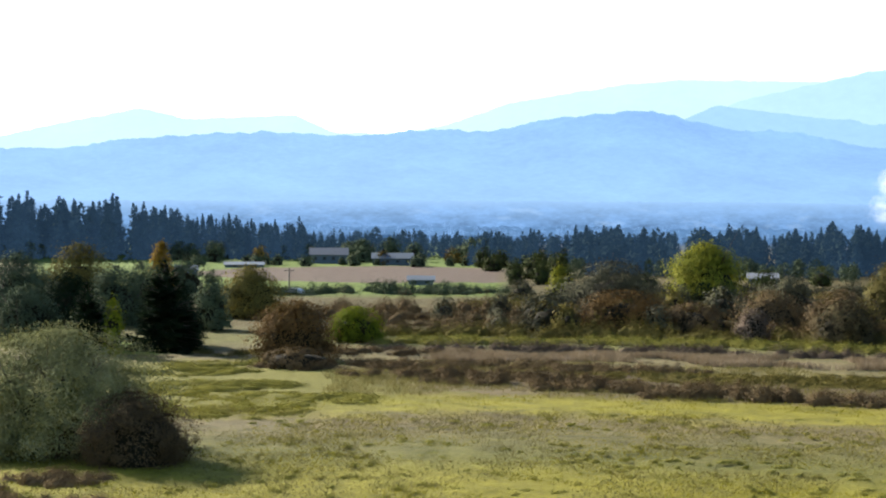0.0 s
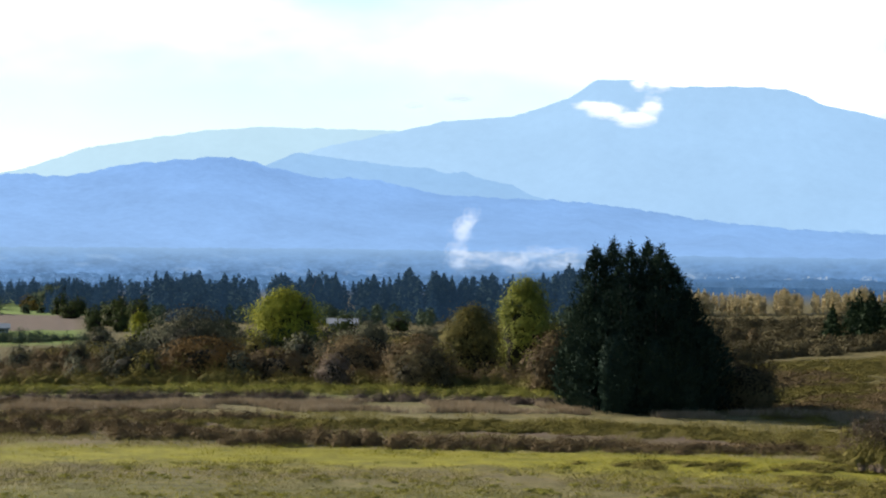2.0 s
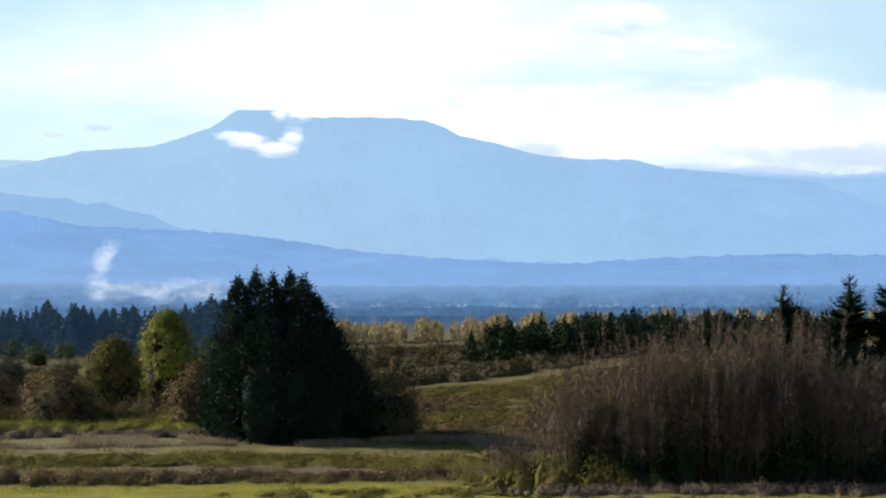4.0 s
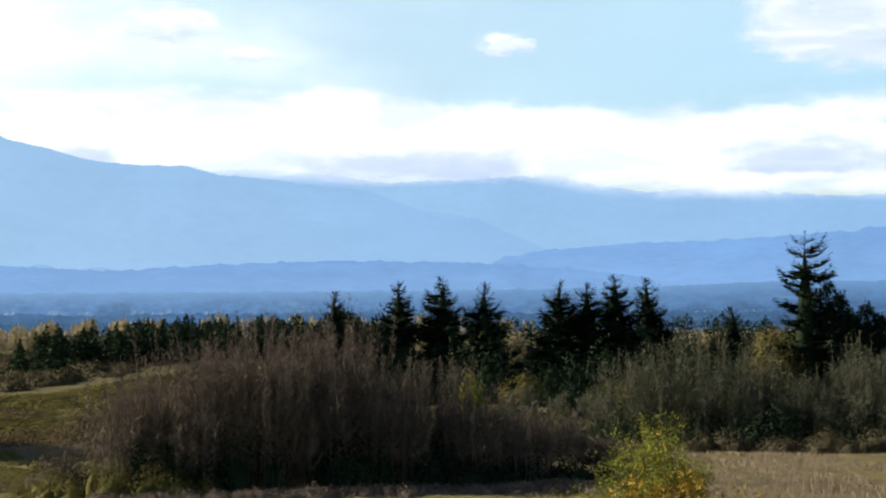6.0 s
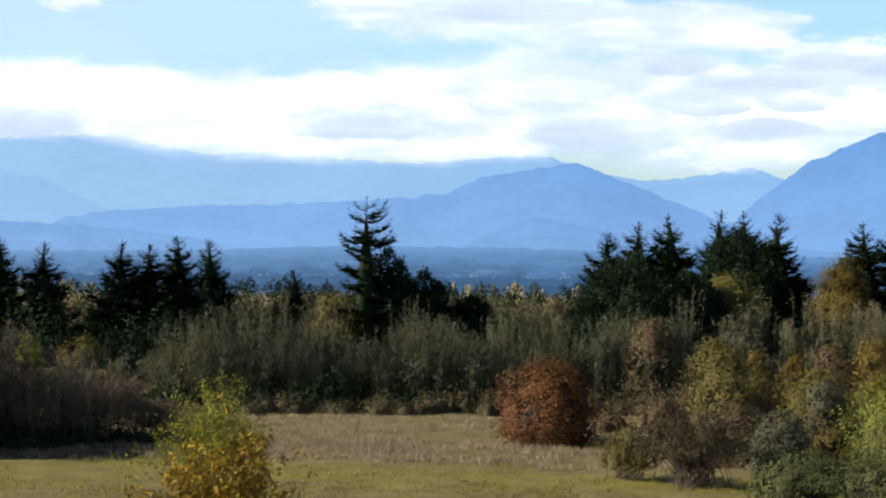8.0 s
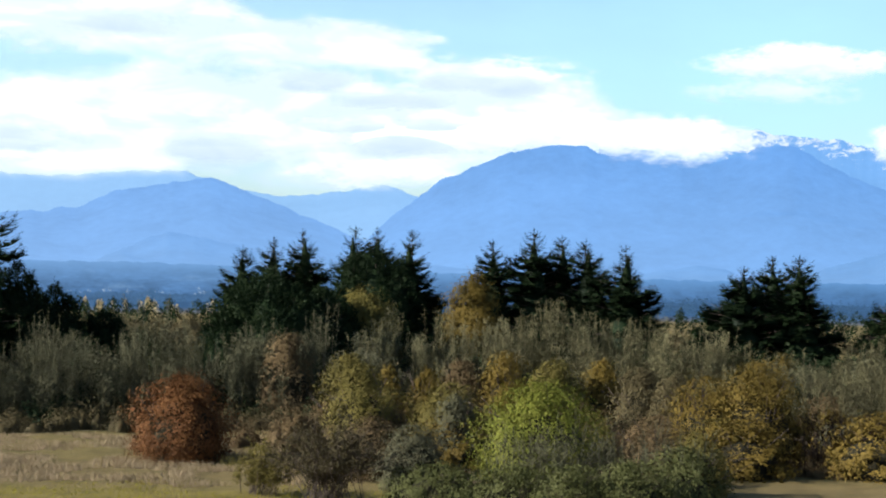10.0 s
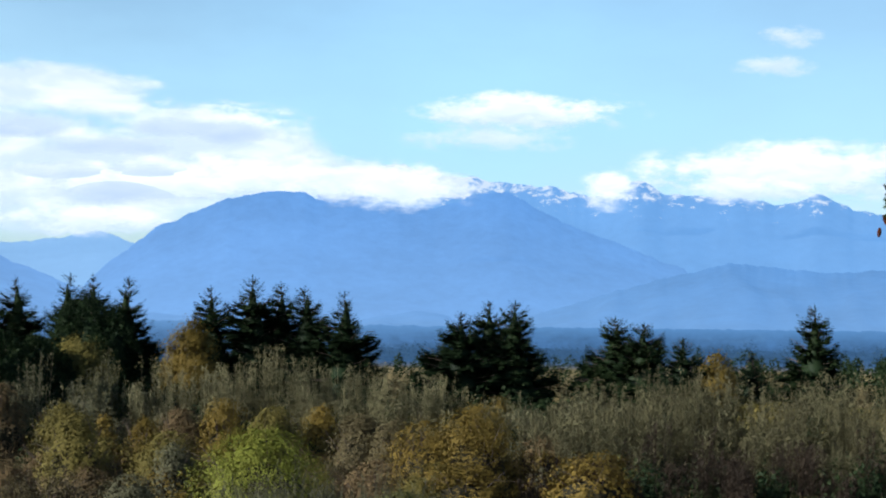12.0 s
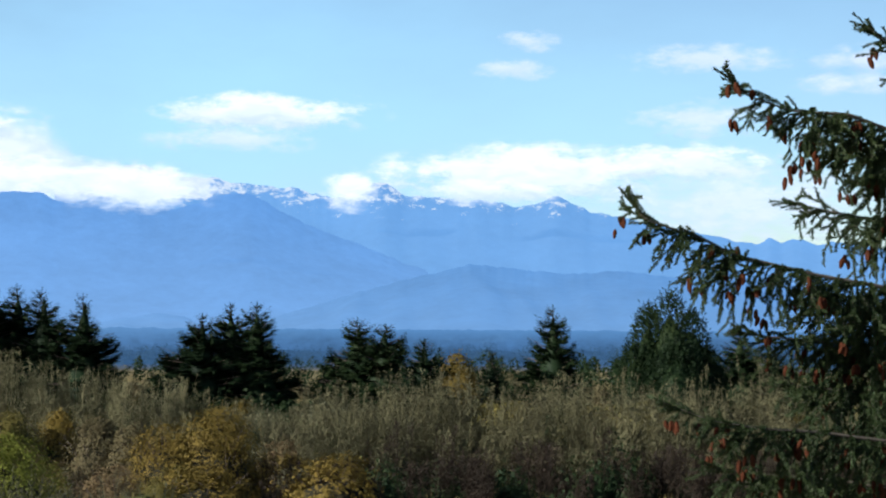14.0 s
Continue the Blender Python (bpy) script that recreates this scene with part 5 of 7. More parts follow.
shoot_bush("meadow_bush", "yellow-green willow bush on the meadow edge", -0.06, 150, 11.3, 8.5, GOLD_GREEN, 161, 90, 330, 0.17)
shoot_bush("leaf_bush", "golden-leaved bush close below the bluff", 0.29, 46, 4.6, 3.7, YELLOW, 162, 80, 150, 0.14)

# scattered shrubs between the field and the far wood
def scatter(name, label, mat, seed, count, az0, az1, d0, d1, h0, h1, group, cover=1.3):
    rng = np.random.default_rng(seed)
    hm = (h0 + h1) / 2
    master = shrub(name, label, -80, (d0 + d1) / 2, hm, hm * 1.5, mat, 0, 0.3, 12, 0.5, 5, seed, "shrub", group, cover=cover, wisp=0.2, thin=0.8, solid=0.54)
    for k in range(count):
        x, y, z = spot(rng.uniform(az0, az1), rng.uniform(d0, d1))
        s = rng.uniform(h0, h1) / hm
        m = Matrix.LocRotScale((x, y, z - 0.1), Euler((0, 0, rng.uniform(0, 6.28))), (s * rng.uniform(0.7, 1.15), s * rng.uniform(0.7, 1.15), s))
        if k:
            copy_thing(master, m)
        else:
            master.matrix_world = m


SCRUB = "shrubs across the rough ground"
scatter("scrub_shrub", "rounded brown bramble shrub on rough ground", BRAMBLE, 301, 20, -45.5, -26.5, 300, 350, 2.2, 3.8, SCRUB)
scatter("scrub_shrub", "rounded olive shrub on rough ground", OLIVE, 302, 14, -44, -26.5, 300, 370, 2.6, 4.4, SCRUB)
scatter("scrub_shrub", "bare grey-brown twiggy shrub on rough ground", TWIG_GREEN, 303, 22, -44, -26, 300, 400, 3.6, 6.0, SCRUB)
scatter("scrub_shrub", "dark green shrub on rough ground", GREEN, 304, 12, -41, -25, 380, 500, 4.0, 7.5, SCRUB)
scatter("slope_shrub", "brown shrub on the slope behind the conifer", BRAMBLE, 305, 9, -23.5, -17, 400, 470, 2.0, 4.2, SCRUB)
scatter("back_shrub", "dark olive shrub below the firs", SLOPE, 306, 20, -6, 30, 300, 345, 5.0, 9.0, SCRUB)
# near-black needle colour puts the shade under the firs into these shrubs
scatter("back_shrub", "shrub below the firs, its green darkened for shade", NEEDLE, 307, 24, -8, 50, 310, 360, 5.0, 9.5, SCRUB)
scatter("thicket_shrub", "ochre shrub among the thickets", OCHRE, 308, 10, 12, 48, 275, 330, 4.5, 8.0, SCRUB)
scatter("thicket_shrub", "brown shrub in front of the thickets", BRAMBLE_DARK, 309, 9, 12, 30, 215, 245, 3.5, 6.0, SCRUB)
scatter("thicket_shrub", "olive shrub in front of the thickets", SLOPE, 310, 8, 12, 30, 205, 245, 3.5, 7.0, SCRUB)
scatter("thicket_shrub", "grey bare shrub in front of the thickets", TWIG_GREEN, 311, 8, 13, 30, 228, 250, 3.5, 6.5, SCRUB)
scatter("thicket_shrub", "ochre shrub in front of the thickets", OCHRE, 315, 9, 14, 34, 200, 240, 4.5, 7.5, SCRUB)
scatter("thicket_shrub", "olive shrub among the tall thicket", SLOPE, 316, 14, 30, 53, 266, 305, 6.0, 9.0, SCRUB)
scatter("thicket_shrub", "pale twiggy shrub among the tall thicket", TWIG_GREEN, 317, 14, 28, 53, 262, 300, 6.0, 9.0, SCRUB)
scatter("hollow_tree", "dark green tree in the hollow", HOLLOW, 312, 10, -60, -51.0, 300, 420, 6.0, 10.0, "dark trees in the hollow")

scatter("garden_tree", "small dark tree round the houses", HOLLOW, 313, 18, -51.5, -40, 622, 655, 4.5, 7.5, "trees round the houses")
scatter("garden_tree", "low dark bush before the houses", HOLLOW, 318, 16, -51.5, -40.5, 585, 604, 2.0, 3.6, "trees round the houses")
scatter("garden_tree", "dark olive tree beside the ploughed field", GREEN, 319, 12, -42.2, -39.5, 470, 610, 5.0, 8.0, "trees round the houses")
scatter("garden_tree", "small ochre tree round the houses", OCHRE, 314, 7, -52, -40, 600, 650, 3.0, 5.5, "trees round the houses")

# scrub and hedges across the fields
bramble("hedge_scrub", "brown bramble scrub along the far side of the field", [
    (-45, 262, 12, 3, 1.8), (-44.5, 305, 14, 4, 3.4), (-40.6, 309, 16, 4, 3.6), (-28.2, 300, 10, 5, 3.6), (-43, 324, 22, 4, 3.2), (-47, 305, 10, 5, 2.2), (-46, 338, 22, 4, 3.4), (-44, 356, 26, 5, 3.8), (-38, 325, 14, 4, 3.4), (-31.5, 300, 10, 4, 3.2)], BRAMBLE, 86, 0.34, 2.2, 0.55)
bramble("olive_scrub", "olive green scrub along the far side of the field", [
    (-42, 298, 18, 5, 2.6), (-37.5, 297, 18, 5, 2.8), (-33, 296, 18, 5, 2.8), (-29.5, 291, 14, 5, 2.8), (-34, 312, 22, 4, 2.6), (-49.5, 262, 8, 4, 0.8), (-47, 246, 12, 3, 0.8)], OLIVE, 92, 0.34, 2.2, 0.55)
bramble("green_scrub", "low yellow-green scrub between the hedges", [
    (-43, 284, 18, 5, 1.3), (-38.5, 283, 18, 5, 1.4), (-34.5, 282, 18, 5, 1.4), (-30.5, 280, 18, 5, 1.4), (-27.3, 272, 8, 5, 1.3), (-49.5, 246, 10, 4, 0.8), (-51, 236, 8, 6, 0.6), (-50, 218, 9, 7, 0.35), (-51.8, 206, 8, 9, 0.35), (-48, 204, 10, 7, 0.3), (-50, 192, 9, 6, 0.3)], GRASS_SCRUB, 87, 0.3, 1.7, 0.55)
bramble("hedge_foot", "dark grey-brown hedge between the strips of grass", [
    (-42, 268, 18, 2, 1.7), (-38, 268, 18, 2, 1.8), (-34, 267, 18, 2, 1.7), (-30, 266, 18, 2, 1.7), (-27.5, 264, 8, 2, 1.6)], TWIG, 106, 0.3, 1.6, 0.55)
bramble("ditch_scrub", "brown strip of dead bramble along the ditch", [
    (-46.5, 240, 12, 3, 1.5), (-43.5, 230, 13, 3, 1.7), (-40.5, 222, 13, 3, 1.7), (-37.5, 215, 13, 3, 1.6), (-34, 209, 14, 3, 1.5), (-30.5, 207, 14, 3, 1.5), (-27, 206, 14, 3, 1.4), (-23.5, 206, 14, 3, 1.3), (-20.5, 208, 8, 3, 1.1), (-42, 244, 16, 3, 1.3), (-38.5, 238, 14, 3, 1.2)], BRAMBLE, 88, 0.3, 1.3, 0.5)
bramble("field_tufts", "olive green tufts between the hedges", [
    (-36, 230, 16, 7, 0.7), (-32, 230, 18, 7, 0.75), (-28, 230, 18, 7, 0.75), (-24, 226, 16, 7, 0.7), (-20.5, 222, 10, 7, 0.6)], OLIVE, 112, 0.3, 1.2, 0.5, apart=1.6)
bramble("slope_scrub", "russet scrub on the brown slope", [
    (-15.5, 300, 14, 16, 0.9), (-19.5, 258, 12, 12, 0.8), (-17.6, 276, 12, 14, 0.8), (-20.5, 320, 12, 20, 1.1), (-13, 345, 24, 26, 0.9)], BRAMBLE, 89, 0.5, 1.8, 0.3)
bramble("slope_grass", "olive and russet rough grass on the slope", [
    (-20.5, 300, 12, 16, 0.5), (-18.5, 285, 14, 18, 0.6), (-16.5, 320, 22, 24, 0.7), (-14, 360, 26, 26, 0.8), (-19.5, 345, 14, 24, 0.9)], SLOPE, 98, 0.36, 1.8, 0.25)
bramble("slope_brush", "grey-brown bare brush behind the conifer", [
    (-23, 390, 18, 20, 3), (-20, 395, 18, 16, 3), (-17.5, 405, 14, 12, 2.6), (-25, 440, 24, 20, 4), (-21, 465, 34, 14, 3), (-16, 450, 26, 6, 2.4), (-21.5, 525, 44, 16, 3), (-15, 530, 44, 14, 3)], UMBER, 97, 0.85, 2.8)
# undergrowth takes the near-black needle colour in place of the firs' shade
bramble("under_scrub", "undergrowth below the firs, darkened for their shade", [
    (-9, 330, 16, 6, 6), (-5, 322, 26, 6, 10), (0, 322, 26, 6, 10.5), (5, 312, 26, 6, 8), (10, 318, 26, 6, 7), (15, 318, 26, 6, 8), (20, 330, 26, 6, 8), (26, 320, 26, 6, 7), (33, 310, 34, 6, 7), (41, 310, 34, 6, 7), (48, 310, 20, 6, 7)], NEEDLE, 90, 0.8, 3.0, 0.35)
bramble("brown_scrub", "brown and ochre scrub in front of the tall thicket", [
    (14.5, 228, 12, 8, 5), (18, 228, 12, 8, 6), (22, 226, 12, 8, 5.5), (26, 222, 12, 8, 5), (29.5, 216, 10, 8, 4)], BRAMBLE_DARK, 91, 0.34, 2.2)
# dark umber here stands for the shade at the thicket's foot
bramble("meadow_edge", "brambles along the foot of the grey thicket, darkened for shade", [
    (-0.5, 247, 8, 3, 2.2), (2.2, 248, 9, 3, 2.8), (5, 248, 9, 4, 3.2), (7.8, 250, 9, 4, 3.6), (10.6, 252, 9, 4, 3.4), (13.4, 252, 9, 4, 3.6), (-3.5, 252, 9, 5, 3), (-6, 264, 12, 6, 4), (-1.5, 275, 14, 6, 5)], UMBER, 94, 0.36, 2.0)
# lumps in near-black needle colour paint the shaded lower parts of the thickets
bramble("thicket_floor", "near-black undergrowth added for the shade inside the thickets", [
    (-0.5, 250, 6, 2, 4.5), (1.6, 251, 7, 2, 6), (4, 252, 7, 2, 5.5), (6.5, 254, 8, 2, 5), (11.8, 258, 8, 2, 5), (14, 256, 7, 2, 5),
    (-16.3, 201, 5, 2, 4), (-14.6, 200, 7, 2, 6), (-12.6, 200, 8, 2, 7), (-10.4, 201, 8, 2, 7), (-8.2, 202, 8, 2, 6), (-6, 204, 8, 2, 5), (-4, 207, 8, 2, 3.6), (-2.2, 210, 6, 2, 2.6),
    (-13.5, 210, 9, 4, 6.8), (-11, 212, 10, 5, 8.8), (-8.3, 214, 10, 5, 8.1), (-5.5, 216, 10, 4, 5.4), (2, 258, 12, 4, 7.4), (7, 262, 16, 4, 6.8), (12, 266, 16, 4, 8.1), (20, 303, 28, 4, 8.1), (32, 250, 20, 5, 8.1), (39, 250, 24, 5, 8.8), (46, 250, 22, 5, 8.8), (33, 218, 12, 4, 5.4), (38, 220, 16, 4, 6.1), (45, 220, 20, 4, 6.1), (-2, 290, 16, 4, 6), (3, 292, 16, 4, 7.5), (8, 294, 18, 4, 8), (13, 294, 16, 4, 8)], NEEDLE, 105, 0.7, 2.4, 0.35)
bramble("far_scrub", "grey-brown bare brush before the fir wood", [
    (-38.5, 385, 28, 10, 2.6), (-34, 380, 28, 10, 2.8), (-29.5, 375, 24, 10, 3.4), (-36, 430, 32, 10, 2.8), (-29.5, 430, 32, 10, 3.4)], TWIG_GREEN, 95, 0.6, 2.6)
bramble("far_olive_scrub", "olive brush before the fir wood", [
    (-40, 372, 18, 5, 2.4), (-35.5, 405, 24, 6, 2.8), (-31, 395, 20, 6, 3.0), (-27.5, 410, 22, 12, 4.6), (-33, 355, 26, 4, 2.4), (-37, 350, 20, 4, 2.2)], OLIVE, 96, 0.6, 2.4)
bramble("corner_scrub", "brown dead bramble at the near edge of the meadow", [
    (-56.5, 134, 9, 4, 1.0), (-55.6, 146, 6, 3, 0.9)], BRAMBLE, 99, 0.2, 0.8)
bramble("thicket_skirt", "olive leafy edge of the bare thicket", [
    (-18.0, 200, 4, 3, 2.2), (-17.2, 198, 5, 3, 4.0), (-16.0, 197, 6, 2.5, 4.6), (-14.6, 197, 6, 2, 3.0)], OLIVE, 113, 0.26, 1.3, 0.5)
bramble("thicket_edge", "low dark brambles along the foot of the thicket", [
    (-16, 192, 9, 2, 1.2), (-12.5, 193, 10, 2, 1.3), (-9, 195, 10, 2, 1.4), (-5.5, 198, 10, 2, 1.2), (-2, 202, 8, 2, 1.1), (-14, 186, 7, 1, 0.8)], TWIG, 93, 0.26, 0.9)


bramble("field_hedge", "dark green hedge along the ploughed field", [
    (-46.5, 425, 30, 2.5, 2.4), (-43.5, 432, 24, 3, 3.0), (-49, 418, 14, 3, 2.2)], HOLLOW, 110, 0.5, 1.8, 0.5)
bramble("back_brush", "dark olive-brown brush between the firs", [
    (a, 350 + 62 * (k % 2), 22, 6, 5.0) for k, a in enumerate((-5, -4, -1, 0, 3, 4, 7, 8, 11, 12, 15, 16, 19, 20, 23, 24, 27, 28, 31, 32, 35, 36, 39, 40, 43, 44, 47))] + [(8, 385, 22, 8, 5.5), (9.6, 430, 24, 8, 5), (7, 440, 24, 8, 4.5), (1, 400, 20, 8, 5.5)], UMBER, 108, 0.95, 3.0, 0.45)
bramble("meadow_tufts", "low olive tufts on the meadow before the conifer", [
    (-22.5, 192, 16, 4, 0.5), (-18.5, 180, 10, 5, 0.55), (-20, 170, 14, 4, 0.45), (-16.8, 172, 6, 4, 0.5), (-18.6, 222, 8, 12, 0.6), (-19, 250, 10, 14, 0.7)], OLIVE, 109, 0.3, 1.3, 0.45, apart=2.2)
bramble("grass_clumps", "dark green clumps in the meadow grass", [
    (-50, 150, 40, 22, 0.28), (-38, 156, 40, 26, 0.28), (-26, 160, 40, 22, 0.28), (-46, 185, 30, 8, 0.25), (-30, 185, 30, 8, 0.25)], CLUMP, 111, 0.2, 0.55, 0.4, apart=34)


# ---- grass ----
def tussocks(name, label, mat, seed, count, az0, az1, d0, d1, h, size, upright=False):
    rng = np.random.default_rng(seed)
    az, d = rng.uniform(az0, az1, count), np.sqrt(rng.uniform(d0 ** 2, d1 ** 2, count))
    d = d + 6 * np.array([noise.noise((a * 0.35, seed, 0)) for a in az])
    d = d - 0.13 * d * np.sin(np.radians(az)) * 0.9
    keep = np.array([noise.noise((e * math.sin(radians(a)) * 0.09, e * math.cos(radians(a)) * 0.09, seed)) > -0.12 for a, e in zip(az, d)])
    az, d = az[keep], d[keep]
    x, y = d * np.sin(np.radians(az)), d * np.cos(np.radians(az))
    z = np.array([ground_z(i, j) for i, j in zip(x, y)])
    p = np.stack([x, y, z + h * 0.45], 1)
    p = np.repeat(p, 3, 0) + rng.normal(0, size * 0.5, (len(p) * 3, 3)) * np.array([1, 1, 0.25])
    if upright:
        return tagged(piece(name, *kites(rng, p, h, np.array([0, 0, 1.6]), 0.15, 0.5), mat), label, "grass", kind="stuff")
    return tagged(piece(name, *join(kites(rng, p[::3], h, np.array([0, 0, 1.6]), 0.3, 0.5), kites(rng, p[1::3], h * 1.1, None, 0.3, face=np.array([0, 0, 1.0]), loose=0.5), kites(rng, p[2::3], h * 1.1, None, 0.3, face=np.array([0, 0, 1.0]), loose=0.5)), mat), label, "grass", kind="stuff")


GRASS = leafy("meadow_grass", [(0.2, (0.15, 0.135, 0.010)), (0.55, (0.23, 0.20, 0.014)), (0.9, (0.31, 0.255, 0.03))], 0.35, 0.12)
ROUGH = leafy("rough_grass", [(0.2, (0.12, 0.102, 0.03)), (0.55, (0.17, 0.145, 0.045)), (0.9, (0.24, 0.20, 0.075))], 0.35, 0.12)
tussocks("meadow_grass", "short yellow-green meadow grass", GRASS, 201, 52000, -60, 30, 118, 194, 0.22, 0.8)
tussocks("rough_grass", "rough tan grass in the meadow", ROUGH, 202, 56000, -60, 30, 126, 178, 0.24, 0.9)
tussocks("dry_reeds", "tall pale dry grass beyond the meadow", REED, 203, 40000, -14, 24, 193, 245, 0.5, 0.6, True)
tussocks("field_reeds", "strip of dry brown grass beyond the meadow", ROUGH, 204, 19000, -47, -12, 193, 232, 0.5, 0.6, True)
tussocks("pale_reeds", "strip of pale dry reeds before the hedge", REED, 205, 16000, -44, -15, 234, 247, 0.8, 0.6, True)


# ---- clouds ----
CLOUD_PUFF = vapour("small_white_cloud", (1.08, 1.08, 1.08), (0.74, 0.83, 0.97), 0.97, 5.0, 0.65, 1.9, 0.8)
CLOUD_GREY = vapour("grey_cloud", (0.72, 0.80, 0.97), (0.60, 0.70, 0.92), 0.95, 3.5, 0.7, 1.1)
CLOUD_THIN = vapour("thin_cloud", (0.98, 0.97, 1.05), (0.80, 0.85, 1.0), 0.68, 5.5, 0.9, 1.9)
SMOKE = vapour("white_smoke", (0.95, 0.97, 1.0), (0.66, 0.80, 1.0), 0.48, 26.0, 1.3, 2.6)


def cloud(name, label, az, el, w, h, mat, dist=4950, category="cloud", group="clouds over the mountains"):
    """A soft sheet of vapour on the far sky, w by h degrees."""
    bm = bmesh.new()
    uv = bm.loops.layers.uv.new("UVMap")
    nu, nv, grid = 14, 8, []
    for j in range(nv + 1):
        row = []
        for i in range(nu + 1):
            a, e = radians(az + (i / nu - 0.5) * w), radians(el + (j / nv - 0.5) * h)
            bulge = dist - (30 if w < 30 else 0) * math.sin(math.pi * i / nu) * math.sin(math.pi * j / nv)
            row.append(bm.verts.new((bulge * math.sin(a) * math.cos(e), bulge * math.cos(a) * math.cos(e), EYE + bulge * math.sin(e))))
        grid.append(row)
    for j in range(nv):
        for i in range(nu):
            fc = bm.faces.new((grid[j][i], grid[j][i + 1], grid[j + 1][i + 1], grid[j + 1][i]))
            fc.smooth = True
            for lp, (s, t) in zip(fc.loops, ((i, j), (i + 1, j), (i + 1, j + 1), (i, j + 1))):
                lp[uv].uv = (s / nu, t / nv)
    return tagged(part(name, bm, mat), label, category, group, "structure")


VEIL = vapour("bright_veil", (1.3, 1.3, 1.3), (1.05, 1.12, 1.15), 0.95, 0.35, 0.9)
cloud("cloud_veil", "bright white veil of thin cloud towards the sun", -48, 11.5, 52, 17, VEIL, 4970)
cloud("cloud_veil", "bright white veil of thin cloud along the range", -25, 7.5, 40, 8, VEIL, 4965)
# the next three are glowing sheets added to brighten and tint the sky
SKY_GLOW_HIGH = vapour("high_sky_glow", (0.95, 1.12, 1.15), (0.88, 1.06, 1.12), 0.9, 0.3, 1.2, 0.8)
cloud("cloud_veil", "pale glowing sheet added to brighten the high sky", -21, 11, 72, 30, SKY_GLOW_HIGH, 4985)
SKY_GLOW_BLUE = vapour("blue_sky_glow", (0.56, 0.93, 1.16), (0.52, 0.90, 1.15), 0.85, 0.3, 1.4, 0.8)
cloud("cloud_veil", "blue glowing sheet added to brighten the western sky", 28, 8, 74, 20, SKY_GLOW_BLUE, 4990)
SKY_GLOW_PALE = vapour("pale_sky_glow", (0.60, 0.85, 0.98), (0.56, 0.82, 0.96), 0.85, 0.3, 1.2, 0.6)
cloud("cloud_veil", "pale glowing sheet added in front of the blue sky", 5, 7.5, 46, 15, SKY_GLOW_PALE, 4978)
BANK = "bright white cloud bank lying along the mountains"


def puff(name, label, az, el, w, h, mat, dist=4950, **more):
    return cloud(name, label, az, el, w / 58.2 * 1.35, h / 58.2 * 1.5, mat, dist, **more)


def bank_vapour(name, white, grey, torn, edge, fade=1.0, dull=0.34):
    """A long bank of cloud: billowed along its top, frayed underneath, streaked with grey."""
    m, n, l, out = material(name)
    tc, geo, uv, mp = n.new("ShaderNodeTexCoord"), n.new("ShaderNodeNewGeometry"), n.new("ShaderNodeSeparateXYZ"), n.new("ShaderNodeMapping")
    l.new(tc.outputs["UV"], uv.inputs[0])
    mp.inputs["Scale"].default_value = (0.0024, 0.0024, 0.0052)
    l.new(geo.outputs["Position"], mp.inputs[0])
    t = noise_tex(n, l, mp.outputs[0], 2.2, 9, 0.58)
    t.inputs["Distortion"].default_value = 0.35
    ends = mathn(n, l, "MULTIPLY", mathn(n, l, "MINIMUM", uv.outputs[0], mathn(n, l, "SUBTRACT", 1.0, uv.outputs[0])), 9.0)
    body = mathn(n, l, "MINIMUM", mathn(n, l, "MULTIPLY", uv.outputs[1], 2.6), mathn(n, l, "MULTIPLY", mathn(n, l, "SUBTRACT", 1.0, uv.outputs[1]), 2.9))
    body = mathn(n, l, "MINIMUM", mathn(n, l, "MINIMUM", body, ends), 0.9)
    fray = mathn(n, l, "MULTIPLY", mathn(n, l, "MINIMUM", mathn(n, l, "ADD", mathn(n, l, "MULTIPLY", uv.outputs[1], 1.3), 0.2), 1.0), torn)
    a = mathn(n, l, "ADD", body, mathn(n, l, "MULTIPLY", mathn(n, l, "SUBTRACT", t.outputs["Fac"], 0.5), fray))
    al, rim = n.new("ShaderNodeMapRange"), n.new("ShaderNodeMapRange")
    al.interpolation_type = "SMOOTHSTEP"
    al.inputs[1].default_value, al.inputs[2].default_value, al.inputs[4].default_value = 0.22, 0.22 + edge, fade
    l.new(a, al.inputs[0])
    rim.inputs[1].default_value, rim.inputs[2].default_value = 0.0, 0.2
    l.new(body, rim.inputs[0])
    sh = n.new("ShaderNodeMapRange")
    sh.interpolation_type = "SMOOTHSTEP"
    sh.inputs[1].default_value, sh.inputs[2].default_value = dull, dull + 0.24
    streak = n.new("ShaderNodeMapping")
    streak.inputs["Scale"].default_value, streak.inputs["Location"].default_value = (0.0024, 0.0024, 0.0085), (3.1, 1.7, 0.4)
    l.new(geo.outputs["Position"], streak.inputs[0])
    g = noise_tex(n, l, streak.outputs[0], 1.7, 4, 0.5)
    g.inputs["Distortion"].default_value = 0.5
    l.new(g.outputs["Fac"], sh.inputs[0])
    em, tr, mx = n.new("ShaderNodeEmission"), n.new("ShaderNodeBsdfTransparent"), n.new("ShaderNodeMixShader")
    em.inputs["Strength"].default_value = 0.53
    l.new(mix(n, l, sh.outputs[0], grey, white), em.inputs["Color"])
    l.new(mathn(n, l, "MULTIPLY", al.outputs[0], rim.outputs[0]), mx.inputs[0])
    l.new(tr.outputs[0], mx.inputs[1])
    l.new(em.outputs[0], mx.inputs[2])
    l.new(mx.outputs[0], out.inputs[0])
    return m


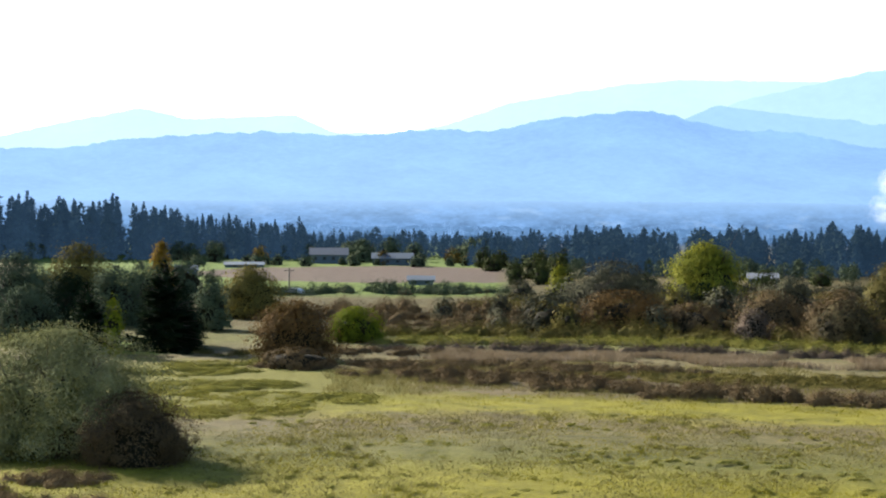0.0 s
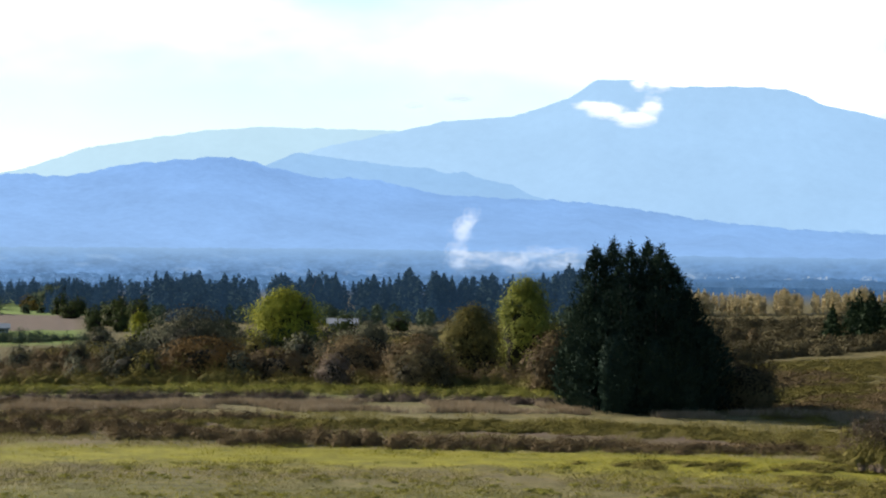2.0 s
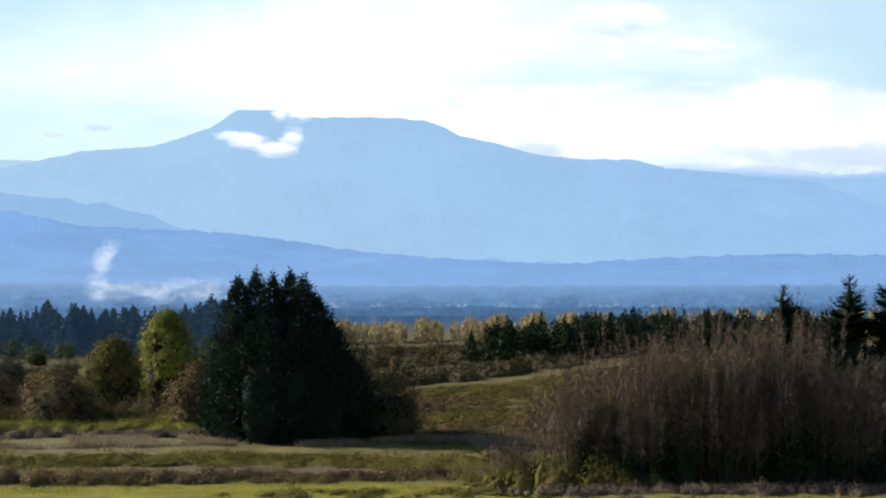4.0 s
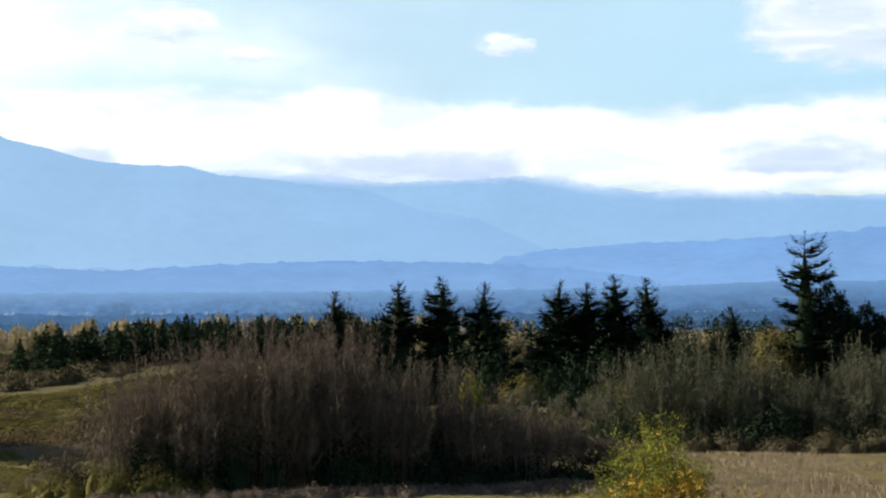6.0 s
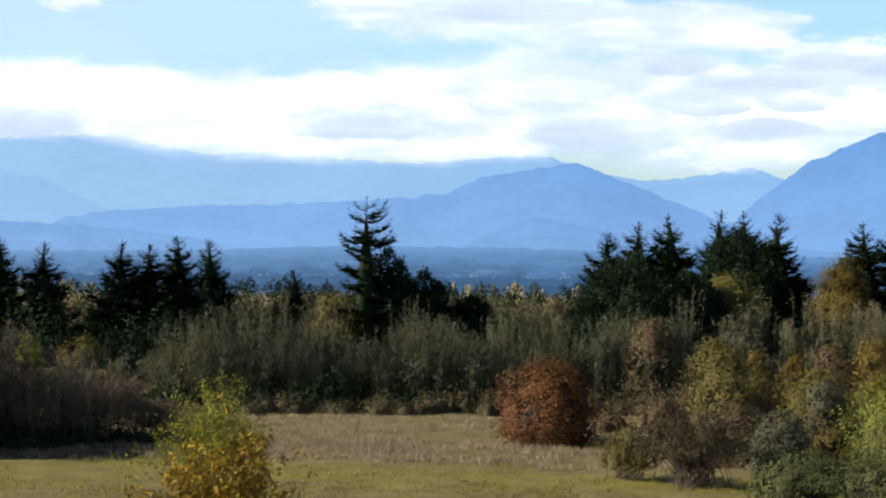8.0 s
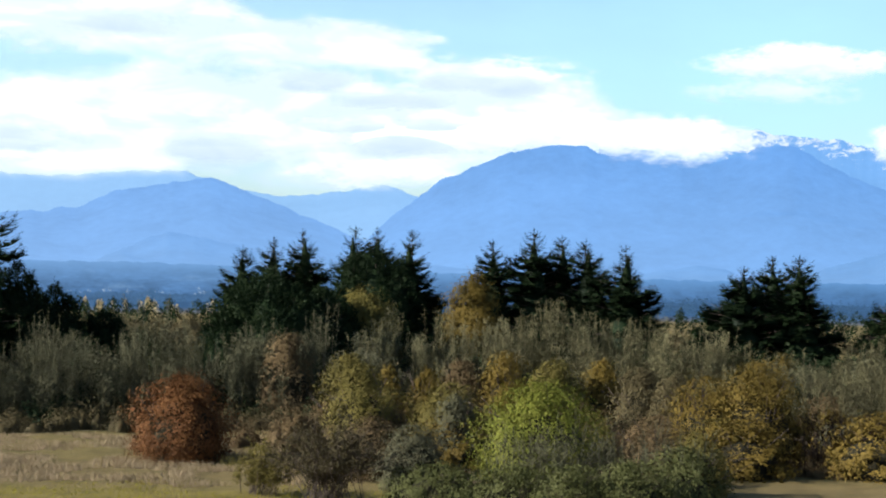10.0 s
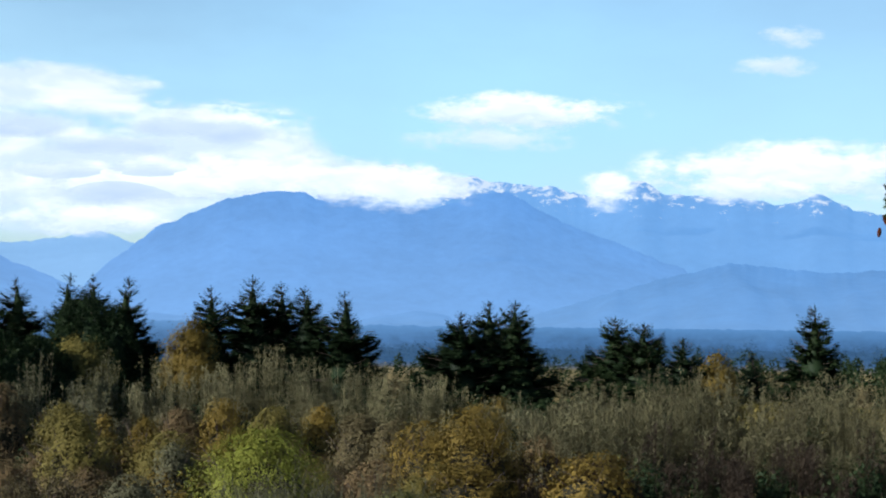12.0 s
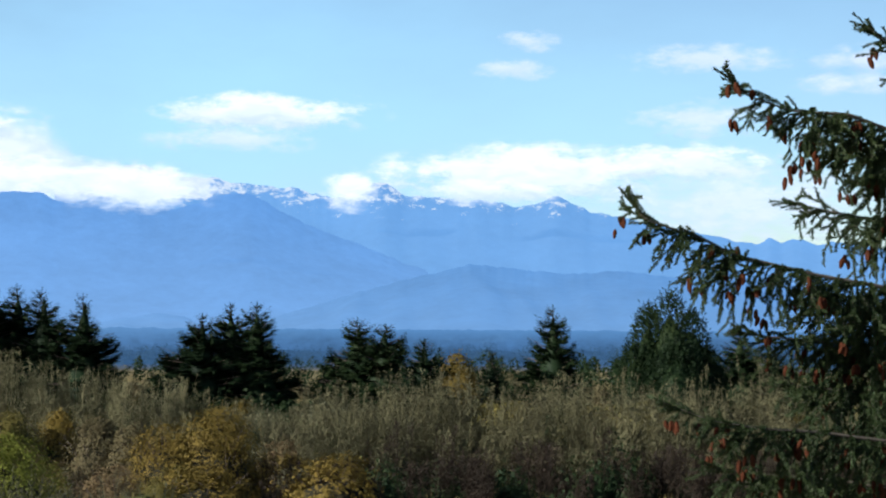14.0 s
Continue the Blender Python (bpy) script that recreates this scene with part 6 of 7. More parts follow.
def cloud_bank(label, edge, mat, dist):
    """A long sheet of cloud between the heights of its top and its underside, in degrees, along the headings."""
    bm = bmesh.new()
    uv = bm.loops.layers.uv.new("UVMap")
    az = np.arange(edge[0][0], edge[-1][0] + 0.01, 0.5)
    top, low = (np.interp(az, [e[0] for e in edge], [e[k] for e in edge]) for k in (1, 2))
    nu, nv = len(az) - 1, 8
    grid = []
    for j in range(nv + 1):
        row = []
        for i in range(nu + 1):
            a, e = radians(az[i]), radians(low[i] + (top[i] - low[i]) * j / nv)
            r = dist - 40 * math.sin(math.pi * j / nv)
            row.append(bm.verts.new((r * math.sin(a) * math.cos(e), r * math.cos(a) * math.cos(e), EYE + r * math.sin(e))))
        grid.append(row)
    for j in range(nv):
        for i in range(nu):
            fc = bm.faces.new((grid[j][i], grid[j][i + 1], grid[j + 1][i + 1], grid[j + 1][i]))
            fc.smooth = True
            for lp, (p, q) in zip(fc.loops, ((i, j), (i + 1, j), (i + 1, j + 1), (i, j + 1))):
                lp[uv].uv = (p / nu, q / nv)
    return tagged(part("cloud_bank", bm, mat), label, "cloud", "clouds over the mountains", "structure")


BANK_CLOUD = bank_vapour("cloud_bank", (1.25, 1.25, 1.25), (0.90, 0.96, 1.05), 1.0, 0.5)
MASS_CLOUD = bank_vapour("high_cloud_mass", (1.05, 1.05, 1.07), (0.76, 0.84, 0.98), 2.0, 0.7, 0.96, 0.42)
cloud_bank(BANK, [(-27, 6.15, 3.12), (-18, 6.35, 3.02), (-12.9, 6.30, 2.72), (-8.5, 6.35, 2.52), (-6, 5.85, 2.72), (-4.9, 5.80, 2.92), (-1.4, 5.75, 2.27), (0.3, 5.75, 2.12), (3.7, 5.95, 2.02), (6.3, 6.25, 1.92), (8.8, 6.75, 2.07), (11.5, 6.20, 2.82)], BANK_CLOUD, 4700)
cloud_bank("broken white and grey cloud along the mountains", [(5.5, 5.50, 2.82), (8.8, 6.65, 2.07), (10.4, 7.05, 2.12), (13.7, 7.05, 1.52), (15.4, 7.15, 1.72), (17, 6.65, 1.62), (18.5, 6.85, 2.12), (20.5, 6.45, 2.82), (22.2, 5.95, 3.12), (23.5, 5.25, 3.22), (25.5, 4.85, 3.22), (28, 4.35, 3.32)], MASS_CLOUD, 4690)
cloud_bank("broken white cloud piled above the bank", [(2.4, 8.3, 7.1), (4.5, 9.2, 6.0), (7.5, 9.4, 5.7), (10, 8.9, 5.6), (13, 7.9, 5.6), (16, 7.7, 5.6), (18.6, 6.9, 5.5)], MASS_CLOUD, 4900)
GREYISH = "soft grey underside of the cloud bank"
for az, el, w, h in [(-7.4, 3.72, 470, 62), (-17.0, 3.95, 130, 46), (4.56, 3.9, 320, 70), (10.97, 3.42, 260, 46), (7.96, 7.16, 210, 46), (4.3, 3.5, 260, 30), (10.95, 3.65, 230, 44), (16.78, 3.85, 280, 54), (13.67, 5.5, 90, 26), (16.25, 5.1, 220, 32), (20.16, 5.63, 140, 40), (13.93, 5.7, 160, 40), (17.6, 4.2, 300, 50), (15.2, 4.2, 260, 40), (18.5, 5.7, 190, 30), (-5.1, 3.6, 170, 50)]:
    puff("cloud", GREYISH, az, el, w, h, CLOUD_GREY, 4640)
puff("cloud", "thin white cloud on the mountain shoulder", -26.15, 4.34, 74, 17, CLOUD_PUFF, 4330)
puff("cloud", "small white cloud nibbling the summit", -24.82, 4.96, 34, 20, CLOUD_PUFF, 4330)
CREST = "white cloud hiding the mountain crest"
puff("cloud", CREST, 24.0, 4.25, 330, 62, CLOUD_PUFF, 4640)
puff("cloud", CREST, 18.15, 4.06, 760, 62, CLOUD_PUFF, 4640)
puff("cloud", CREST, 24.95, 3.98, 250, 66, CLOUD_PUFF, 4000)
puff("cloud", CREST, 20.8, 4.35, 520, 70, CLOUD_PUFF, 4650)
puff("cloud", "low white cloud beside the big mountain", 15.7, 2.95, 300, 52, CLOUD_PUFF, 4660)
puff("cloud", "long white cloud low over the range", 36.78, 4.60, 520, 80, CLOUD_PUFF, 4900)
puff("cloud", "white cloud with a grey base", 19.2, 5.9, 330, 70, CLOUD_PUFF)
puff("cloud", "small white cloud in blue sky", 15.09, 6.82, 220, 60, CLOUD_THIN)
puff("cloud", "long white cloud in blue sky", 28.74, 6.40, 370, 62, CLOUD_PUFF)
puff("cloud", "pale lower part of the long cloud", 27.89, 5.51, 290, 40, CLOUD_THIN)
puff("cloud", "white cloud on the snowy crest", 31.45, 3.98, 100, 60, CLOUD_PUFF, 4500)
puff("cloud", "white cloud resting on the snowy range", 35.58, 4.00, 260, 44, CLOUD_PUFF, 4500)
puff("cloud", "white cloud above the snowy range", 36.78, 4.91, 230, 70, CLOUD_PUFF)
puff("cloud", "white cloud above the snowy range", 40.88, 4.94, 360, 56, CLOUD_PUFF)
puff("cloud", "broad pale cloud low in the sky", 43.08, 3.74, 460, 130, CLOUD_THIN)
puff("cloud", "pale cloud above the spruce boughs", 42.07, 6.20, 240, 60, CLOUD_THIN)
puff("cloud", "small pale cloud", 42.41, 7.97, 270, 50, CLOUD_THIN)
puff("cloud", "small pale cloud", 46.75, 7.89, 170, 44, CLOUD_THIN)
puff("cloud", "small pale cloud", 46.42, 7.14, 200, 36, CLOUD_THIN)
puff("cloud", "faint small cloud", 36.85, 8.53, 110, 34, CLOUD_THIN)
puff("cloud", "faint small cloud", 36.42, 7.65, 130, 34, CLOUD_THIN)
puff("cloud", "small white cloud in the pale sky", -4.37, 7.28, 110, 36, CLOUD_PUFF)
puff("cloud", "white cloud high in the sky", 5.93, 7.53, 330, 110, CLOUD_PUFF)
puff("cloud", "small white cloud in the pale sky", -14.50, 7.93, 170, 60, CLOUD_PUFF)
puff("cloud", "small white cloud in the pale sky", -12.08, 6.97, 110, 36, CLOUD_PUFF)
puff("cloud", "white wisp of cloud in a hollow of the mountain", -25.70, 4.14, 70, 26, CLOUD_PUFF, 3900)
puff("cloud", "white wisp of cloud in a hollow of the mountain", -24.99, 3.91, 80, 24, CLOUD_PUFF, 3900)
puff("cloud", "white wisp of cloud in a hollow of the mountain", -24.43, 4.35, 44, 44, CLOUD_PUFF, 3900)
puff("cloud", "white cloud nibbling at the mountain's crest", -24.15, 4.98, 56, 26, CLOUD_PUFF, 4300)
puff("cloud", "small grey cloud beside the mountain", -30.2, 4.52, 60, 14, CLOUD_GREY, 4640)
puff("cloud", "small grey cloud beside the mountain", -31.6, 4.28, 36, 10, CLOUD_GREY, 4640)
for k, (az, el) in enumerate([(-30.21, -0.45), (-30.31, -0.07), (-30.15, 0.36), (-30.01, 0.69), (-29.88, 0.97)]):
    puff("smoke_plume", "white smoke rising from the valley", az, el, 52 - 4 * k, 40, SMOKE, 1100 + k, category="smoke", group="smoke in the valley")
for k, (az, el) in enumerate([(-29.64, -0.37), (-29.04, -0.26), (-28.44, -0.40), (-27.84, -0.18), (-27.24, -0.39), (-26.73, -0.29)]):
    puff("smoke_plume", "white smoke drifting low over the wood", az, el, 64, 34, SMOKE, 1110 + k, category="smoke", group="smoke in the valley")


# ---- houses ----
WALL_PALE = plain("pale_painted_boards", (0.17, 0.18, 0.2), (0.22, 0.23, 0.25), 2, 0.7, 0.1)
WALL_BLUE = plain("blue_grey_boards", (0.075, 0.105, 0.14), (0.10, 0.135, 0.17), 2, 0.7, 0.1)
ROOF_GREY = plain("grey_shingles", (0.09, 0.10, 0.11), (0.15, 0.16, 0.18), 3, 0.8, 0.3)
ROOF_BLUE = plain("pale_blue_metal_roof", (0.055, 0.08, 0.105), (0.08, 0.105, 0.13), 2, 0.75, 0.1)
GLASS = plain("dark_window_glass", (0.02, 0.025, 0.03), (0.04, 0.05, 0.06), 1, 0.15, 0.0)


def box(bm, x0, x1, y0, y1, z0, z1):
    r = bmesh.ops.create_cube(bm, size=1)
    bmesh.ops.scale(bm, vec=(x1 - x0, y1 - y0, z1 - z0), verts=r["verts"])
    bmesh.ops.translate(bm, vec=((x0 + x1) / 2, (y0 + y1) / 2, (z0 + z1) / 2), verts=r["verts"])


def house(name, label, az, d, h, w, wall, roof, deep=8.0, spin=0.0, windows=4, pitch=0.42):
    """A low house with a gabled roof, its long side towards the fields."""
    x, y, z = spot(az, d)
    ob = new(name)
    ob.matrix_world = pose(x, y, z, 0, 0, -az + spin)
    eave = h * (1 - pitch)
    bm = bmesh.new()
    box(bm, -w / 2, w / 2, -deep / 2, deep / 2, -0.6, eave)
    part("walls", bm, wall, ob)
    bm = bmesh.new()
    o = 0.5
    prof = [(-deep / 2 - o, eave - 0.15), (0, h), (deep / 2 + o, eave - 0.15), (deep / 2 + o, eave + 0.08), (0, h + 0.25), (-deep / 2 - o, eave + 0.08)]
    ends = [[bm.verts.new((s * (w / 2 + o), b, c)) for b, c in prof] for s in (-1, 1)]
    for k in range(6):
        bm.faces.new((ends[0][k], ends[0][(k + 1) % 6], ends[1][(k + 1) % 6], ends[1][k]))
    for q in (ends[0], ends[1][::-1]):
        bm.faces.new((q[0], q[5], q[4], q[1]))
        bm.faces.new((q[1], q[4], q[3], q[2]))
    bmesh.ops.recalc_face_normals(bm, faces=bm.faces)
    part("roof", bm, roof, ob)
    for s in (-1, 1):
        bm = bmesh.new()
        v = [bm.verts.new((s * (w / 2 - 0.1), b, c)) for b, c in ((-deep / 2, eave), (0, h - 0.1), (deep / 2, eave))]
        v2 = [bm.verts.new((s * w / 2, q.co.y, q.co.z)) for q in v]
        bm.faces.new(v)
        bm.faces.new(v2[::-1])
        bmesh.ops.recalc_face_normals(bm, faces=bm.faces)
        part("gable", bm, wall, ob)
    for k in range(windows):
        cx = -w / 2 + w * (k + 0.5) / windows
        bm = bmesh.new()
        box(bm, cx - 0.65, cx + 0.65, -deep / 2 - 0.06, -deep / 2 + 0.05, eave * 0.35, eave * 0.82)
        fr = part("window", bm, wall, ob)
        bm = bmesh.new()
        box(bm, cx - 0.55, cx + 0.55, -deep / 2 - 0.08, -deep / 2 - 0.055, eave * 0.4, eave * 0.78)
        part("pane", bm, GLASS, fr)
    return tagged(ob, label, "house", "houses across the fields")


house("house", "white house before the fir wood", -56.38, 710, 4.3, 12.8, WALL_PALE, ROOF_GREY)
house("house", "pale house among trees", -50.15, 688, 3.7, 8.7, WALL_PALE, ROOF_GREY)
house("house", "long grey house with a low roof", -46.84, 618, 4.8, 11.9, WALL_BLUE, ROOF_GREY)
house("house", "blue-grey house with a pale metal roof", -44.91, 606, 3.6, 12.7, WALL_BLUE, ROOF_BLUE)
house("shed", "long low white shed", -49.40, 581, 1.4, 11.5, WALL_BLUE, ROOF_BLUE, windows=2)
house("shed", "small pale shed with a grey roof", -51.13, 522, 2.5, 5.9, WALL_BLUE, ROOF_BLUE, 6, windows=2)
house("shed", "small shed with a pale blue roof", -44.04, 471, 2.0, 6.2, WALL_BLUE, ROOF_BLUE, 6, windows=2)
house("house", "dark house half hidden by the wood", -33.73, 495, 2.6, 7.4, WALL_BLUE, ROOF_GREY, windows=3)


# ---- pole and parked cars by the lane ----
POLE = plain("grey_weathered_pole", (0.10, 0.085, 0.07), (0.18, 0.155, 0.13), 5, 0.9, 0.3, (1, 1, 0.2))
PAINT = plain("white_car_paint", (0.50, 0.51, 0.53), (0.58, 0.59, 0.61), 1, 0.3, 0.0)
TYRE = plain("black_tyre", (0.015, 0.015, 0.015), (0.03, 0.03, 0.03), 8, 0.9, 0.1)


def utility_pole(az, d, h, width):
    x, y, z = spot(az, d)
    ob = new("utility_pole")
    ob.matrix_world = pose(x, y, z, 0, 0, -az + 20)
    piece("post", *rods([[0, 0, -0.5]], [[0, 0, h]], width * 0.24, width * 0.15, 10), POLE, ob)
    bm = bmesh.new()
    box(bm, -1.2, 1.2, -0.06, 0.06, h - 0.75, h - 0.6)
    part("crossarm", bm, POLE, ob)
    for s in (-1.0, 0.0, 1.0):
        piece("insulator", *rods([[s, 0, h - 0.6]], [[s, 0, h - 0.4]], 0.05, 0.035, 6), WALL_PALE, ob)
    return tagged(ob, "grey wooden utility pole with a crossarm beside the lane", "pole")


def car(az, d, spin, paint, label):
    x, y, z = spot(az, d)
    ob = new("car")
    ob.matrix_world = pose(x, y, z, 0, 0, spin)
    bm = bmesh.new()
    side = [(-2.2, 0.45), (-2.15, 0.95), (-1.2, 1.05), (-0.6, 1.5), (1.1, 1.5), (1.8, 1.05), (2.2, 0.95), (2.25, 0.45)]
    ring = [[bm.verts.new((a, s * 0.88, c)) for a, c in side] for s in (-1, 1)]
    for k in range(8):
        bm.faces.new((ring[0][k], ring[0][(k + 1) % 8], ring[1][(k + 1) % 8], ring[1][k]))
    bm.faces.new(ring[0])
    bm.faces.new(ring[1][::-1])
    bmesh.ops.recalc_face_normals(bm, faces=bm.faces)
    bmesh.ops.bevel(bm, geom=list(bm.edges), offset=0.06, segments=2, affect="EDGES")
    part("body", bm, paint, ob)
    for s in (-1, 1):
        bm = bmesh.new()
        box(bm, -0.75, 1.2, s * 0.88 - 0.02, s * 0.88 + 0.02, 1.08, 1.4)
        part("side_window", bm, GLASS, ob)
        for w in (-1.35, 1.4):
            piece("wheel", *rods([[w, s * 0.72, 0.33]], [[w, s * 0.9, 0.33]], 0.33, 0.33, 14), TYRE, ob)
    return tagged(ob, label, "car", "cars by the lane")


utility_pole(-48.04, 420, 6.0, 0.8)
car(-47.88, 418, 20, PAINT, "white parked car beside the lane")
car(-34.57, 395, 70, PAINT, "white parked car among the scrub")


# ---- the spruce beside the camera ----
SPRUCE = leafy("spruce_needles", [(0.2, (0.009, 0.016, 0.006)), (0.55, (0.028, 0.042, 0.013)), (0.9, (0.085, 0.10, 0.034))], 0.12, 3.0, gloss=0.01)
SPRUCE_BARK = plain("spruce_twig_bark", (0.05, 0.038, 0.028), (0.13, 0.105, 0.085), 20, 0.9, 0.4)
CONE = plain("ripe_cone_scales", (0.018, 0.0055, 0.0025), (0.075, 0.022, 0.008), 60, 0.9, 0.5)


def cone_mesh(length=0.105, radius=0.020):
    """A hanging spruce cone: a spindle of overlapping scales, its stalk at the origin."""
    v, f, rows, cols = [], [], 11, 8
    for i in range(rows):
        s = i / (rows - 1)
        r = radius * (0.25 + 1.05 * math.sin(math.pi * (0.10 + 0.84 * s)) ** 0.8)
        for lip in (0.82, 1.12):
            for j in range(cols):
                a = 2 * math.pi * (j + 0.5 * (i % 2)) / cols
                rr = r * lip * (1 + 0.08 * math.cos(j * 2.1 + i))
                v.append((rr * math.cos(a), rr * math.sin(a), -length * (s + (0.05 if lip > 1 else 0))))
    n = rows * 2
    for i in range(n - 1):
        for j in range(cols):
            f.append((i * cols + j, i * cols + (j + 1) % cols, (i + 1) * cols + (j + 1) % cols, (i + 1) * cols + j))
    return fast_mesh("cone", v, f)


def at_spruce(az, el, d):
    a, e = radians(az), radians(el)
    return np.array((d * math.sin(a) * math.cos(e), d * math.cos(a) * math.cos(e), EYE + d * math.sin(e)))


def curve_points(ctrl, count):
    """Points along a smooth line through ctrl."""
    c = np.array(ctrl)
    s = np.concatenate([[0], np.cumsum(np.linalg.norm(np.diff(c, axis=0), axis=1))])
    u = np.linspace(0, s[-1], count)
    p = np.stack([np.interp(u, s, c[:, k]) for k in range(3)], 1)
    for _ in range(3):
        p[1:-1] = p[1:-1] * 0.5 + (p[:-2] + p[2:]) * 0.25
    return p


def needle_brush(rng, p0, p1, count=66, length=0.026):
    """Needles all round a shoot from p0 to p1."""
    way = p1 - p0
    ln = np.linalg.norm(way)
    way = way / ln
    k = max(8, int(count * ln / 0.1))
    t = rng.uniform(0, 1, k)
    n = rng.normal(size=(k, 3))
    n -= (n @ way)[:, None] * way
    n /= np.linalg.norm(n, axis=1)[:, None]
    out = n * 0.8 + way * 0.75
    return kites(rng, p0 + way * (ln * t)[:, None] + out * length * 0.45, length, out, 0.30, 0.12)


def spruce_branch(tree, ctrl, seed, reach, start=0.0, fullness=1.0, cones=20, cone_data=None):
    """A bough with drooping side twigs, needles on every shoot and cones near its end; ctrl runs from its tip to the trunk."""
    rng = np.random.default_rng(seed)
    line = curve_points(ctrl, 60)
    step = np.linalg.norm(np.diff(line, axis=0), axis=1)
    run = np.concatenate([[0], np.cumsum(step)])
    rad = 0.0035 + 0.006 * run
    bough = piece("bough", *rods(line[:-1], line[1:], rad[:-1], rad[1:], 6), SPRUCE_BARK, tree)
    view = line.mean(0) - np.array([0, 0, EYE])
    view /= np.linalg.norm(view)
    green, wood0, wood1, hang = [], [], [], []
    pos = 0.03
    # bare shoots at the very tip
    fwd = (line[0] - line[4]) / np.linalg.norm(line[0] - line[4])
    while pos < run[-1]:
        i = min(int(np.searchsorted(run, pos)), len(line) - 2)
        base = line[i] + rng.normal(0, 0.006, 3)
        out = line[max(i - 1, 0)] - line[i + 1]
        out /= np.linalg.norm(out)
        side = np.cross(out, [0, 0, 1.0])
        side /= np.linalg.norm(side)
        sgn = rng.choice((-1, 1))
        grow = min(1.0, pos / 0.8)
        ln = (0.08 + 1.15 * reach * grow * rng.uniform(0.25, 1.0)) * fullness
        p = base
        d = out * rng.uniform(0.2, 1.0) + side * sgn * rng.uniform(0.1, 1.0) + np.array([0, 0, rng.uniform(-0.9, 0.25) - 0.15 * grow + 0.35 * max(0.0, 1 - pos / 0.6)])
        d /= np.linalg.norm(d)
        gone = 0.0
        while gone < ln:
            seg = min(0.075, ln - gone + 0.02)
            q = p + d * seg
            wood0.append(p)
            wood1.append(q)
            green.append(needle_brush(rng, p, q))
            if rng.random() < 0.8:
                e = d * 0.9 + np.cross(d, rng.normal(size=3)) * 0.6 + np.array([0, 0, -0.2])
                e /= np.linalg.norm(e)
                tip = q + e * rng.uniform(0.05, 0.13)
                wood0.append(q)
                wood1.append(tip)
                green.append(needle_brush(rng, q, tip))
                if rng.random() < 0.5 and pos > 0.12:
                    hang.append(tip)
            d = d + np.array([0, 0, -0.2 * (0.3 + grow)]) + rng.normal(0, 0.2, 3)
            d /= np.linalg.norm(d)
            p = q
            gone += seg
        hang.append(p)
        green.append(needle_brush(rng, line[i + 1], line[i], 44, 0.022))
        pos += 0.017 / fullness * (1 + 1.8 * max(0.0, 1 - pos / 0.6))
    for k in range(7):
        q = line[0] + (fwd * 0.6 + rng.normal(0, 0.5, 3)) * rng.uniform(0.03, 0.09)
        wood0.append(line[min(k, 5)])
        wood1.append(q)
        green.append(needle_brush(rng, line[min(k, 5)], q, 90, 0.02))
    piece("twig", *rods(wood0, wood1, 0.0028, 0.0018, 3), SPRUCE_BARK, bough)
    piece("needles", *join(*green), SPRUCE, bough)
    rng.shuffle(hang)
    cluster = []
    for q in hang[:max(1, cones // 3)]:
        cluster += [np.array(q) + rng.normal(0, 0.022, 3) for _ in range(3)]
    for k in range(min(cones, len(cluster))):
        c = new("cone", cone_data)
        c.parent = bough
        s = rng.uniform(0.56, 0.82)
        c.matrix_basis = Matrix.LocRotScale(Vector(cluster[k]), Euler((rng.normal(0, 0.16), rng.normal(0, 0.16), rng.uniform(0, 6.28))), (s, s, s))
    return bough


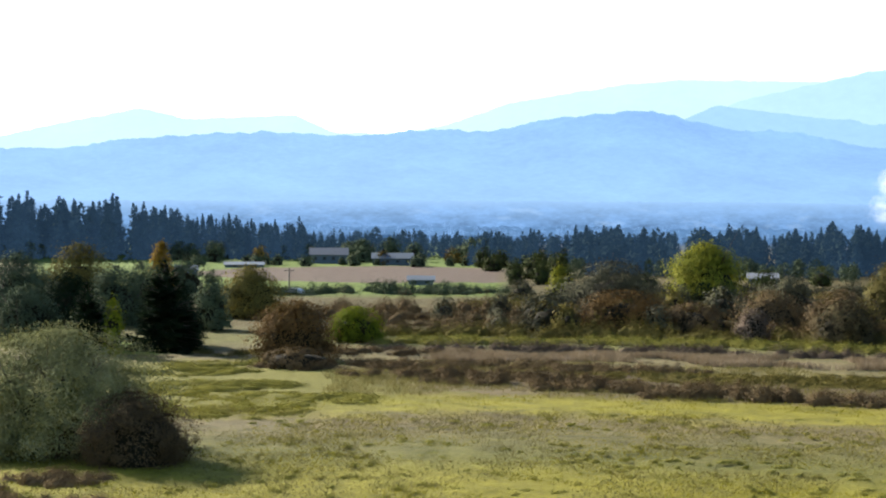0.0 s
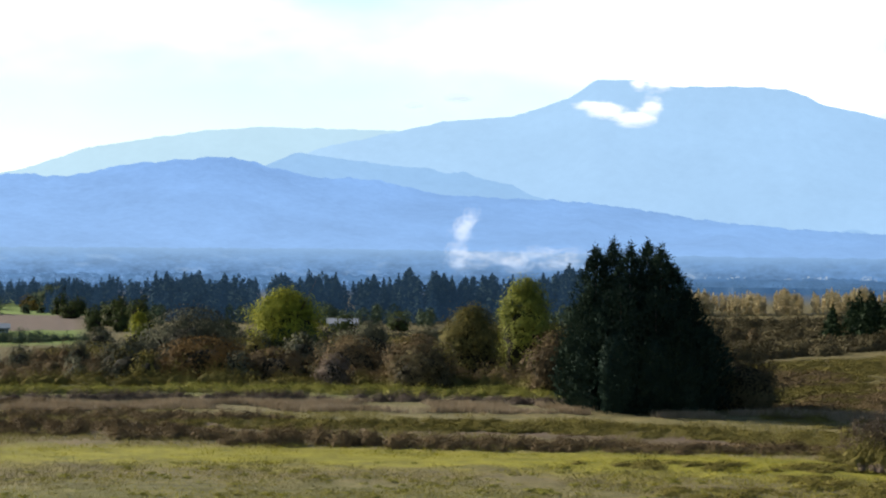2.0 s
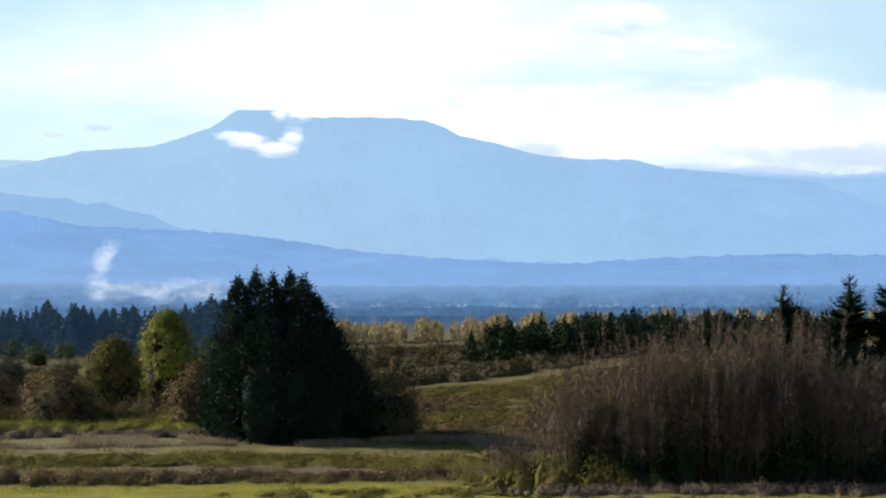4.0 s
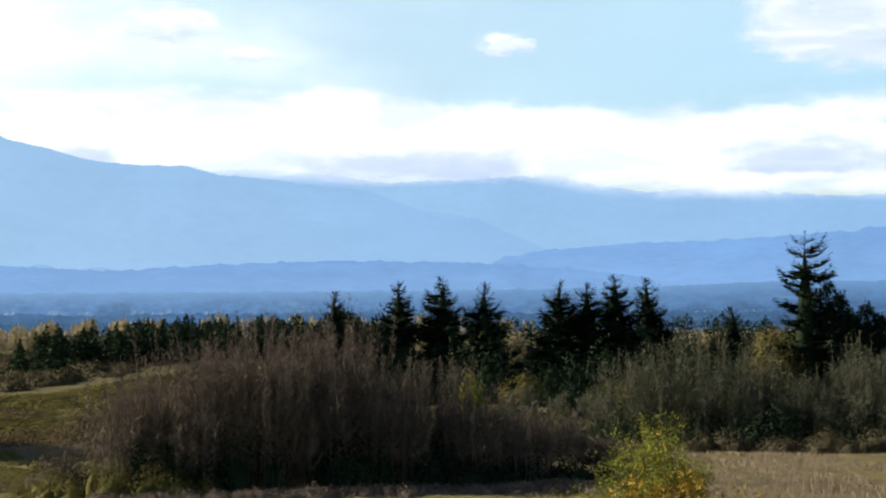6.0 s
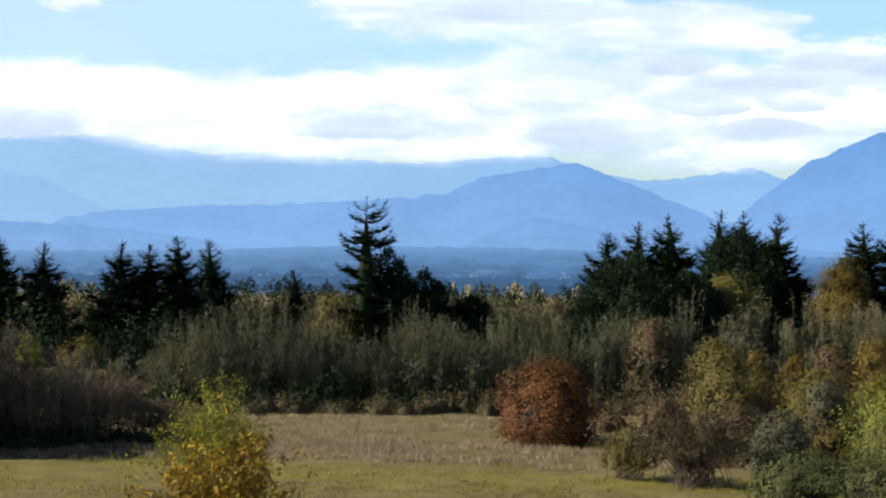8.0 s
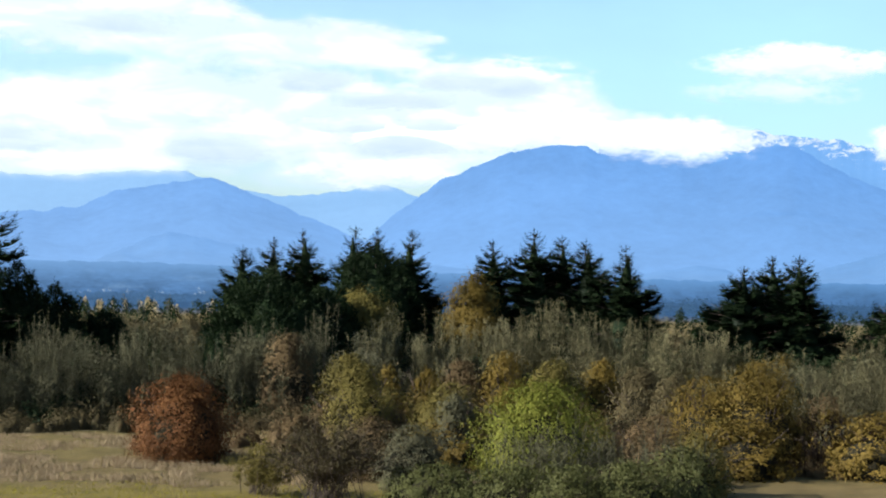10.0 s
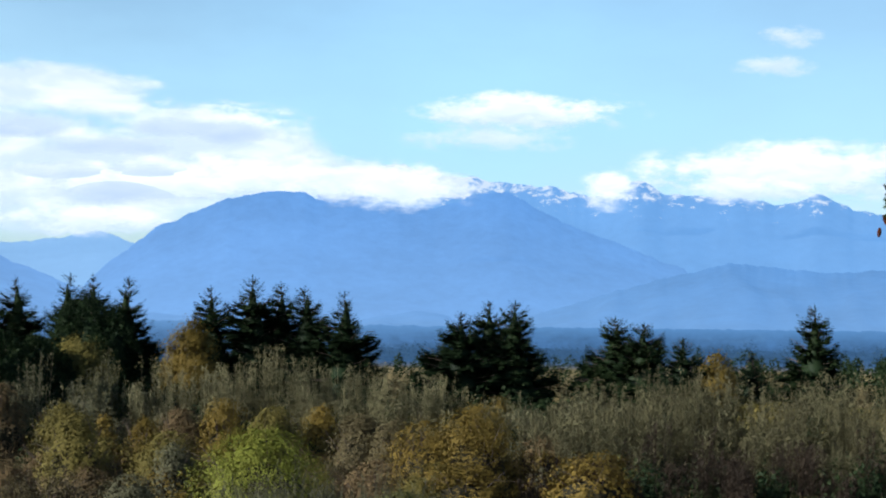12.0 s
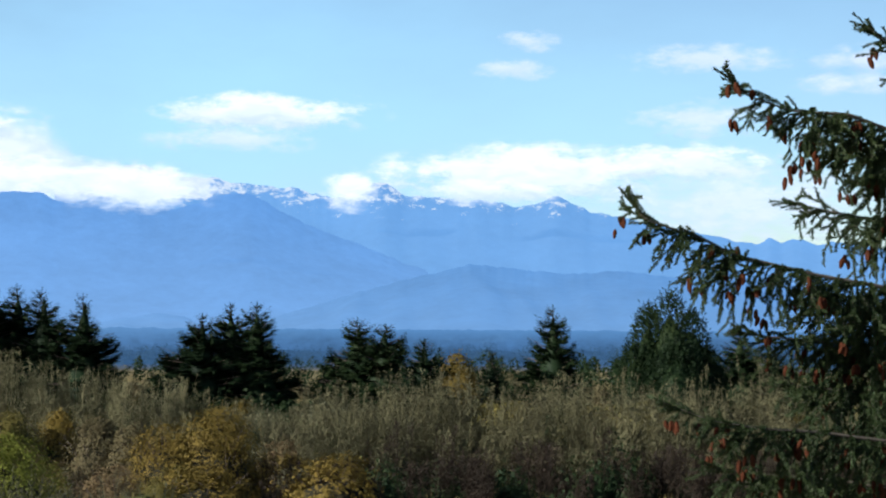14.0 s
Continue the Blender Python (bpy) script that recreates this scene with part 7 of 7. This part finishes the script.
def spruce():
    az, d = 50.0, 14.6
    x, y, z = spot(az, d)
    tree = new("spruce")
    tagged(tree, "tall spruce with drooping boughs full of ripe brown cones", "conifer")
    bm = bmesh.new()
    r = bmesh.ops.create_cone(bm, segments=14, radius1=0.26, radius2=0.10, depth=13.0, cap_ends=True)
    bmesh.ops.translate(bm, vec=(x, y, z + 6.2), verts=r["verts"])
    part("trunk", bm, BARK, tree)
    cd = cone_mesh()
    cd.materials.append(CONE)

    def bough(seed, pts, reach, cones, fullness=1.0):
        cones = int(cones * 2.2)
        ctrl = [at_spruce(*q) for q in pts]
        ctrl.append(np.array((x, y, ctrl[-1][2] + 0.25)))
        spruce_branch(tree, ctrl, seed, reach, 0, fullness, cones, cd)

    bough(401, [(39.90, 3.83, 13.2), (40.29, 3.10, 13.2), (41.99, 2.58, 13.4), (43.08, 2.00, 13.5), (45.58, 1.39, 13.8), (48.03, 0.94, 14.2)], 0.5, 46, 0.85)
    bough(402, [(42.95, 7.39, 13.4), (43.29, 6.85, 13.5), (44.84, 6.29, 13.7), (46.42, 6.19, 13.9), (48.05, 5.53, 14.2)], 0.46, 34, 0.85)
    bough(403, [(47.05, 8.71, 13.8), (47.74, 8.11, 13.9), (49.36, 7.32, 14.2)], 0.35, 8)
    bough(404, [(40.89, -2.42, 13.0), (42.40, -2.97, 13.1), (43.74, -3.17, 13.3), (45.56, -3.26, 13.6), (48.01, -3.55, 14.0)], 0.42, 40, 0.8)
    bough(408, [(45.42, 5.40, 14.6), (46.74, 5.05, 14.6), (48.70, 4.52, 14.7)], 0.6, 14)
    bough(409, [(44.75, 0.52, 14.7), (46.40, 0.44, 14.7), (48.68, 0.19, 14.8)], 0.65, 14)
    bough(410, [(44.41, -1.85, 14.2), (46.06, -2.00, 14.4), (48.66, -2.29, 14.6)], 0.55, 20)
    bough(405, [(44.75, 3.56, 14.2), (45.91, 3.30, 14.2), (48.04, 2.86, 14.4)], 0.45, 16)
    bough(406, [(43.08, -0.34, 14.3), (44.74, -0.50, 14.4), (46.39, -0.65, 14.5), (48.02, -1.14, 14.6)], 0.5, 26)
    bough(411, [(45.41, 0.85, 14.4), (46.89, 0.69, 14.5), (49.00, 0.53, 14.7)], 0.75, 12, 1.3)
    bough(412, [(45.90, -0.82, 14.4), (47.05, -0.98, 14.5), (48.99, -1.30, 14.7)], 0.6, 14, 1.3)
    bough(413, [(46.09, 5.73, 14.3), (47.40, 5.37, 14.4), (49.02, 5.01, 14.6)], 0.7, 14, 1.3)
    bough(407, [(42.23, -4.40, 14.0), (43.91, -4.54, 14.1), (46.05, -4.66, 14.3), (48.01, -4.95, 14.5)], 0.5, 26)


spruce()
